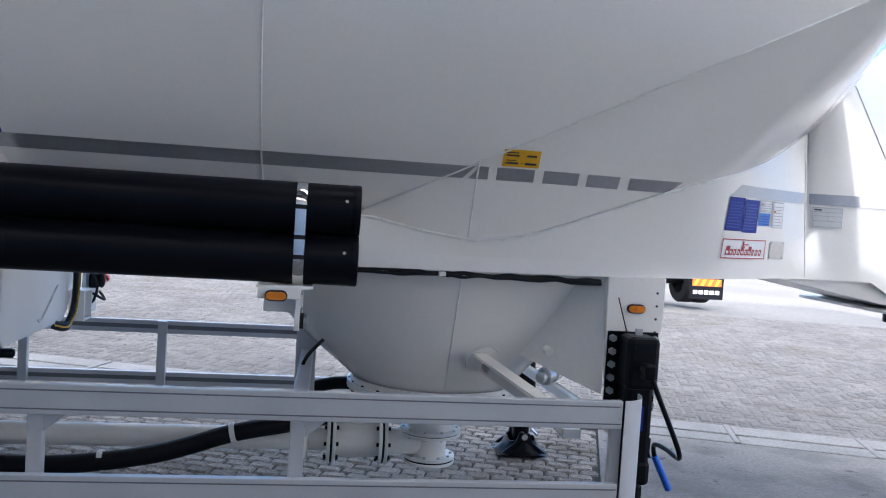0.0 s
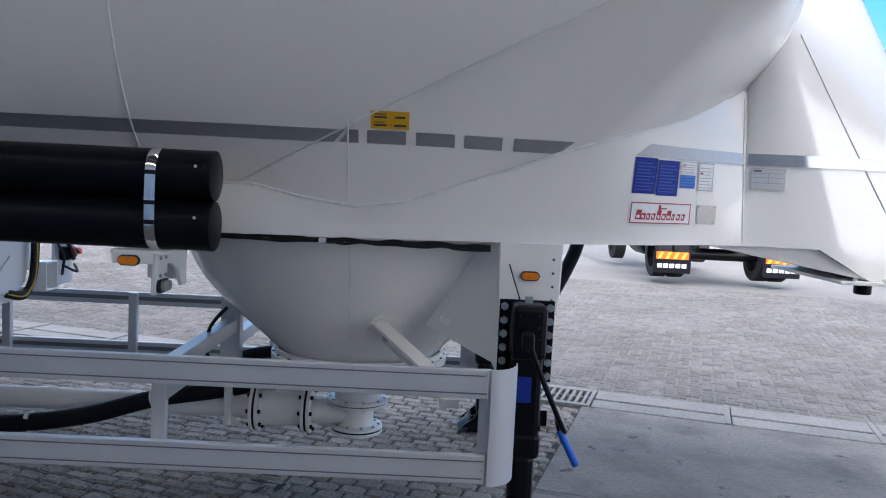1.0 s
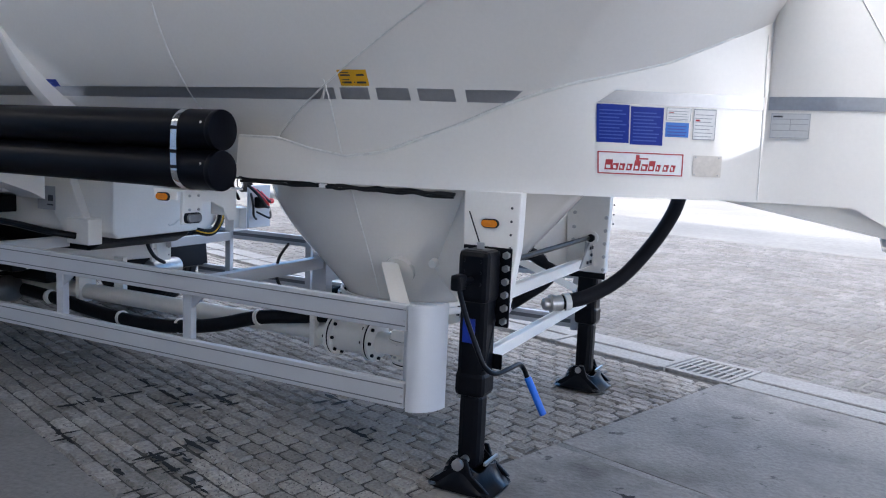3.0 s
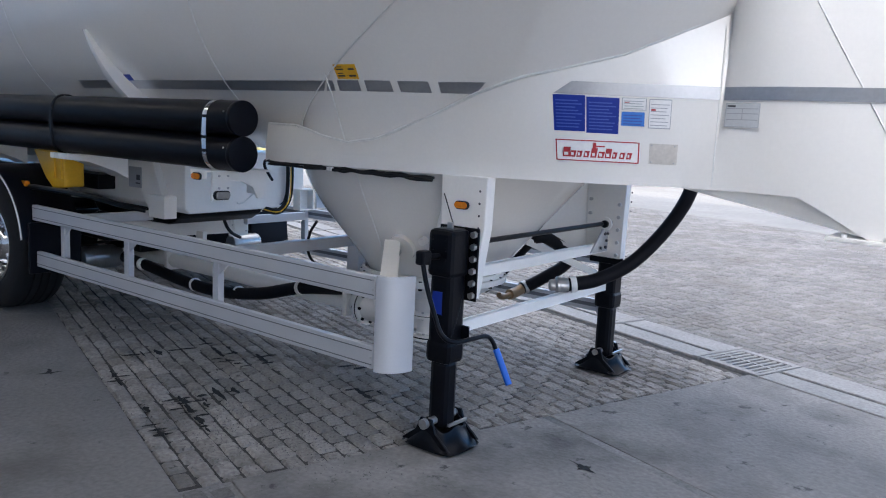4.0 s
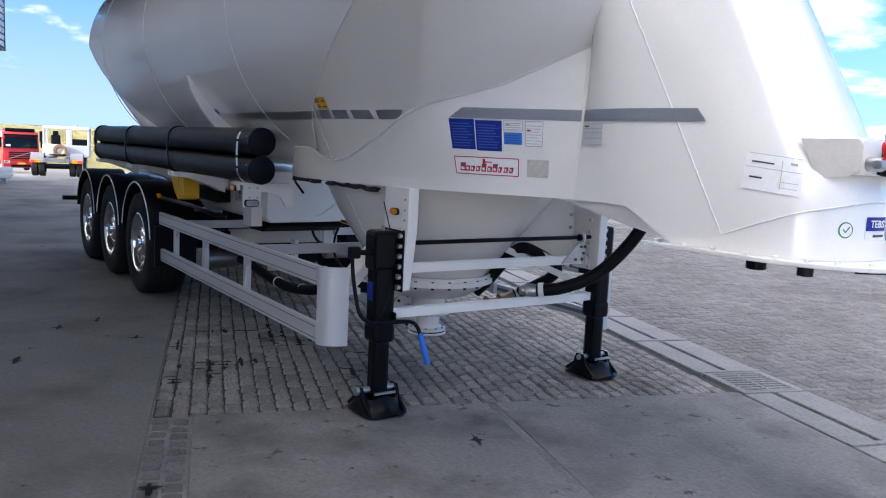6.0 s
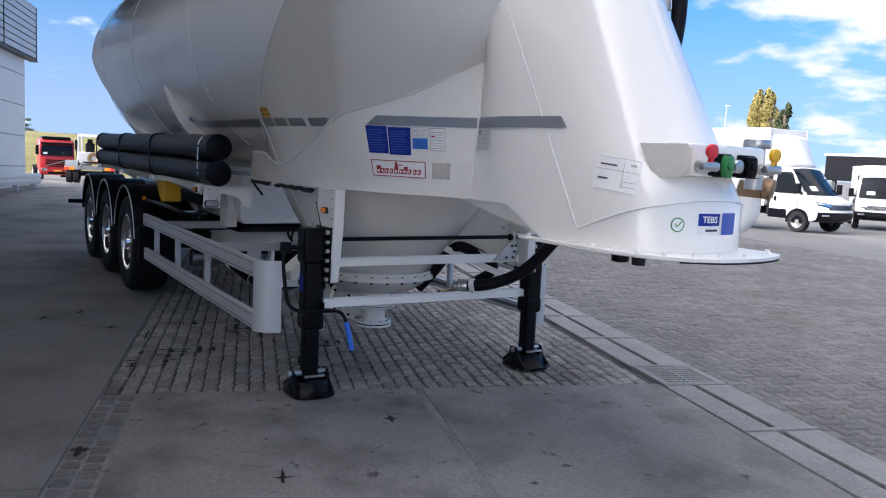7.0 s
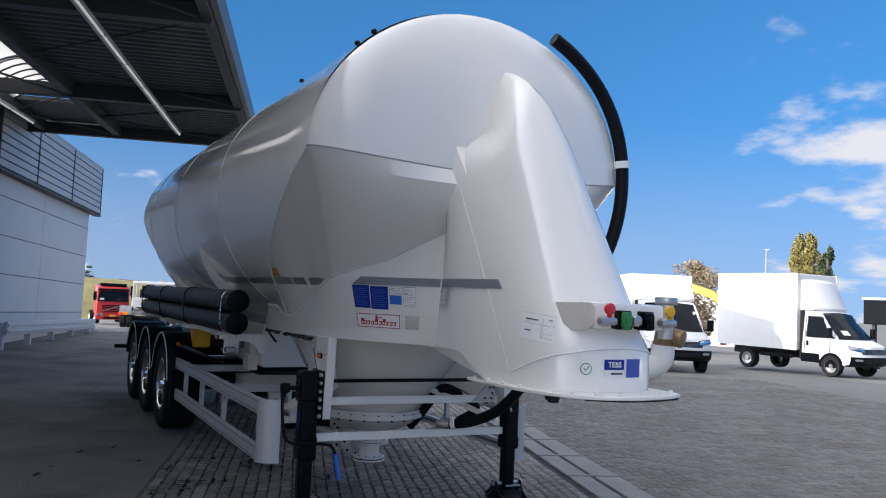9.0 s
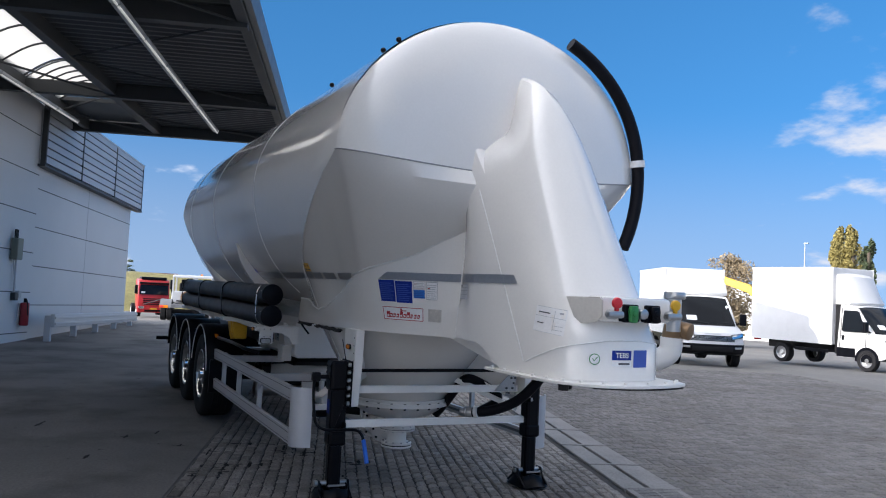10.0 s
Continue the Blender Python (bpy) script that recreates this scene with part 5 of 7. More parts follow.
chock = part("wheel_chock", prism([(-2.62, 1.26), (-2.14, 1.26), (-2.14, 1.0), (-2.32, 0.98), (-2.44, 1.06)], "y", -1.0, -0.84, bevel=0.012), CHOCK, trailer, "yellow plastic wheel chock")
part("rib", box(-2.3, -2.26, -1.012, -0.99, 1.06, 1.24, 0.004), CHOCK, chock)
part("rib", box(-2.2, -2.16, -1.012, -0.99, 1.06, 1.24, 0.004), CHOCK, chock)


# ---- wheels ----
def wheel(x, s):
    y0, y1 = -1.255 * s, -0.875 * s
    prof = [(0.285, y1), (0.46, y1), (0.49, y1 - 0.02 * s), (0.508, y1 - 0.05 * s)]
    for g in range(4):
        c = y1 - s * (0.1 + 0.06 * g)
        prof += [(0.51, c + 0.022 * s), (0.498, c + 0.017 * s), (0.498, c + 0.007 * s), (0.51, c + 0.002 * s)]
    prof += [(0.508, y0 + 0.05 * s), (0.49, y0 + 0.015 * s), (0.46, y0), (0.36, y0 - 0.004 * s), (0.315, y0 + 0.01 * s), (0.29, y0 + 0.03 * s)]
    def rows_of(prof, n):
        return [[Vector((x + r * math.cos(2 * math.pi * k / n), y, 0.51 + r * math.sin(2 * math.pi * k / n))) for k in range(n)] for r, y in prof]
    w = part("wheel", loft(rows_of(prof, 56), closed=True), TYRE, trailer, "black truck tyre on a polished rim", smooth=True, sharp=50)
    prof = [(0.302, y0 + 0.012 * s), (0.29, y0 + 0.008 * s), (0.272, y0 + 0.03 * s), (0.262, y0 + 0.10 * s), (0.245, y0 + 0.135 * s), (0.2, y0 + 0.125 * s), (0.155, y0 + 0.09 * s), (0.14, y0 + 0.05 * s), (0.125, y0 + 0.035 * s), (0.075, y0 + 0.03 * s), (0.07, y0 + 0.0), (0.0, y0 - 0.005 * s)]
    rim = part("rim", loft(rows_of(prof, 40), closed=True), CHROME, w, "polished aluminium rim", smooth=True)
    for k in range(10):
        a = 2 * math.pi * k / 10
        c = Vector((x + 0.168 * math.cos(a), y0 + 0.1 * s, 0.51 + 0.168 * math.sin(a)))
        part("wheel_nut", cyl(c, c + Vector((0, -0.045 * s, 0)), 0.017, n=6), CHROME, rim)
    for k in range(8):
        a = 2 * math.pi * (k + 0.5) / 8
        c = Vector((x + 0.222 * math.cos(a), y0 + 0.1265 * s, 0.51 + 0.222 * math.sin(a)))
        part("hand_hole", cyl(c, c + Vector((0, -0.004 * s, 0)), 0.03, n=14), INK, rim)
    return w


def mudguard(x, s):
    y0, y1 = -1.27 * s, -0.84 * s
    rows = []
    for r, y in ((0.575, y0), (0.60, y0), (0.605, y0 + 0.02 * s), (0.605, y1), (0.59, y1), (0.59, y0 + 0.02 * s)):
        rows.append([Vector((x + r * math.cos(radians(a)), y, 0.53 + r * math.sin(radians(a)))) for a in range(8, 175, 6)])
    m = part("mudguard", loft(rows + rows[:1]), BLACK_TUBE, trailer, "black plastic mudguard", smooth=True)
    part("piping", pipe([(x + 0.585 * math.cos(radians(a)), y0 - 0.004 * s, 0.53 + 0.585 * math.sin(radians(a))) for a in range(8, 175, 10)], 0.006, 6, steps=2), PAPER, m, "thin white edge strip", smooth=True)
    return m


for x in (-2.82, -4.13, -5.44):
    for s in (1, -1):
        wheel(x, s)
        mudguard(x, s)
    part("axle", cyl((x, -0.9, 0.51), (x, 0.9, 0.51), 0.075, n=18), BLACK_PAINT, trailer, smooth=True)
    part("spring", box(x - 0.1, x + 0.6, -0.62, -0.5, 0.55, 0.68, 0.02), BLACK_PAINT, trailer)
    part("brake_chamber", cyl((x + 0.25, -0.55, 0.62), (x + 0.42, -0.55, 0.7), 0.09, n=20, bevel=0.02), BLACK_PAINT, trailer, smooth=True)
part("rear_bumper", box(-6.25, -6.15, -1.2, 1.2, 0.45, 0.57, 0.01), ALU, trailer)
part("rear_beam", box(-6.2, -5.9, -0.6, 0.6, 0.6, 1.05, 0.01), BLACK_PAINT, trailer)
part("side_tap", cyl((-6.0, -1.1, 0.72), (-6.0, -1.45, 0.72), 0.03, n=12), BLACK_PAINT, trailer)
part("tap_lever", bar((-6.0, -1.42, 0.62), (-6.0, -1.42, 0.84), 0.03, 0.05), BLACK_PAINT, trailer)

# ---- nose couplings ----
console = part("coupling_console", box(3.475, 3.785, -0.10, 0.40, 1.555, 1.70, 0.02), WHITE, trailer, "white console with hose couplings", smooth=True)
PLATE_CORNERS = [Vector(p) for p in ((3.60, -0.225, 1.69), (3.775, -0.118, 1.695), (3.79, -0.108, 1.672), (3.79, -0.108, 1.585), (3.755, -0.128, 1.55), (3.66, -0.188, 1.535))]
part("end_plate", loft([PLATE_CORNERS, [p + Vector((-0.008, 0.014, 0)) for p in PLATE_CORNERS]], closed=True, cap=True), BEIGE, console, "beige end plate")


def gladhand(y, body, cap_mat, up):
    c = part("air_coupling", cyl((3.785, y, 1.60), (3.845, y, 1.60), 0.028, n=16, bevel=0.004), body, console, smooth=True)
    part("body", box(3.835, 3.875, y - 0.065, y + 0.045, 1.58, 1.62, 0.012), body, c, smooth=True)
    part("cap", cyl((3.845, y, 1.665), (3.870, y, 1.665), 0.032, n=20, bevel=0.006), cap_mat, c, smooth=True)
    part("neck", box(3.847, 3.865, y - 0.012, y + 0.012, 1.62, 1.65, 0.003), cap_mat, c)
    return c


gladhand(-0.055, STEEL, RED_PLASTIC, True)
gladhand(0.37, STEEL, CHOCK, True)
for y, m in ((0.085, GREEN_PLASTIC), (0.245, BLACK_PAINT)):
    c = part("socket", box(3.785, 3.815, y - 0.052, y + 0.052, 1.555, 1.66, 0.008), BLACK_PAINT, console, "black electric socket")
    lid = part("lid", prism([(y + a, 1.607 + b) for a, b in ((-0.022, 0.045), (0.022, 0.045), (0.03, 0.02), (0.028, -0.03), (0.018, -0.052), (-0.018, -0.052), (-0.028, -0.03), (-0.03, 0.02))], "x", 3.815, 3.845, bevel=0.006), m, c, smooth=True)
    part("lid_ring", cyl((3.843, y, 1.61), (3.852, y, 1.61), 0.02, n=20, bevel=0.003), m, lid, smooth=True)
    for s in (-1, 1):
        part("lug", box(3.785, 3.80, y + s * 0.06 - 0.012, y + s * 0.06 + 0.012, 1.56, 1.582, 0.005), BLACK_PAINT, c)
part("small_socket", cyl((3.785, 0.165, 1.607), (3.835, 0.165, 1.607), 0.03, n=20, bevel=0.005), STEEL, console, smooth=True)
inlet = part("air_inlet", pipe([(3.3, 0.42, 1.30), (3.42, 0.57, 1.30), (3.49, 0.655, 1.36), (3.50, 0.665, 1.46)], 0.07, 20), FRAME_WHITE, trailer, "white air inlet elbow", smooth=True)
part("coupling", cyl((3.50, 0.665, 1.45), (3.52, 0.67, 1.535), 0.066, n=20, bevel=0.006), BRASS, inlet, "bronze coupling", smooth=True)
part("dust_cap", cyl((3.53, 0.70, 1.515), (3.60, 0.73, 1.50), 0.055, n=20, bevel=0.006), BRASS, inlet, smooth=True)
part("vent_cap", cyl((3.56, 0.625, 1.705), (3.56, 0.625, 1.75), 0.068, n=24, bevel=0.008), STEEL, console, "grey filter cap", smooth=True)
part("vent_neck", cyl((3.56, 0.625, 1.50), (3.56, 0.625, 1.71), 0.045, n=20), STEEL, console, smooth=True)

# hose looped round the front head, knobs on top
def hose_point(d, r=1.0):
    a = radians(d)
    return (2.40, 1.235 * math.sin(a) * r, Z_TANK + (upper(a)[1] * 1.02 if d < 90 else 1.2 * math.cos(a)) * r)


loop = part("overhead_hose", pipe([hose_point(a) for a in range(26, 117, 5)], 0.05, 16), HOSE, trailer, "thick black hose looped round the tank's head", smooth=True)
part("hose_clip", cyl(hose_point(84.5), hose_point(82), 0.06, n=20), PAPER, loop, "white clip")
for x, y in ((1.98, -0.70), (1.66, -0.70), (0.4, -0.72)):
    z = Z_TANK + upper(math.asin(y / R_TANK))[1]
    k = part("vent_knob", cyl((x, y, z - 0.02), (x, y - 0.02, z + 0.02), 0.008, n=10), BLACK_PAINT, trailer, smooth=True)
    bm = bmesh.new()
    bmesh.ops.create_uvsphere(bm, u_segments=14, v_segments=10, radius=0.022, matrix=Matrix.Translation((x, y - 0.02, z + 0.025)))
    part("knob", bm, BLACK_PAINT, k, smooth=True)


# ---- yard: ground, paving, drain ----
def ground_mesh():
    bm = bmesh.new()
    xs = [-900, -400, -200, -120, -80, -60, -40, -28, -20, -15, -11, -8, -4, 0, 6, 12, 20, 40, 100, 400, 900]
    ys = [-900, -300, -100, -40, -15, -6, 0, 3, 6, 10, 16, 24, 36, 60, 100, 200, 400, 900]
    rows = [[Vector((x, y, max(-3.0, ground_z(x, y)) - 0.045)) for y in ys] for x in xs]
    return loft(rows, bm=bm)


ground = tagged(part("ground", ground_mesh(), YARD), "wide grey paved yard with sandy joints", "ground", kind="structure")
TURN = Matrix.Rotation(GRID, 4, "Z")
pavement = tagged(new("pavement"), "worn grey concrete slabs with dark joints", "pavement", kind="structure")
for u0, u1, v0, v1 in [(1.545, 6.5, -1.43, 0.342), (6.51, 11.5, -1.43, 0.342), (1.545, 6.5, 0.398, 2.195), (6.51, 11.5, 0.398, 2.195),
                       (-7.0, -2.008, -7.95, -1.665), (-2.0, 2.992, -7.95, -1.665), (3.0, 7.992, -7.95, -1.665), (8.0, 13, -7.95, -1.665), (-12, -7.008, -7.95, -1.665), (-24, -12.008, -7.95, -1.665)]:
    part("slab", box(u0, u1, v0, v1, -0.07, 0.0, 0.005, m=TURN), OLD_CONCRETE if v1 < -1.6 else CONCRETE, pavement)

for u0, u1, v0, v1 in ((1.545, 11.5, 0.34, 0.40), (6.499, 6.511, -1.43, 2.195), (-24, 13, -1.668, -1.655), (-2.009, -1.999, -7.95, -1.665), (2.991, 3.001, -7.95, -1.665), (-7.009, -6.999, -7.95, -1.665)):
    part("joint_fill", box(u0, u1, v0, v1, -0.06, -0.004 if u1 - u0 > 1 and v1 - v0 < 0.1 and v0 > 0 else -0.014, m=TURN), JOINT, pavement, "dusty joint filling")

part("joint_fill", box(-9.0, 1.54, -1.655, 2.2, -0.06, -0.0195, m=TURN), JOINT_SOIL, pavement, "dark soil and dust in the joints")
part("joint_fill", box(1.535, 11.5, -1.664, -1.431, -0.06, -0.011, m=TURN), JOINT, pavement, "dusty joint filling")

# drain channel: concrete pieces on both sides of a slot, and a grate
drain = tagged(new("drain_channel"), "concrete drain channel with a slot and an iron grate", "drain", kind="structure")
u = -9.9
while u < 11:
    if abs(u - 1.06) < 0.3:
        u += 0.50
        continue
    for v0, v1 in ((2.21, 2.43), (2.475, 2.735)):
        part("channel_piece", box(u + 0.008, u + 0.972, v0, v1, -0.08, 0.004, 0.008, m=TURN), KERB, drain)
    part("joint_bar", box(u + 0.955, u + 1.0, 2.20, 2.74, -0.06, 0.012, 0.006, m=TURN), KERB, drain)
    u += 1.0
grate = part("grate_frame", box(1.105, 1.135, 2.22, 2.73, -0.05, 0.006, 0.004, m=TURN), KERB, drain, "pale grate frame")
part("frame_side", box(1.565, 1.595, 2.22, 2.73, -0.05, 0.006, 0.004, m=TURN), KERB, grate)
part("frame_side", box(1.135, 1.565, 2.22, 2.28, -0.05, 0.006, 0.004, m=TURN), KERB, grate)
part("frame_side", box(1.135, 1.565, 2.67, 2.73, -0.05, 0.006, 0.004, m=TURN), KERB, grate)
part("grate_rib", box(1.135, 1.565, 2.465, 2.485, -0.03, 0.001, m=TURN), KERB, grate)
for k in range(8):
    a = 1.145 + 0.054 * k
    part("grate_bar", box(a, a + 0.024, 2.28, 2.67, -0.03, 0.002, 0.003, m=TURN), KERB, grate)
part("gutter", box(-10, 11, 2.2, 2.74, -0.044, -0.036, m=TURN), GROUT, drain)


# ---- pavers ----
def paver_verts(u, v, lu, lv, top, rng):
    """The corners of one paver with a worn rim: joint level, rim and top."""
    b, d = 0.013, 0.013
    r = random.Random(int(1000 * u) * 7919 + int(1000 * v))
    cuts = [(r.uniform(0.005, 0.017), r.uniform(0.004, 0.012)) for _ in range(4)]
    wob = [(r.uniform(-0.003, 0.003), r.uniform(-0.003, 0.003)) for _ in range(4)]
    tilt = (r.uniform(-0.005, 0.005), r.uniform(-0.004, 0.004))
    out = []
    for inset, z in ((0.0, -0.046), (0.0, top - d), (b, top)):
        i = inset
        for (cu, cv), (wu, wv), (su, sv), first in zip(cuts, wob, ((0, 0), (1, 0), (1, 1), (0, 1)), (0, 1, 0, 1)):
            x, y = (lu - i if su else i) + wu, (lv - i if sv else i) + wv
            du, dv = (-cu if su else cu), (-cv if sv else cv)
            pair = [(x, y + dv), (x + du, y)]
            for a, c in (pair if not first else pair[::-1]):
                out.append((u + a, v + c, z + (tilt[0] * (su - 0.5) + tilt[1] * (sv - 0.5) if z > -0.04 else 0)))
    return out


PAVER_FACES = [tuple(range(16, 24))] + [(a + k, a + (k + 1) % 8, a + 8 + (k + 1) % 8, a + 8 + k) for a in (0, 8) for k in range(8)]


def lay(u0, u1, v0, v1, keep, seed, lu=0.205, lv=0.1, gap=0.006, rough=0.008, drop=0.0):
    """Places of the pavers of a field in running bond."""
    rng = random.Random(seed)
    out, row, v = [], 0, v0
    while v + lv <= v1 + 1e-6:
        u = u0 - (0.5 * lu if row % 2 else 0) + rng.uniform(-0.02, 0.02)
        while u < u1:
            a, b = max(u, u0), min(u + lu, u1)
            if b - a > 0.05 and keep(a, v):
                out.append((a + gap / 2, v + gap / 2 + rng.uniform(-0.003, 0.003), b - a - gap - rng.uniform(0, 0.004), lv - gap - rng.uniform(0, 0.005), -0.003 - rough * rng.random() - (drop if rng.random() < 0.06 else 0)))
            u += lu
        row += 1
        v += lv
    return out


def lay_herringbone(u0, u1, v0, v1, keep, seed, w=0.1, gap=0.007, rough=0.009, drop=0.006):
    """Places of the pavers of a field in herringbone bond."""
    rng = random.Random(seed)
    out = []
    for j in range(int((v1 - v0) / w)):
        for i in range(int((u1 - u0) / w)):
            kind = (i - j) % 4
            u, v = u0 + i * w, v0 + j * w
            if kind in (0, 3) and keep(u, v):
                lu, lv = (2 * w, w) if kind == 0 else (w, 2 * w)
                out.append((u + gap / 2 + rng.uniform(-0.003, 0.003), v + gap / 2 + rng.uniform(-0.003, 0.003), lu - gap - rng.uniform(0, 0.005), lv - gap - rng.uniform(0, 0.005), -0.003 - rough * rng.random() - (drop if rng.random() < 0.06 else 0)))
    return out


def joined(name, items, mat, label):
    verts, faces = [], []
    for it in items:
        base = len(verts)
        for a, b, z in paver_verts(*it, None):
            p = yard(a, b)
            verts.append((p.x, p.y, z + ground_z(p.x, p.y)))
        faces += [tuple(base + i for i in f) for f in PAVER_FACES]
    me = bpy.data.meshes.new(name)
    me.from_pydata(verts, [], faces)
    me.materials.append(mat)
    return tagged(new(name, me), label, kind="stuff")


under = lay(-9.0, 1.54, -1.655, 2.2, lambda a, b: True, 5, 0.152, 0.1)
near_box = [it for it in under if 0.1 < it[0] < 1.4 and -1.2 < it[1] < 0.8][:260]
rest = [it for it in under if it not in set(near_box)]
field = joined("paving_field", rest, PAVER_OLD, "grey concrete pavers with dark joints")
tagged(field, category="paving")
strip = lay(1.545, 11.5, -1.66, -1.44, lambda a, b: True, 9, 0.11, 0.108, 0.004, 0.006)
tagged(joined("cobble_strip", strip, PAVER, "strip of small cobbles between slabs"), category="paving")
beyond = lay_herringbone(-16.0, 12.0, 2.75, 12.0, lambda a, b: b < 7.5 or a > -13, 7)
tagged(joined("yard_paving", beyond, PAVER, "grey brick paving of the open yard"), category="paving")
rows = [[Vector((p.x, p.y, ground_z(p.x, p.y) - 0.0165)) for p in [yard(-16.0 + 28 * i / 28, v) for v in (2.74, 4, 6, 7, 8, 9, 10, 11, 12.2)]] for i in range(29)]
part("joint_sand", loft(rows), SAND, pavement, "sandy joint filling")
pavers = tagged(new("pavement_pavers"), "grey concrete pavers under the trailer", "pavement", kind="structure")
shared = {}
for u, v, lu, lv, top in near_box:
    key = round(lu, 2)
    if key not in shared:
        me = bpy.data.meshes.new("paver")
        me.from_pydata(paver_verts(0, 0, key, lv, 0.0, None), [], PAVER_FACES)
        me.materials.append(PAVER_OBJ)
        shared[key] = me
    ob = new("paver", shared[key])
    ob.matrix_basis = Matrix.Translation(yard(u, v, top)) @ TURN
    ob.parent = pavers


# oil stains and droppings on the floor
def stain(x, y, w, h, seed, z=0.0025):
    """A splash of oil that crept along the joints: w across the rows and h along them."""
    rng = random.Random(seed)
    o = thing("oil_stain", "dark oil splash along the joints of the paving", "stain", pose(x, y, z, 0, 0, math.degrees(GRID)), "oil stains")
    n = 4 + int(26 * (w + h))
    for i in range(n):
        bm = bmesh.new()
        along = rng.random() < 0.55
        cx, cy = rng.gauss(0, 0.45) * w, rng.gauss(0, 0.45) * h
        if along:
            cy, a, c = 0.1 * round(cy / 0.1), rng.uniform(0.03, 0.11), rng.uniform(0.008, 0.022)
        else:
            cx, a, c = 0.076 * round(cx / 0.076), rng.uniform(0.008, 0.022), rng.uniform(0.025, 0.065)
        pts = [(cx + a * (0.55 + 0.6 * rng.random()) * math.cos(g), cy + c * (0.45 + 0.8 * rng.random()) * math.sin(g)) for g in [2 * math.pi * k / 13 for k in range(13)]]
        bm.faces.new([bm.verts.new((px, py, 0.0002 * i)) for px, py in pts])
        part("splash", bm, OIL, o)
    return o


for k, (x, y, w, h) in enumerate([(0.13, -1.46, 0.32, 0.13), (0.02, -1.30, 0.1, 0.22), (-0.5, -0.76, 0.3, 0.12), (-0.30, -0.60, 0.16, 0.08), (-0.6, -1.47, 0.12, 0.07), (-0.9, -1.0, 0.05, 0.2), (0.30, -1.75, 0.1, 0.05), (0.6, -0.6, 0.12, 0.1), (0.2, -0.2, 0.1, 0.08),
                                  (2.09, -0.6, 0.05, 0.025), (-0.93, -1.70, 0.05, 0.02), (-1.66, -1.85, 0.07, 0.02), (-1.5, -2.17, 0.06, 0.02), (-0.58, -2.57, 0.06, 0.02), (2.66, -1.49, 0.035, 0.02), (1.9, -2.3, 0.04, 0.02), (-2.4, -3.0, 0.12, 0.03), (3.4, -1.6, 0.03, 0.02)]):
    stain(x, y, w, h, k)


# crumbs of soil and grit swept up against the slab
rng = random.Random(31)
verts, faces = [], []
for k in range(900):
    x, y = rng.gauss(0.72, 0.42), rng.gauss(-1.38, 0.2)
    r = rng.uniform(0.002, 0.0055)
    b = len(verts)
    verts += [(x + r * math.cos(a) * rng.uniform(0.7, 1.3), y + r * math.sin(a) * rng.uniform(0.7, 1.3), 0.0) for a in (0, 1.57, 3.14, 4.71)] + [(x, y, r * 1.1)]
    faces += [(b, b + 1, b + 4), (b + 1, b + 2, b + 4), (b + 2, b + 3, b + 4), (b + 3, b, b + 4)]
me = bpy.data.meshes.new("grit")
me.from_pydata(verts, [], faces)
me.materials.append(PAVER)
tagged(new("grit", me), "pale crumbs of grit on the paving", "grit", kind="stuff")


# ---- hall and canopy ----
def in_yard(u0, u1, v0, v1, z0, z1, bevel=0.0):
    return box(u0, u1, v0, v1, z0, z1, bevel, m=TURN)


def plumb(bm):
    """Past the trailer's rear the yard falls away: what stands there follows, and stays upright to it."""
    for v in bm.verts:
        v.co.x -= 0.026 * v.co.z
        v.co.z += 0.026 * (v.co.x + 8)
    return bm


def at_hall(*a):
    return plumb(in_yard(*a))


W = -7.93     # the wall's line
hall = tagged(part("wall_hall", at_hall(-22.0, 13.6, -16, W, -1.5, 6.05), CLADDING), "pale grey panel wall of a hall", "building", kind="structure")
for k in range(7):
    u = -17.1 + 4.3 * k
    part("panel_joint", at_hall(u - 0.007, u + 0.007, W - 0.01, W + 0.003, -1.0, 5.9), SEAL, hall)
for z in (0.04, 1.01, 1.98, 2.95, 3.92, 4.88):
    part("panel_joint", at_hall(-22.0, 13.6, W - 0.01, W + 0.004, z - 0.011, z + 0.011), DARK_STEEL, hall)
step = part("wall_step", at_hall(-12.8, 13.6, W, W + 0.06, -1.0, 6.0), CLADDING, hall)
for z in (0.35, 1.32, 2.29, 3.26, 4.23, 5.2):
    part("panel_joint", at_hall(-12.8, 13.6, W + 0.05, W + 0.063, z - 0.011, z + 0.011), DARK_STEEL, hall)
louvre = tagged(part("louvre_screen", at_hall(-22.6, -12.7, W + 0.05, W + 0.12, 4.5, 6.15), LOUVRE), "grey louvre screen on the hall's wall", "louvre", kind="structure")
for k in range(8):
    z = 4.52 + 0.205 * k
    part("slat", at_hall(-22.6, -12.7, W + 0.12, W + 0.22, z + 0.03, z + 0.195), LOUVRE, louvre)
    part("slat_gap", at_hall(-22.6, -12.7, W + 0.118, W + 0.15, z - 0.01, z + 0.03), DARK_STEEL, louvre)
for u in (-22.62, -19.0, -15.6, -12.74):
    part("mullion", at_hall(u, u + 0.07, W + 0.11, W + 0.235, 4.47, 6.2), DARK_STEEL, louvre)
part("frame", at_hall(-22.65, -12.65, W + 0.04, W + 0.24, 6.15, 6.2), LOUVRE, louvre)
part("frame", at_hall(-22.65, -12.65, W + 0.02, W + 0.24, 4.44, 4.5), DARK_STEEL, louvre)
part("screen_end", at_hall(-22.64, -22.58, W - 2.0, W + 0.2, 4.5, 6.15), LOUVRE, louvre)

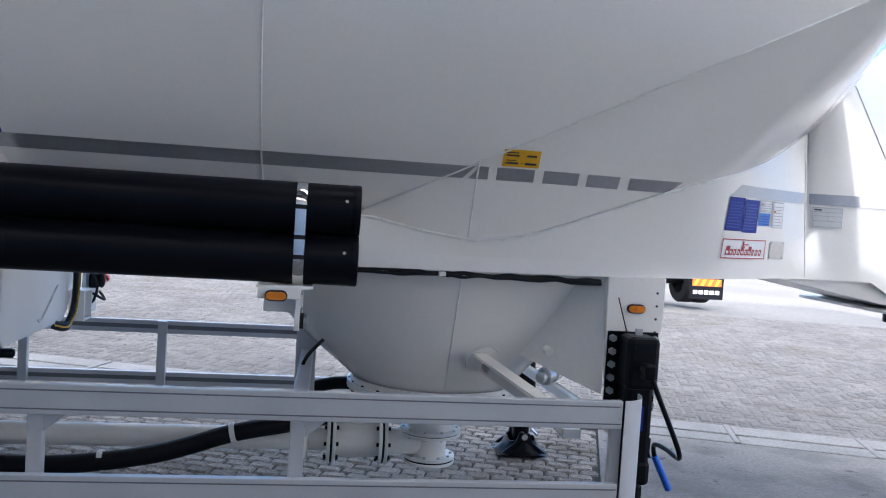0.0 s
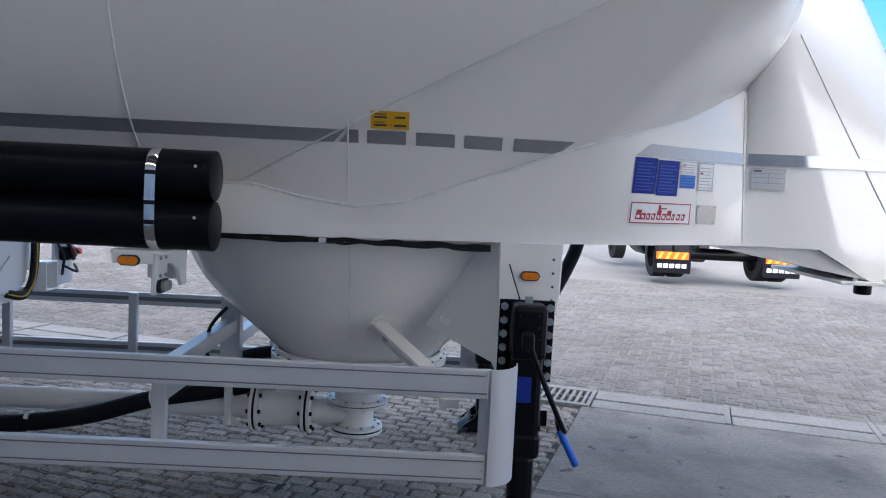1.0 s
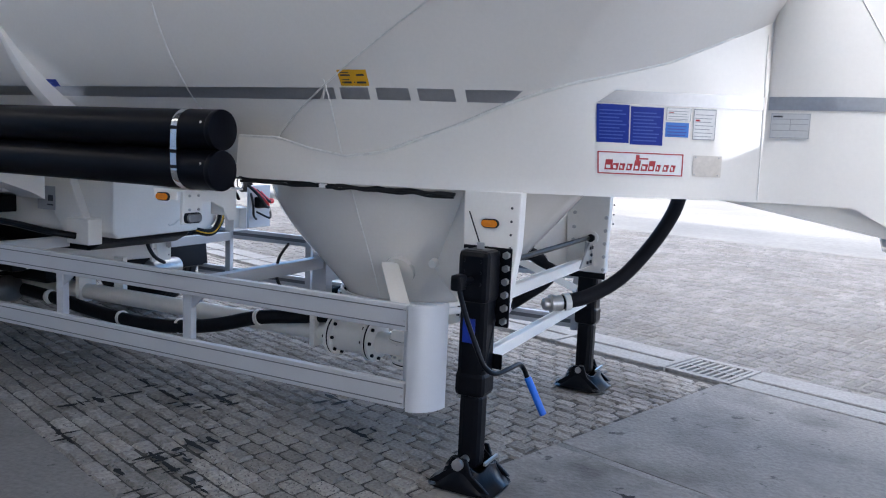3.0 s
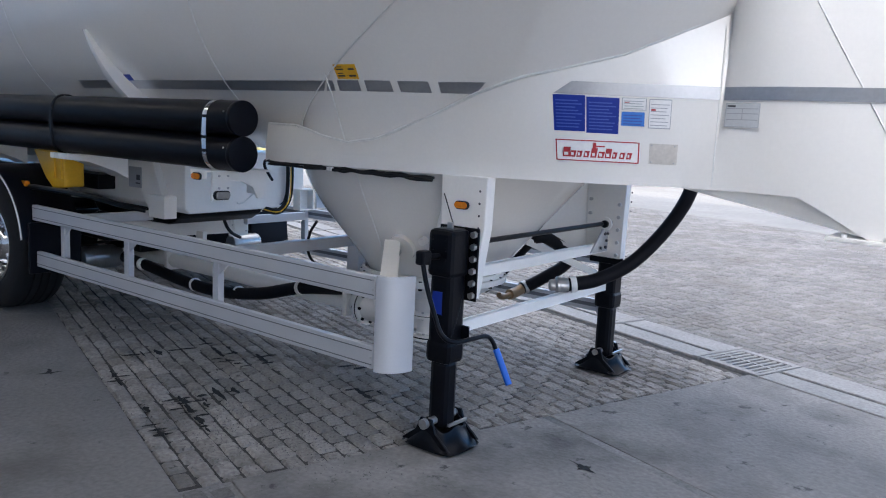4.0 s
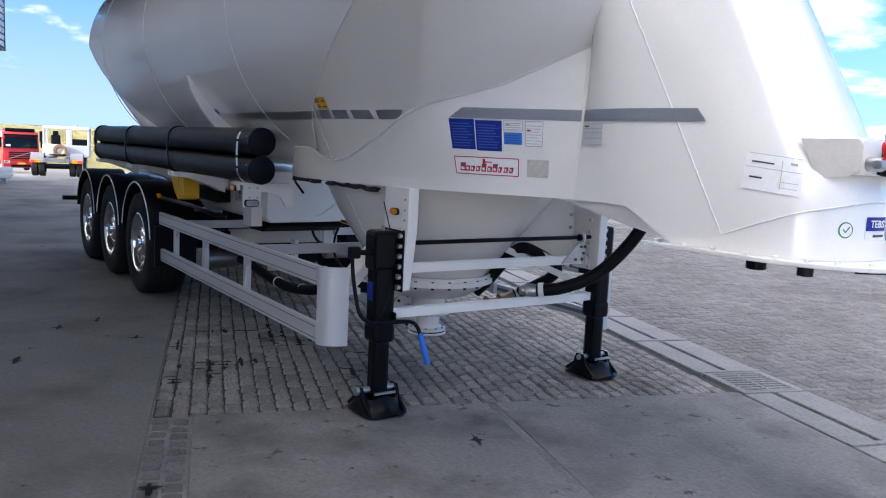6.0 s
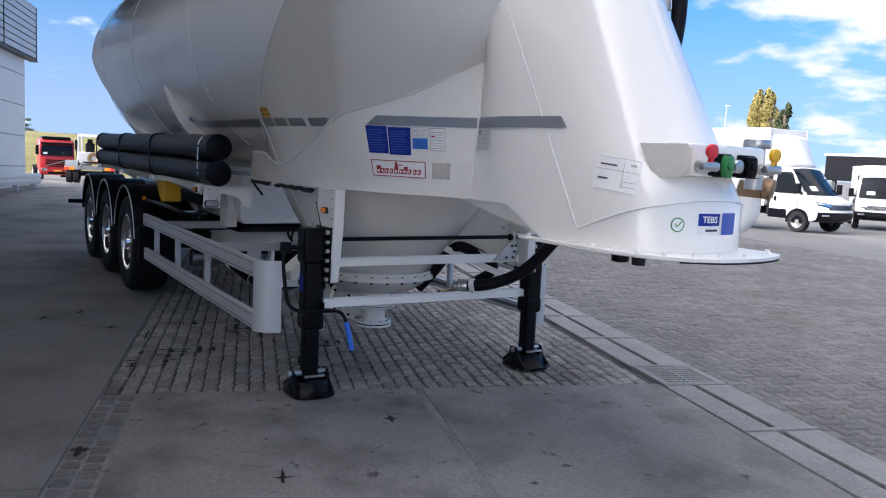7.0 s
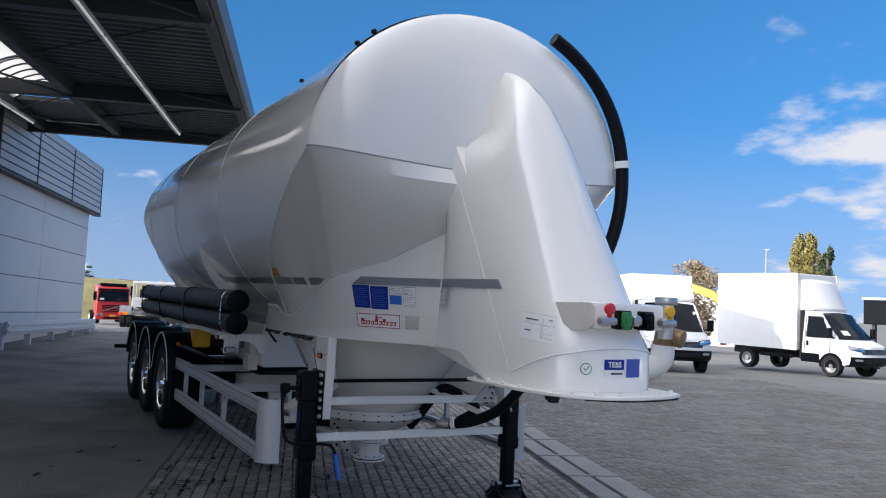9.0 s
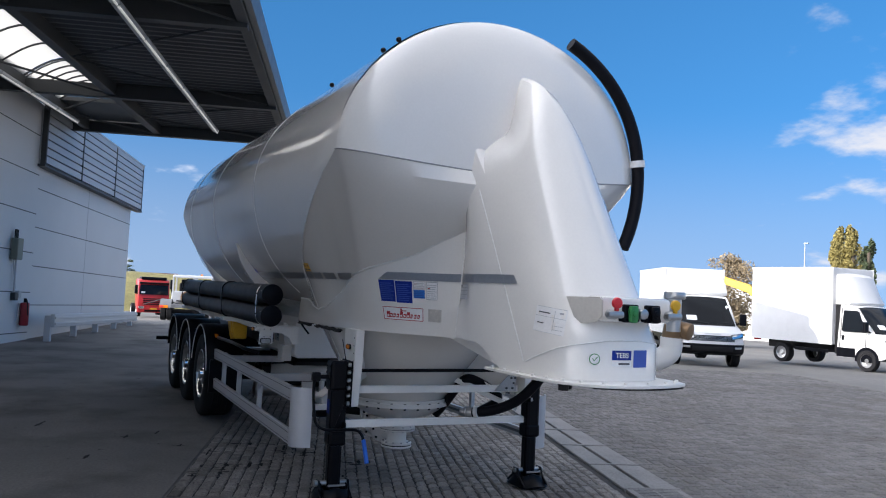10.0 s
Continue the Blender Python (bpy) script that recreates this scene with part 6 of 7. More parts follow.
canopy = tagged(new("canopy"), "dark steel canopy with lamps and skylights", "canopy", kind="structure")
END, INN = -14.9, -5.55     # far end; inner edge of the sheeted strip
rows = []
u = END
while u < 15.0:
    for du, dz in ((0.0, 0.0), (0.05, 0.05), (0.13, 0.05), (0.18, 0.0)):
        rows.append([Vector(yard(u + du, v, 5.85 + dz)) for v in (INN, -1.95)])
    u += 0.25
part("roof_sheet", loft(rows), ROOF_SHEET, canopy, "dark ribbed roof sheet")
part("roof_top", loft([[yard(a, INN, 5.99), yard(a, -1.95, 5.99)] for a in (END, 15.0)]), ROOF_SHEET, canopy)
BEAMS = (END + 0.15, -10.2, -4.4, 1.4, 7.2, 14.9)
for a, b in zip(BEAMS, BEAMS[1:]):
    a0 = a + (2.4 if a < -12 else 0.12)
    if a < -12:
        part("roof_bay", in_yard(a, a0, W, INN, 5.88, 5.98), ROOF_SHEET, canopy)
    part("roof_bay", in_yard(a0, b, W, W + 0.55, 5.88, 5.98), ROOF_SHEET, canopy)
    rows = [[Vector(yard(a0 + (b - a0) * i / 10, v, 5.9 + 0.45 * math.sin(math.pi * (v - W - 0.55) / (INN - W - 0.55)))) for v in [W + 0.55 + (INN - W - 0.55) * j / 10 for j in range(11)]] for i in range(11)]
    sk = part("skylight", loft(rows), SKYLIGHT, canopy, "pale translucent skylight", smooth=True)
    for i in range(0, 11, 2):
        part("skylight_rib", pipe([p - Vector((0, 0, 0.03)) for p in rows[i]], 0.022, 6, steps=1), DARK_STEEL, sk)
for a in BEAMS:
    part("cross_beam", in_yard(a - 0.1, a + 0.1, W, -2.0, 5.55, 5.84, 0.01), DARK_STEEL, canopy)
part("long_beam", in_yard(END, 15.0, INN - 0.1, INN + 0.1, 5.6, 5.86, 0.01), DARK_STEEL, canopy)
part("long_beam", in_yard(END, 13.6, W + 0.45, W + 0.6, 5.6, 5.86, 0.01), DARK_STEEL, canopy)
part("long_beam", in_yard(END, 15.0, -2.16, -1.98, 5.62, 5.9, 0.01), DARK_STEEL, canopy)
part("fascia", in_yard(END - 0.1, 15.0, -1.97, -1.86, 5.66, 6.05, 0.01), FASCIA, canopy, "grey edge gutter")
part("fascia_end", in_yard(END - 0.15, END, W, -1.86, 5.62, 6.0, 0.01), DARK_STEEL, canopy)
for a, b in zip(BEAMS, BEAMS[1:]):
    m = (a + b) / 2
    for c, d in ((a, m), (b, m)):
        part("wind_brace", cyl(yard(c, -2.1, 5.64), yard(d, INN, 5.64), 0.02, n=6), DARK_STEEL, canopy)
        part("wind_brace", cyl(yard(c, INN, 5.62), yard(d, W + 0.5, 5.62), 0.025, n=6), DARK_STEEL, canopy)
for v in (-3.75, -7.2):
    for k in range(12):
        a = -13.2 + 1.6 * k
        lamp = part("strip_lamp", in_yard(a, a + 1.55, v - 0.07, v + 0.07, 5.5, 5.56, 0.01), LOUVRE, canopy, "long fluorescent strip lamp")
        part("tube", cyl(yard(a + 0.03, v + 0.03, 5.485), yard(a + 1.52, v + 0.03, 5.485), 0.02, n=8), LAMP_TUBE, lamp, smooth=True)

# crash rail before the wall
rail = tagged(new("crash_rail"), "galvanised crash rail on posts before the wall", "rail")
RV = -7.15
part("beam", at_hall(-20.4, -12.35, RV - 0.05, RV + 0.05, 0.50, 0.82, 0.02), ALU, rail)
part("beam_rib", at_hall(-20.4, -12.35, RV + 0.05, RV + 0.08, 0.56, 0.62, 0.01), ALU, rail)
part("beam_rib", at_hall(-20.4, -12.35, RV + 0.05, RV + 0.08, 0.70, 0.76, 0.01), ALU, rail)
for k in range(5):
    a = -20.2 + 1.94 * k
    part("post", at_hall(a - 0.06, a + 0.06, RV - 0.2, RV - 0.05, -0.1, 0.78, 0.01), ALU, rail)
part("yellow_foot", at_hall(-20.75, -20.45, RV - 0.15, RV + 0.1, -0.05, 0.35, 0.02), CHOCK, rail)

# extinguisher and meter box on the wall
ext = tagged(new("fire_extinguisher"), "red fire extinguisher on the wall", "extinguisher")
c = yard(-12.18, W + 0.19, -0.28)
part("cylinder", cyl(c + Vector((0, 0, 0.65)), c + Vector((0, 0, 1.2)), 0.1, n=20, bevel=0.03), EXT_RED, ext, smooth=True)
part("valve", cyl(c + Vector((0, 0, 1.2)), c + Vector((0, 0, 1.3)), 0.035, n=12), BLACK_PAINT, ext, smooth=True)
part("hose", pipe([c + Vector((0.03, 0.03, 1.27)), c + Vector((0.13, 0.06, 1.15)), c + Vector((0.12, 0.08, 0.9))], 0.015), RUBBER, ext, smooth=True)
part("bracket", in_yard(-12.28, -12.08, W + 0.06, W + 0.1, 0.4, 0.9), ALU, ext)
METER = material("grey_green_box", (0.17, 0.19, 0.16), 0.5)
meter = tagged(new("meter_box"), "small grey box with cable on the wall", "box")
part("case", in_yard(-11.75, -11.42, W + 0.06, W + 0.22, 1.92, 2.42, 0.02), METER, meter)
for d in (-0.07, 0.0, 0.07):
    part("conduit", cyl(yard(-11.58 + d, W + 0.11, 2.42), yard(-11.58 + d, W + 0.11, 2.62), 0.018, n=8), BLACK_PAINT, meter, smooth=True)
part("conduit", cyl(yard(-11.66, W + 0.11, 1.93), yard(-11.66, W + 0.11, 1.15), 0.022, n=10), LOUVRE, meter, smooth=True)
part("conduit", cyl(yard(-11.5, W + 0.11, 1.93), yard(-11.72, W + 0.11, 1.25), 0.015, n=10), LOUVRE, meter, smooth=True)
part("socket", in_yard(-12.0, -11.84, W + 0.06, W + 0.16, 1.02, 1.2, 0.01), LOUVRE, meter)
part("switch", in_yard(-11.78, -11.6, W + 0.06, W + 0.17, 0.98, 1.16, 0.01), DARK_STEEL, meter)


# ---- vehicles ----
def road_wheel(root, x, y, r, w, side, rim=STEEL):
    """A wheel whose outer face looks to side (-1 or 1) in y."""
    y0, y1 = y, y - side * w
    prof = [(r * 0.62, y1), (r * 0.95, y1), (r, y1 + side * 0.03), (r, y0 - side * 0.03), (r * 0.95, y0), (r * 0.62, y0 - side * 0.01)]
    rows = [[Vector((x + q * math.cos(2 * math.pi * k / 28), yy, r + q * math.sin(2 * math.pi * k / 28))) for k in range(28)] for q, yy in prof]
    t = part("wheel", loft(rows, closed=True, cap=False), TYRE, root, smooth=True)
    prof = [(r * 0.62, y0 - side * 0.01), (r * 0.55, y0 - side * 0.05), (r * 0.3, y0 - side * 0.07), (r * 0.2, y0 - side * 0.02), (0.0, y0 - side * 0.02)]
    rows = [[Vector((x + q * math.cos(2 * math.pi * k / 24), yy, r + q * math.sin(2 * math.pi * k / 24))) for k in range(24)] for q, yy in prof]
    part("rim", loft(rows, closed=True), rim, t, smooth=True)
    return t


CAB_PROFILE = [(-1.15, 0.42), (0.78, 0.42), (0.95, 0.48), (1.0, 0.62), (0.99, 0.80), (0.97, 0.96), (0.90, 1.07), (0.64, 1.19), (0.36, 1.28), (0.0, 1.65), (-0.36, 2.02), (-0.50, 2.15), (-0.72, 2.24), (-1.15, 2.28)]


def cab_point(s, u):
    """A point of a van's cab: s across (-1 to 1), u along the outline from the rear sill over the nose to the roof."""
    i = min(int(u), len(CAB_PROFILE) - 2)
    f = u - i
    x = CAB_PROFILE[i][0] * (1 - f) + CAB_PROFILE[i + 1][0] * f
    z = CAB_PROFILE[i][1] * (1 - f) + CAB_PROFILE[i + 1][1] * f
    if x > -0.6:
        x -= (0.30 * abs(s) ** 3.2 if z < 1.3 else 0.17 * abs(s) ** 2.4) * min(1.0, (x + 0.6) / 0.5)
    return Vector((x, s * (1.0 - 0.15 * max(0.0, z - 1.2)), z - (0.05 * s * s if z > 2.1 else 0)))


def cab_patch(s0, s1, u0, u1, lift, n=8, m=6, slant=0.0):
    """A thin panel that lies on the cab; slant raises it towards the outside."""
    rows = []
    for j in range(m + 1):
        row = []
        for i in range(n + 1):
            s = s0 + (s1 - s0) * i / n
            u = u0 + (u1 - u0) * j / m + slant * (i / n if abs(s1) > abs(s0) else 1 - i / n)
            p = cab_point(s, u)
            nrm = (cab_point(s + 0.01, u) - p).cross(cab_point(s, u + 0.02) - p)
            nrm = nrm.normalized() if nrm.length else Vector((1, 0, 0))
            if nrm.x < 0:
                nrm = -nrm
            row.append(p + nrm * lift)
        rows.append(row)
    return loft(rows)


def box_van(m, label, length=4.2, back=-3.4, low=0.92, high=3.3, half=1.06):
    """A small lorry with a box body; its front looks along +x, the middle of its front axle at the origin."""
    v = thing("box_van", label, "van", m, "white vans")
    stations = (-1, -0.97, -0.9, -0.75, -0.5, -0.25, 0, 0.25, 0.5, 0.75, 0.9, 0.97, 1)
    us = [0, 1, 1.5, 2, 2.5, 3, 4, 5, 5.5, 6, 6.5, 7, 7.5, 8, 9, 10, 11, 11.5, 12, 13]
    rows = [[cab_point(s * 0.995, u) for u in us] for s in stations]
    cab = part("cab", loft(rows, cap=True), VAN_WHITE, v, smooth=True, sharp=32)
    ws = part("windscreen", cab_patch(-0.9, 0.9, 8.08, 11.05, 0.008, 10), GLASS, cab, "dark windscreen", smooth=True)
    part("paper", cab_patch(-0.62, -0.3, 8.35, 8.75, 0.012, 2, 2), PAPER, ws, "white paper behind the windscreen")
    for a in (-0.35, 0.3):
        part("wiper", cab_patch(a, a + 0.42, 8.1, 8.16, 0.016, 4, 1, 0.12), RUBBER, ws)
    part("cowl", cab_patch(-0.9, 0.9, 7.85, 8.08, 0.006, 10, 1), BLACK_PAINT, cab, "black strip under the windscreen", smooth=True)
    part("grille", cab_patch(-0.66, 0.66, 4.1, 5.2, 0.012, 10, 4), BLACK_PAINT, cab, "black mesh grille", smooth=True)
    for k in range(4):
        part("grille_bar", cab_patch(-0.62, 0.62, 4.25 + 0.22 * k, 4.30 + 0.22 * k, 0.02, 8, 1), STEEL, cab)
    part("badge", cab_patch(-0.24, 0.24, 5.55, 5.75, 0.006, 4, 1), GREYINK, cab)
    part("bumper", cab_patch(-0.99, 0.99, 1.0, 3.6, 0.03, 16, 8), BLACK_PAINT, v, "black front bumper", smooth=True)
    part("bumper_bar", cab_patch(-0.99, 0.99, 3.6, 4.05, 0.02, 16, 2), VAN_WHITE, v, "white bar over the bumper", smooth=True)
    part("air_intake", cab_patch(-0.6, 0.6, 2.35, 3.2, 0.036, 8, 3), RUBBER, v, smooth=True)
    for s in (-1, 1):
        part("headlight", cab_patch(s * 0.58, s * 0.97, 4.55, 5.35, 0.014, 6, 3, 0.55), CHROME, cab, "clear headlight", smooth=True)
        part("headlight_rim", cab_patch(s * 0.55, s * 0.985, 4.4, 5.5, 0.010, 6, 3, 0.55), BLACK_PAINT, cab, smooth=True)
        part("fog_lamp", cab_patch(s * 0.66, s * 0.88, 2.9, 3.2, 0.037, 3, 2), STEEL, v)

        def side_sheet(name, mat, outline, lift, text=""):
            return part(name, loft([[Vector((x, s * (1.0 - 0.15 * max(0.0, z - 1.2) + lift), z)) for x, z in outline], [Vector((x, s * (0.98 - 0.15 * max(0.0, z - 1.2)), z)) for x, z in outline]], closed=True, cap=True), mat, cab, text)
        side_sheet("side_window", GLASS, [(-0.98, 1.3), (-0.12, 1.3), (-0.06, 1.36), (-0.40, 1.98), (-0.48, 2.02), (-0.98, 2.02)], 0.008, "dark side window")
        side_sheet("quarter_window", GLASS, [(-0.04, 1.3), (0.13, 1.3), (-0.03, 1.42)], 0.008)
        side_sheet("door_gap", DARK_STEEL, [(-0.06, 0.75), (-0.05, 0.75), (-0.05, 1.28), (-0.06, 1.28)], 0.006)
        side_sheet("door_gap", DARK_STEEL, [(-1.06, 0.6), (-1.05, 0.6), (-1.05, 2.1), (-1.06, 2.1)], 0.006)
        side_sheet("side_trim", BLACK_PAINT, [(-1.14, 0.43), (-0.42, 0.43), (-0.46, 0.74), (-1.14, 0.74)], 0.014, "black lower door trim")
        side_sheet("door_handle", BLACK_PAINT, [(-0.95, 1.0), (-0.89, 1.0), (-0.89, 1.17), (-0.95, 1.17)], 0.02)
        part("wheel_arch", prism([(0.44 * math.cos(radians(a)), 0.37 + 0.44 * math.sin(radians(a))) for a in range(-8, 189, 14)], "y", s * 0.985, s * 1.004), BLACK_PAINT, cab, "black wheel arch")
        mir = part("mirror", box(0.0, 0.12, s * 1.17 - 0.1, s * 1.17 + 0.1, 1.3, 1.66, 0.035), BLACK_PAINT, v, "black door mirror")
        part("mirror_arm", bar((0.03, s * 0.97, 1.33), (0.05, s * 1.12, 1.38), 0.04, 0.05), BLACK_PAINT, mir)
    part("cab_shadow_gap", box(-1.29, -1.14, -0.9, 0.9, 0.5, 2.2), RUBBER, v)
    # wind deflector and body
    prof = [(-0.62, 2.22), (-0.60, 2.30), (-0.78, 2.65), (-1.02, high - 0.30), (-1.29, high - 0.18), (-1.29, 2.22)]
    rows = [[Vector((x - 0.14 * abs(s) ** 3 * (1 if x > -1.2 else 0), s * 0.9, z - 0.06 * abs(s) ** 4 * (1 if z > 2.4 else 0))) for x, z in prof] for s in (-1, -0.96, -0.85, -0.5, 0, 0.5, 0.85, 0.96, 1)]
    part("wind_deflector", loft(rows, closed=True, cap=True), VAN_WHITE, v, "white roof deflector", smooth=True)
    body = part("body_box", box(-1.3 - length, -1.3, -half, half, low, high, 0.03), VAN_WHITE, v, "plain white box body")
    for s in (-1, 1):
        for z0, z1 in ((high - 0.05, high + 0.008), (low - 0.02, low + 0.06)):
            part("edge_rail", box(-1.32 - length, -1.29, s * half - 0.012, s * half + 0.012, z0, z1), VAN_WHITE, body)
        part("corner_rail", box(-1.33, -1.285, s * half - 0.03, s * half + 0.014, low, high, 0.008), VAN_WHITE, body)
    part("body_joint", box(-1.3 - length * 0.52, -1.29 - length * 0.52, -half - 0.004, -half + 0.01, low + 0.06, high - 0.05), PALE_GREY, body)
    part("chassis", box(-1.0 - length, 0.4, -0.42, 0.42, 0.5, 0.8, 0.02), BLACK_PAINT, v)
    part("subframe", box(-1.2 - length, -1.35, -0.8, 0.8, 0.78, low - 0.02), BLACK_PAINT, v)
    part("side_bar", box(-2.9, -1.5, -1.0, -0.96, 0.5, 0.62, 0.01), BLACK_PAINT, v)
    part("tail_lamp", box(-1.25 - length, -1.2 - length, -0.95, -0.6, 0.72, 0.86, 0.01), RED_PLASTIC, v)
    for s in (-1, 1):
        road_wheel(v, 0.0, s * 1.025, 0.36, 0.24, s)
        road_wheel(v, back, s * 1.0, 0.36, 0.3, s)
    return v


def on_ground(x, y, turn):
    return pose(x, y, ground_z(x, y) - 0.03, 0, 0, turn)


box_van(on_ground(-10.6, 22.55, 0.5), "white box lorry parked in the sun", 3.6, -3.5, 0.82, 3.5)
box_van(on_ground(-11.75, 15.5, -28), "white lorry with tall roof deflector parked in the yard", 4.2, -3.4, 0.92, 3.08, 0.96)
box_van(on_ground(-12.6, 30.0, -55), "white van parked behind the lorries", 2.6, -3.2, 0.5, 2.6, 0.98)


def far_truck(m, label, color, chassis=True):
    """A cab-over lorry seen head-on; its front looks along +x."""
    t = thing("truck", label, "truck", m)
    prof = [(-1.9, 0.9), (0.0, 0.55), (0.06, 1.2), (0.0, 1.75), (-0.18, 2.75), (-0.3, 3.0), (-0.7, 3.12), (-1.9, 3.12)]
    cab = part("cab", prism(prof, "y", -1.22, 1.22, bevel=0.07), color, t, smooth=True)
    part("windscreen", loft([[Vector((0.03 + 0.03 * (1 - y * y), y * 1.12, 1.85)) for y in (-1, -0.5, 0, 0.5, 1)], [Vector((-0.13 + 0.03 * (1 - y * y), y * 1.08, 2.65)) for y in (-1, -0.5, 0, 0.5, 1)]]), GLASS, cab, "dark windscreen")
    part("roof_spoiler", box(-1.7, -0.35, -1.0, 1.0, 3.06, 3.3, 0.06), BLACK_PAINT, cab)
    part("cabin_sign", box(0.0, 0.035, -1.0, -0.7, 1.95, 2.1), PAPER, cab)
    part("sun_visor", box(-0.2, 0.06, -1.15, 1.15, 2.72, 2.86, 0.03), BLACK_PAINT, cab)
    for k in range(4):
        part("grille_slot", box(0.03, 0.09, -0.85, 0.85, 1.02 + 0.15 * k, 1.1 + 0.15 * k, 0.01), BLACK_PAINT, cab)
    part("grille_bar", bar((0.11, -0.8, 1.05), (0.08, 0.8, 1.6), 0.02, 0.04), STEEL, cab)
    part("bumper", box(-0.2, 0.12, -1.24, 1.24, 0.38, 0.85, 0.06), color, t)
    part("lower_grille", box(0.05, 0.13, -0.7, 0.7, 0.45, 0.62, 0.02), BLACK_PAINT, t)
    part("plate", box(0.12, 0.14, -0.26, 0.26, 0.64, 0.76), CHOCK, t)
    for s in (-1, 1):
        part("headlight", box(0.04, 0.13, s * 0.95 - 0.2, s * 0.95 + 0.2, 0.68, 0.9, 0.03), CHROME, t)
        part("mirror", box(-0.1, 0.1, s * 1.42 - 0.1, s * 1.42 + 0.1, 1.9, 2.6, 0.04), BLACK_PAINT, t)
        part("side_window", box(-1.1, -0.3, s * 1.225 - 0.01, s * 1.225 + 0.01, 1.85, 2.6, 0.004), GLASS, cab)
        road_wheel(t, -1.0, s * 1.22, 0.5, 0.35, s)
        road_wheel(t, -4.6, s * 1.22, 0.5, 0.35, s)
    part("frame", box(-6.5, -1.5, -0.45, 0.45, 0.7, 0.95, 0.02), BLACK_PAINT, t)
    return t


far_truck(on_ground(-52.5, 3.2, 2) @ Matrix.Scale(0.86, 4), "red truck cab with dark windscreen", TRUCK_RED)


def chassis_truck(m, label):
    """A bare tractor unit seen from behind: its rear looks along +x, the cab stands at its far end."""
    t = thing("truck", label, "truck", m)
    for s in (-1, 1):
        part("frame_rail", box(-5.2, 0.0, s * 0.42 - 0.05, s * 0.42 + 0.05, 0.78, 1.02, 0.01), GROOVE, t)
        arch = [Vector((-0.85 + 0.66 * math.cos(math.radians(a)), 0, 0.55 + 0.66 * math.sin(math.radians(a)))) for a in range(15, 166, 15)]
        part("mudguard", loft([[p + Vector((0, s * 0.62, 0)) for p in arch], [p + Vector((0, s * 1.24, 0)) for p in arch]]), GROOVE, t, "grey mudguard", smooth=True)
        lamp = part("rear_lamp", box(-0.02, 0.05, s * 0.98 - 0.24, s * 0.98 + 0.24, 0.72, 0.88, 0.015), AMBER, t, "amber and red rear lamp")
        part("red_lens", box(0.051, 0.06, s * 1.1 - 0.1, s * 1.1 + 0.1, 0.74, 0.86, 0.004), RED_PLASTIC, lamp)
        for d in (0, 0.34):
            road_wheel(t, -0.85, s * (1.2 - d), 0.52, 0.29, s)
        road_wheel(t, -4.6, s * 1.2, 0.52, 0.3, s)
    part("tail_beam", box(-0.12, 0.0, -0.62, 0.62, 0.74, 0.96, 0.02), GROOVE, t)
    part("coupling", cyl((-0.9, 0, 1.08), (-0.9, 0, 1.16), 0.42, n=24, bevel=0.02), BLACK_PAINT, t, "black coupling plate")
    part("axle", cyl((-0.85, -0.9, 0.52), (-0.85, 0.9, 0.52), 0.14, n=14), BLACK_PAINT, t)
    # the white cab takes the louvre's grey: light shade put into its colour
    cab = part("cab", box(-5.7, -3.75, -1.0, 1.4, 0.95, 1.62, 0.06), LOUVRE, t, "white cab with large windows all round")
    part("roof", prism([(-5.6, 2.46), (-3.7, 2.46), (-3.74, 2.58), (-3.95, 2.64), (-5.5, 2.62)], "y", -0.98, 1.38, bevel=0.03), LOUVRE, cab)
    for x, y, w in ((-3.8, -0.93, 0.1), (-3.8, 0.35, 0.3), (-3.8, 1.33, 0.12), (-5.6, -0.93, 0.1), (-5.6, 1.33, 0.1)):
        part("window_post", box(x - 0.05, x + 0.05, y - w / 2, y + w / 2, 1.6, 2.5, 0.015), LOUVRE, cab)
    part("lower_panel", box(-3.83, -3.77, 0.5, 1.27, 1.6, 1.95, 0.01), BLACK_PAINT, cab)
    part("seat_back", box(-4.75, -4.55, -0.65, -0.15, 1.4, 2.15, 0.08), BLACK_PAINT, cab)
    part("head_rest", box(-4.72, -4.58, -0.55, -0.25, 2.12, 2.36, 0.05), BLACK_PAINT, cab)
    part("beacon", cyl((-4.0, 0.7, 2.6), (-4.0, 0.7, 2.72), 0.07, n=14), AMBER, cab)
    for s in (-1, 1):
        part("mirror", box(-5.7, -5.6, 0.2 + s * 1.42 - 0.1, 0.2 + s * 1.42 + 0.1, 1.7, 2.3, 0.03), BLACK_PAINT, cab)
    part("spare_wheel", loft([[Vector((-3.55 + dx, -0.1 + q * math.cos(2 * math.pi * k / 24), 1.28 + q * math.sin(2 * math.pi * k / 24))) for k in range(24)] for q, dx in ((0.14, 0.02), (0.22, 0.08), (0.34, 0.08), (0.36, 0.0), (0.34, -0.08))], closed=True, cap=False), BRASS, t, "brown hose reel", smooth=True)
    return t


chassis_truck(on_ground(-43.6, 3.95, -13) @ Matrix.Scale(1.08, 4), "white tractor unit with bare chassis seen from behind")


ORANGE = material("orange_board", (0.85, 0.12, 0.01), 0.35)


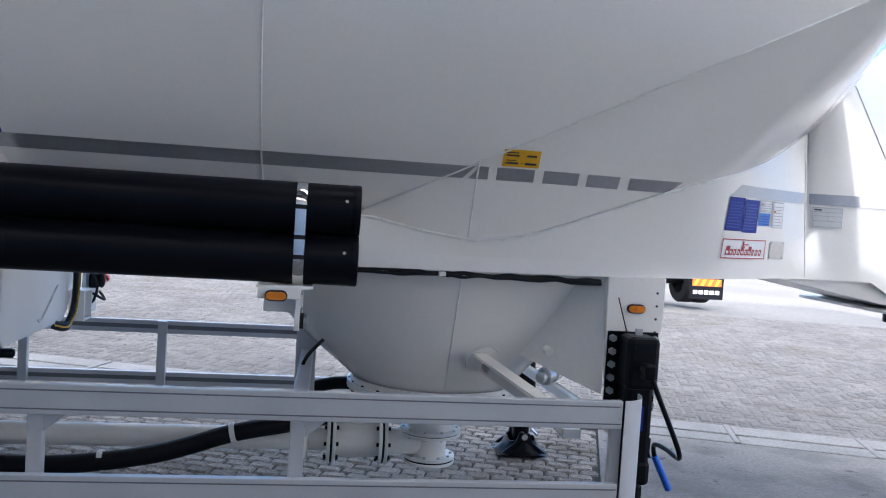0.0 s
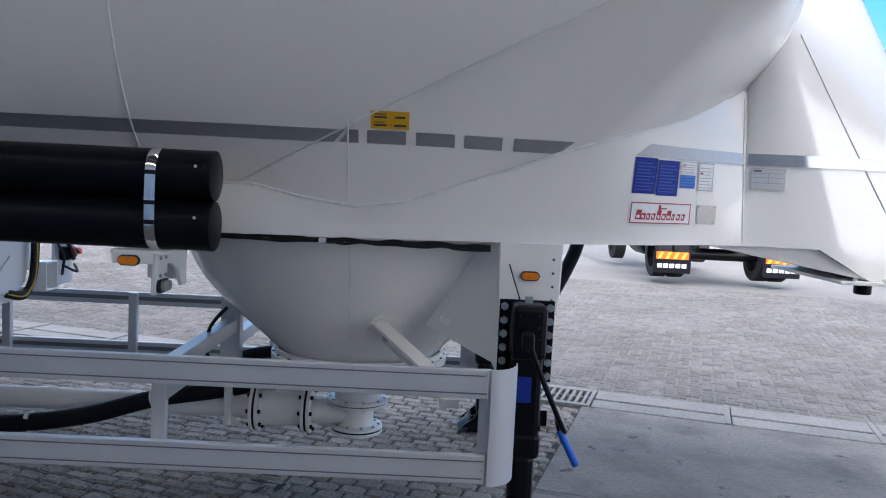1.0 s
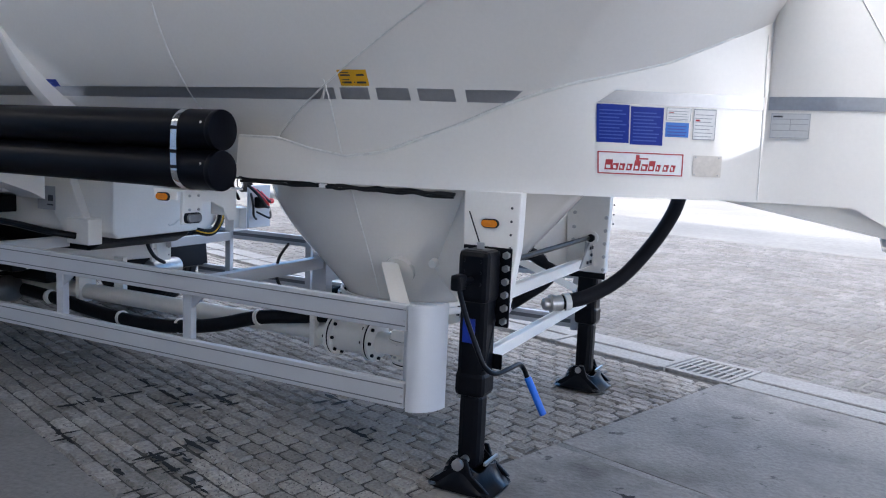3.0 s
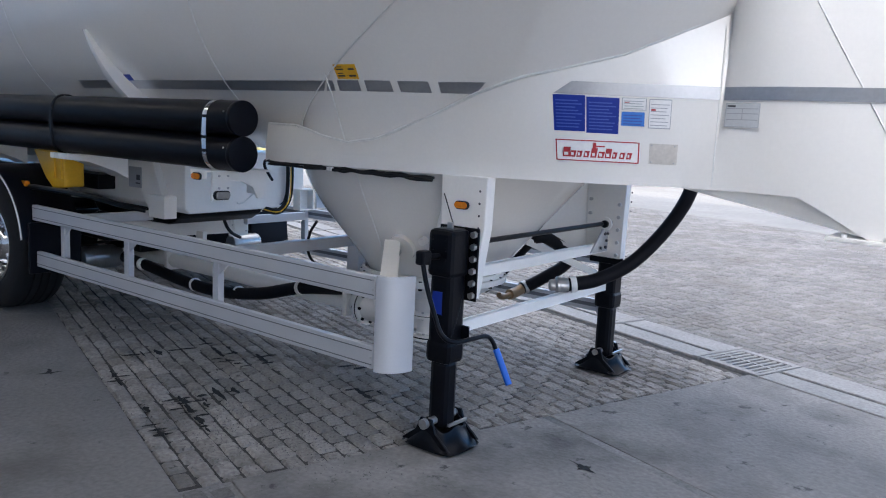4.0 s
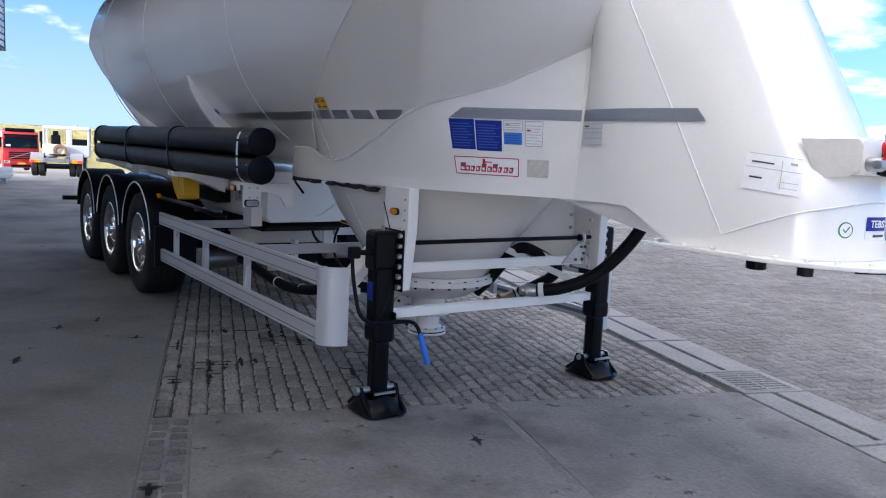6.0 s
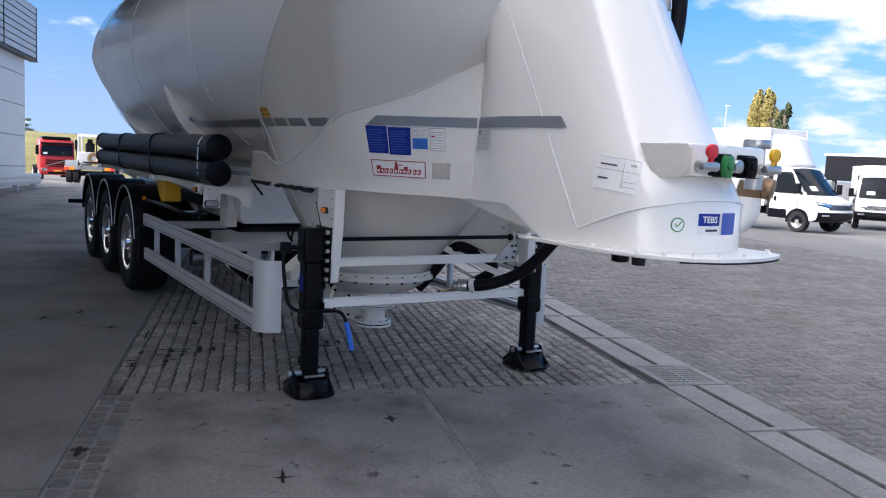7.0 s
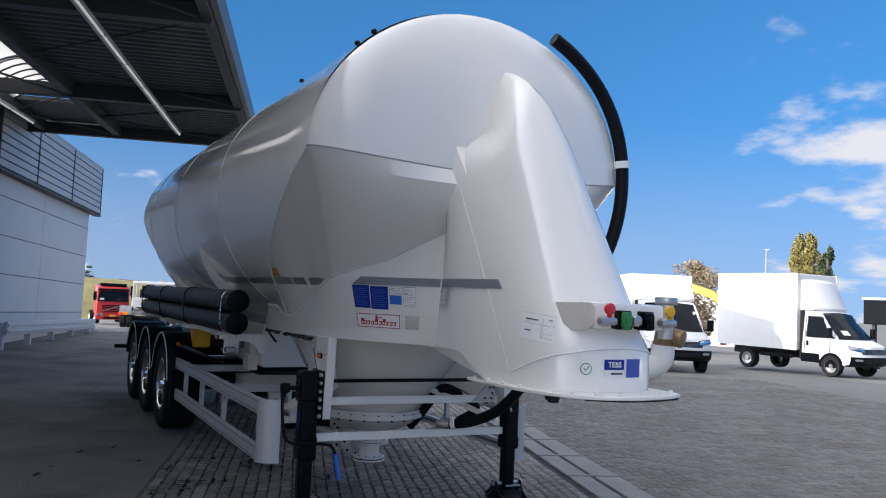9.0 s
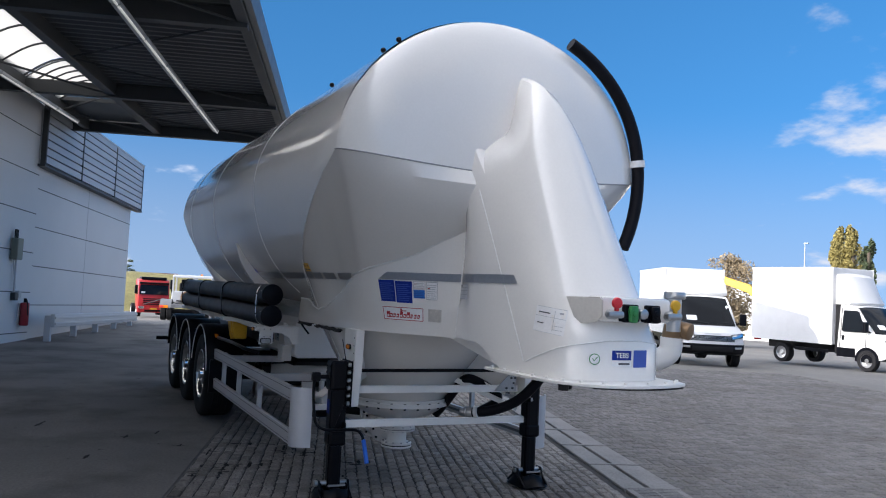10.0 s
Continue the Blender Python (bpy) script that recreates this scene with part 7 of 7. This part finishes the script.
def rear_truck(m):
    """A tractor seen from behind: flaps, wheels, striped boards, frame. Its rear looks along -y."""
    t = thing("truck", "dark tractor unit seen from behind with striped boards", "truck", m)
    for s in (-1, 1):
        f = part("mud_flap", box(s * 1.08 - 0.37, s * 1.08 + 0.37, -0.02, 0.0, 0.135, 0.575, 0.004), BLACK_TUBE, t, "black mud flap with white lettering")
        for k in range(5):
            part("print", box(s * 1.08 - 0.29 + 0.12 * k, s * 1.08 - 0.20 + 0.12 * k, -0.026, -0.0205, 0.24, 0.32), PAPER, f)
        b = part("striped_board", box(s * 1.08 - 0.32, s * 1.08 + 0.32, -0.03, -0.005, 0.41, 0.555, 0.004), ORANGE, t, "red and yellow striped board")
        for k in range(4):
            x = s * 1.08 - 0.30 + 0.155 * k
            part("stripe", prism([(x, 0.415), (x + 0.065, 0.415), (x + 0.125, 0.55), (x + 0.06, 0.55)], "y", -0.034, -0.0305), CHOCK, b)
        for d in (0, 0.33):
            rows = []
            x0 = s * (1.02 - 0.3 + d)
            for q, xx in ((0.3, x0), (0.48, x0), (0.5, x0 + s * 0.03), (0.5, x0 + s * 0.26), (0.48, x0 + s * 0.29), (0.3, x0 + s * 0.29)):
                rows.append([Vector((xx, 0.6 + q * math.cos(2 * math.pi * k / 28), 0.5 + q * math.sin(2 * math.pi * k / 28))) for k in range(28)])
            part("wheel", loft(rows, closed=True), TYRE, t, smooth=True)
        part("mudguard", box(s * 1.02 - 0.33, s * 1.02 + 0.33, 0.0, 1.2, 1.02, 1.06, 0.01), BLACK_TUBE, t)
    part("frame", box(-0.42, 0.42, 0.05, 5.0, 0.7, 0.95, 0.02), BLACK_PAINT, t)
    part("axle", cyl((-0.9, 0.6, 0.5), (0.9, 0.6, 0.5), 0.12, n=16), BLACK_PAINT, t, smooth=True)
    part("fuel_tank", cyl((-0.9, 2.0, 0.62), (-0.9, 3.2, 0.62), 0.32, n=24, bevel=0.03), BLACK_PAINT, t, smooth=True)
    part("cab", box(-1.22, 1.22, 4.2, 6.0, 0.8, 3.2, 0.1), VAN_WHITE, t, "white cab", smooth=True)
    for s in (-1, 1):
        rows = []
        for q, xx in ((0.3, s * 0.9), (0.5, s * 0.92), (0.5, s * 1.18), (0.3, s * 1.2)):
            rows.append([Vector((xx, 5.0 + q * math.cos(2 * math.pi * k / 24), 0.5 + q * math.sin(2 * math.pi * k / 24))) for k in range(24)])
        part("wheel", loft(rows, closed=True), TYRE, t, smooth=True)
    return t


rear_truck(pose(6.73, 11.4, ground_z(6.73, 11.4) + 0.06, 0, 0, 0))


# ---- trees, bank, far things ----
def leaf_cloud(bm, rng, centre, radius, n, size):
    c = Vector(centre)
    for _ in range(n):
        while True:
            p = Vector((rng.uniform(-1, 1), rng.uniform(-1, 1), rng.uniform(-1, 1)))
            if p.length < 1:
                break
        q = c + Vector((p.x * radius[0], p.y * radius[1], p.z * radius[2]))
        a = Vector((rng.gauss(0, 1), rng.gauss(0, 1), rng.gauss(0, 1))).normalized() * size * rng.uniform(0.6, 1.3)
        b = a.cross(Vector((rng.gauss(0, 1), rng.gauss(0, 1), rng.gauss(0, 1)))).normalized() * size * rng.uniform(0.4, 0.9)
        bm.faces.new([bm.verts.new(q + d) for d in (a, b, -a, -b)])


def tree(x, y, height, width, mat, seed, label, clumps=26, leaves=90, size=0.22, bare=0.3, base=None):
    rng = random.Random(seed)
    z0 = (ground_z(x, y) - 0.05) if base is None else base
    t = thing("tree", label, "tree", pose(x, y, max(z0, -3.0)))
    part("trunk", pipe([(0, 0, 0), (0.1, 0.05, height * 0.3), (0, 0.1, height * 0.6), (0.05, 0, height * 0.92)], height * 0.016, 8, steps=3), BARK, t, smooth=True)
    limbs, crown = bmesh.new(), bmesh.new()
    for k in range(clumps):
        h = bare + (1 - bare) * (k + 0.5) / clumps
        spread = width * (math.sin(math.pi * min(1, (h - bare) / (1 - bare) * 0.78 + 0.12)) ** 0.5)
        a = rng.uniform(0, 2 * math.pi)
        r = spread * rng.uniform(0.2, 0.85)
        c = (r * math.cos(a), r * math.sin(a), height * h)
        pipe([(0, 0, height * (h - 0.12)), (0.4 * c[0], 0.4 * c[1], height * (h - 0.06)), c], height * 0.004, 5, bm=limbs, steps=2)
        leaf_cloud(crown, rng, c, (spread * 0.45, spread * 0.45, height * 0.07), leaves, size)
    part("limbs", limbs, BARK, t)
    part("crown", crown, mat, t)
    return t


tree(-48.2, 67.7, 11.5, 1.05, LEAF_A, 1, "tall slim poplar with yellow-green leaves", 70, 260, 0.12, 0.04)
tree(-47.2, 68.5, 11.6, 1.05, LEAF_A, 2, "tall slim poplar with yellow-green leaves", 70, 260, 0.12, 0.04)
tree(-46.1, 69.4, 10.3, 0.85, LEAF_B, 3, "dark green slim conifer", 30, 110, 0.18, 0.05)
tree(-35.0, 39.6, 6.2, 2.3, LEAF_C, 4, "round tree with thin brown autumn leaves", 60, 130, 0.09, 0.2)
for k, (x, y, h) in enumerate([(-62, 50, 4.6), (-57, 62, 4.2), (-20, 70, 5.0), (-10, 74, 4.6), (-66, 45, 4.2), (-14, 66, 4.4)]):
    tree(x, y, h, 2.4, LEAF_C if k % 2 else LEAF_B, 20 + k, "bare brown autumn tree behind the yard", 18, 60, 0.2, 0.12)
for k in range(2):
    tree(-92 - 3 * (k % 2), 2.2 + 1.8 * k, 1.9 + 0.4 * k, 1.3, LEAF_B, 40 + k, "low bush on the bank", 14, 60, 0.1, 0.1, base=1.2)


def bank_mesh():
    rng = random.Random(3)
    rows = []
    for i in range(30):
        y = -30 + 5.0 * i
        top = 1.75 + 0.3 * rng.random()
        rows.append([Vector((-78, y, -3.2)), Vector((-82, y, top - 2.2)), Vector((-87, y, top)), Vector((-94, y, top + 0.2)), Vector((-110, y, -3.2))])
    return loft(rows)


tagged(part("grass_bank", bank_mesh(), GRASS, smooth=True), "yellow-green grass bank behind the yard", "bank", kind="structure")
rng = random.Random(11)
bm = bmesh.new()
for _ in range(14000):
    y, t = rng.uniform(-8, 60), rng.random()
    x, z = -82 - 5.2 * t, -0.5 + 2.2 * t
    a = rng.uniform(0, math.pi)
    d = Vector((math.cos(a), math.sin(a), 0)) * 0.3
    bm.faces.new([bm.verts.new(p) for p in (Vector((x, y, z)) - d, Vector((x, y, z)) + d, Vector((x, y, z + rng.uniform(0.08, 0.3))))])
tagged(part("bank_scrub", bm, LEAF_A), "rough yellow-green grass on the bank", "grass", kind="stuff")


def lamp_post(x, y, h):
    p = thing("street_lamp", "slim grey lamp post behind the yard", "lamp", on_ground(x, y, 0), "lamp posts")
    part("pole", cyl((0, 0, 0), (0, 0, h), 0.06, 0.035, n=10), LOUVRE, p, smooth=True)
    part("head", box(-0.1, 0.4, -0.08, 0.08, h - 0.04, h + 0.05, 0.02), LOUVRE, p)


lamp_post(-44.0, 58.0, 9.3)
lamp_post(-41.6, 46.9, 6.4)
shed = tagged(part("low_hall", box(-78, -56, 72, 84, -3, 4.2, 0.05), CLADDING), "low pale hall far behind the yard", "building", kind="structure")
part("roof_strip", box(-78.2, -55.8, 71.8, 72.0, 3.9, 4.3), LOUVRE, shed)
shed = tagged(new("dark_shelter"), "dark flat-roofed shelter on posts behind the vans", "shelter")
part("roof", box(-17.6, -4.0, 33.5, 37.0, 1.45, 2.72, 0.04), BLACK_PAINT, shed)
part("roof_edge", box(-17.65, -3.95, 33.44, 33.49, 2.62, 2.74), LOUVRE, shed)
for x in (-17.2, -13.0, -8.6, -4.4):
    part("post", box(x - 0.08, x + 0.08, 33.7, 33.86, -1.0, 1.45), DARK_STEEL, shed)
dig = thing("excavator", "yellow excavator behind the vans", "excavator", on_ground(-31.5, 37.0, 25))
part("boom", prism([(-3.0, 2.2), (-1.0, 4.2), (0.8, 3.6), (2.6, 2.2), (2.7, 2.6), (0.9, 4.1), (-1.1, 4.7), (-3.2, 2.6)], "y", -0.25, 0.25, bevel=0.03), EXC_YELLOW, dig)
part("house", box(-5.2, -2.4, -1.3, 1.3, 1.0, 2.6, 0.1), EXC_YELLOW, dig)
part("undercarriage", box(-5.4, -2.0, -1.4, 1.4, 0.0, 0.95, 0.1), BLACK_PAINT, dig)
brown = tagged(part("brown_hall", box(-135, -125, -10, 14, -3, 2.3, 0.05), BRICK_RED), "low brown hall behind the bank", "building", kind="structure")
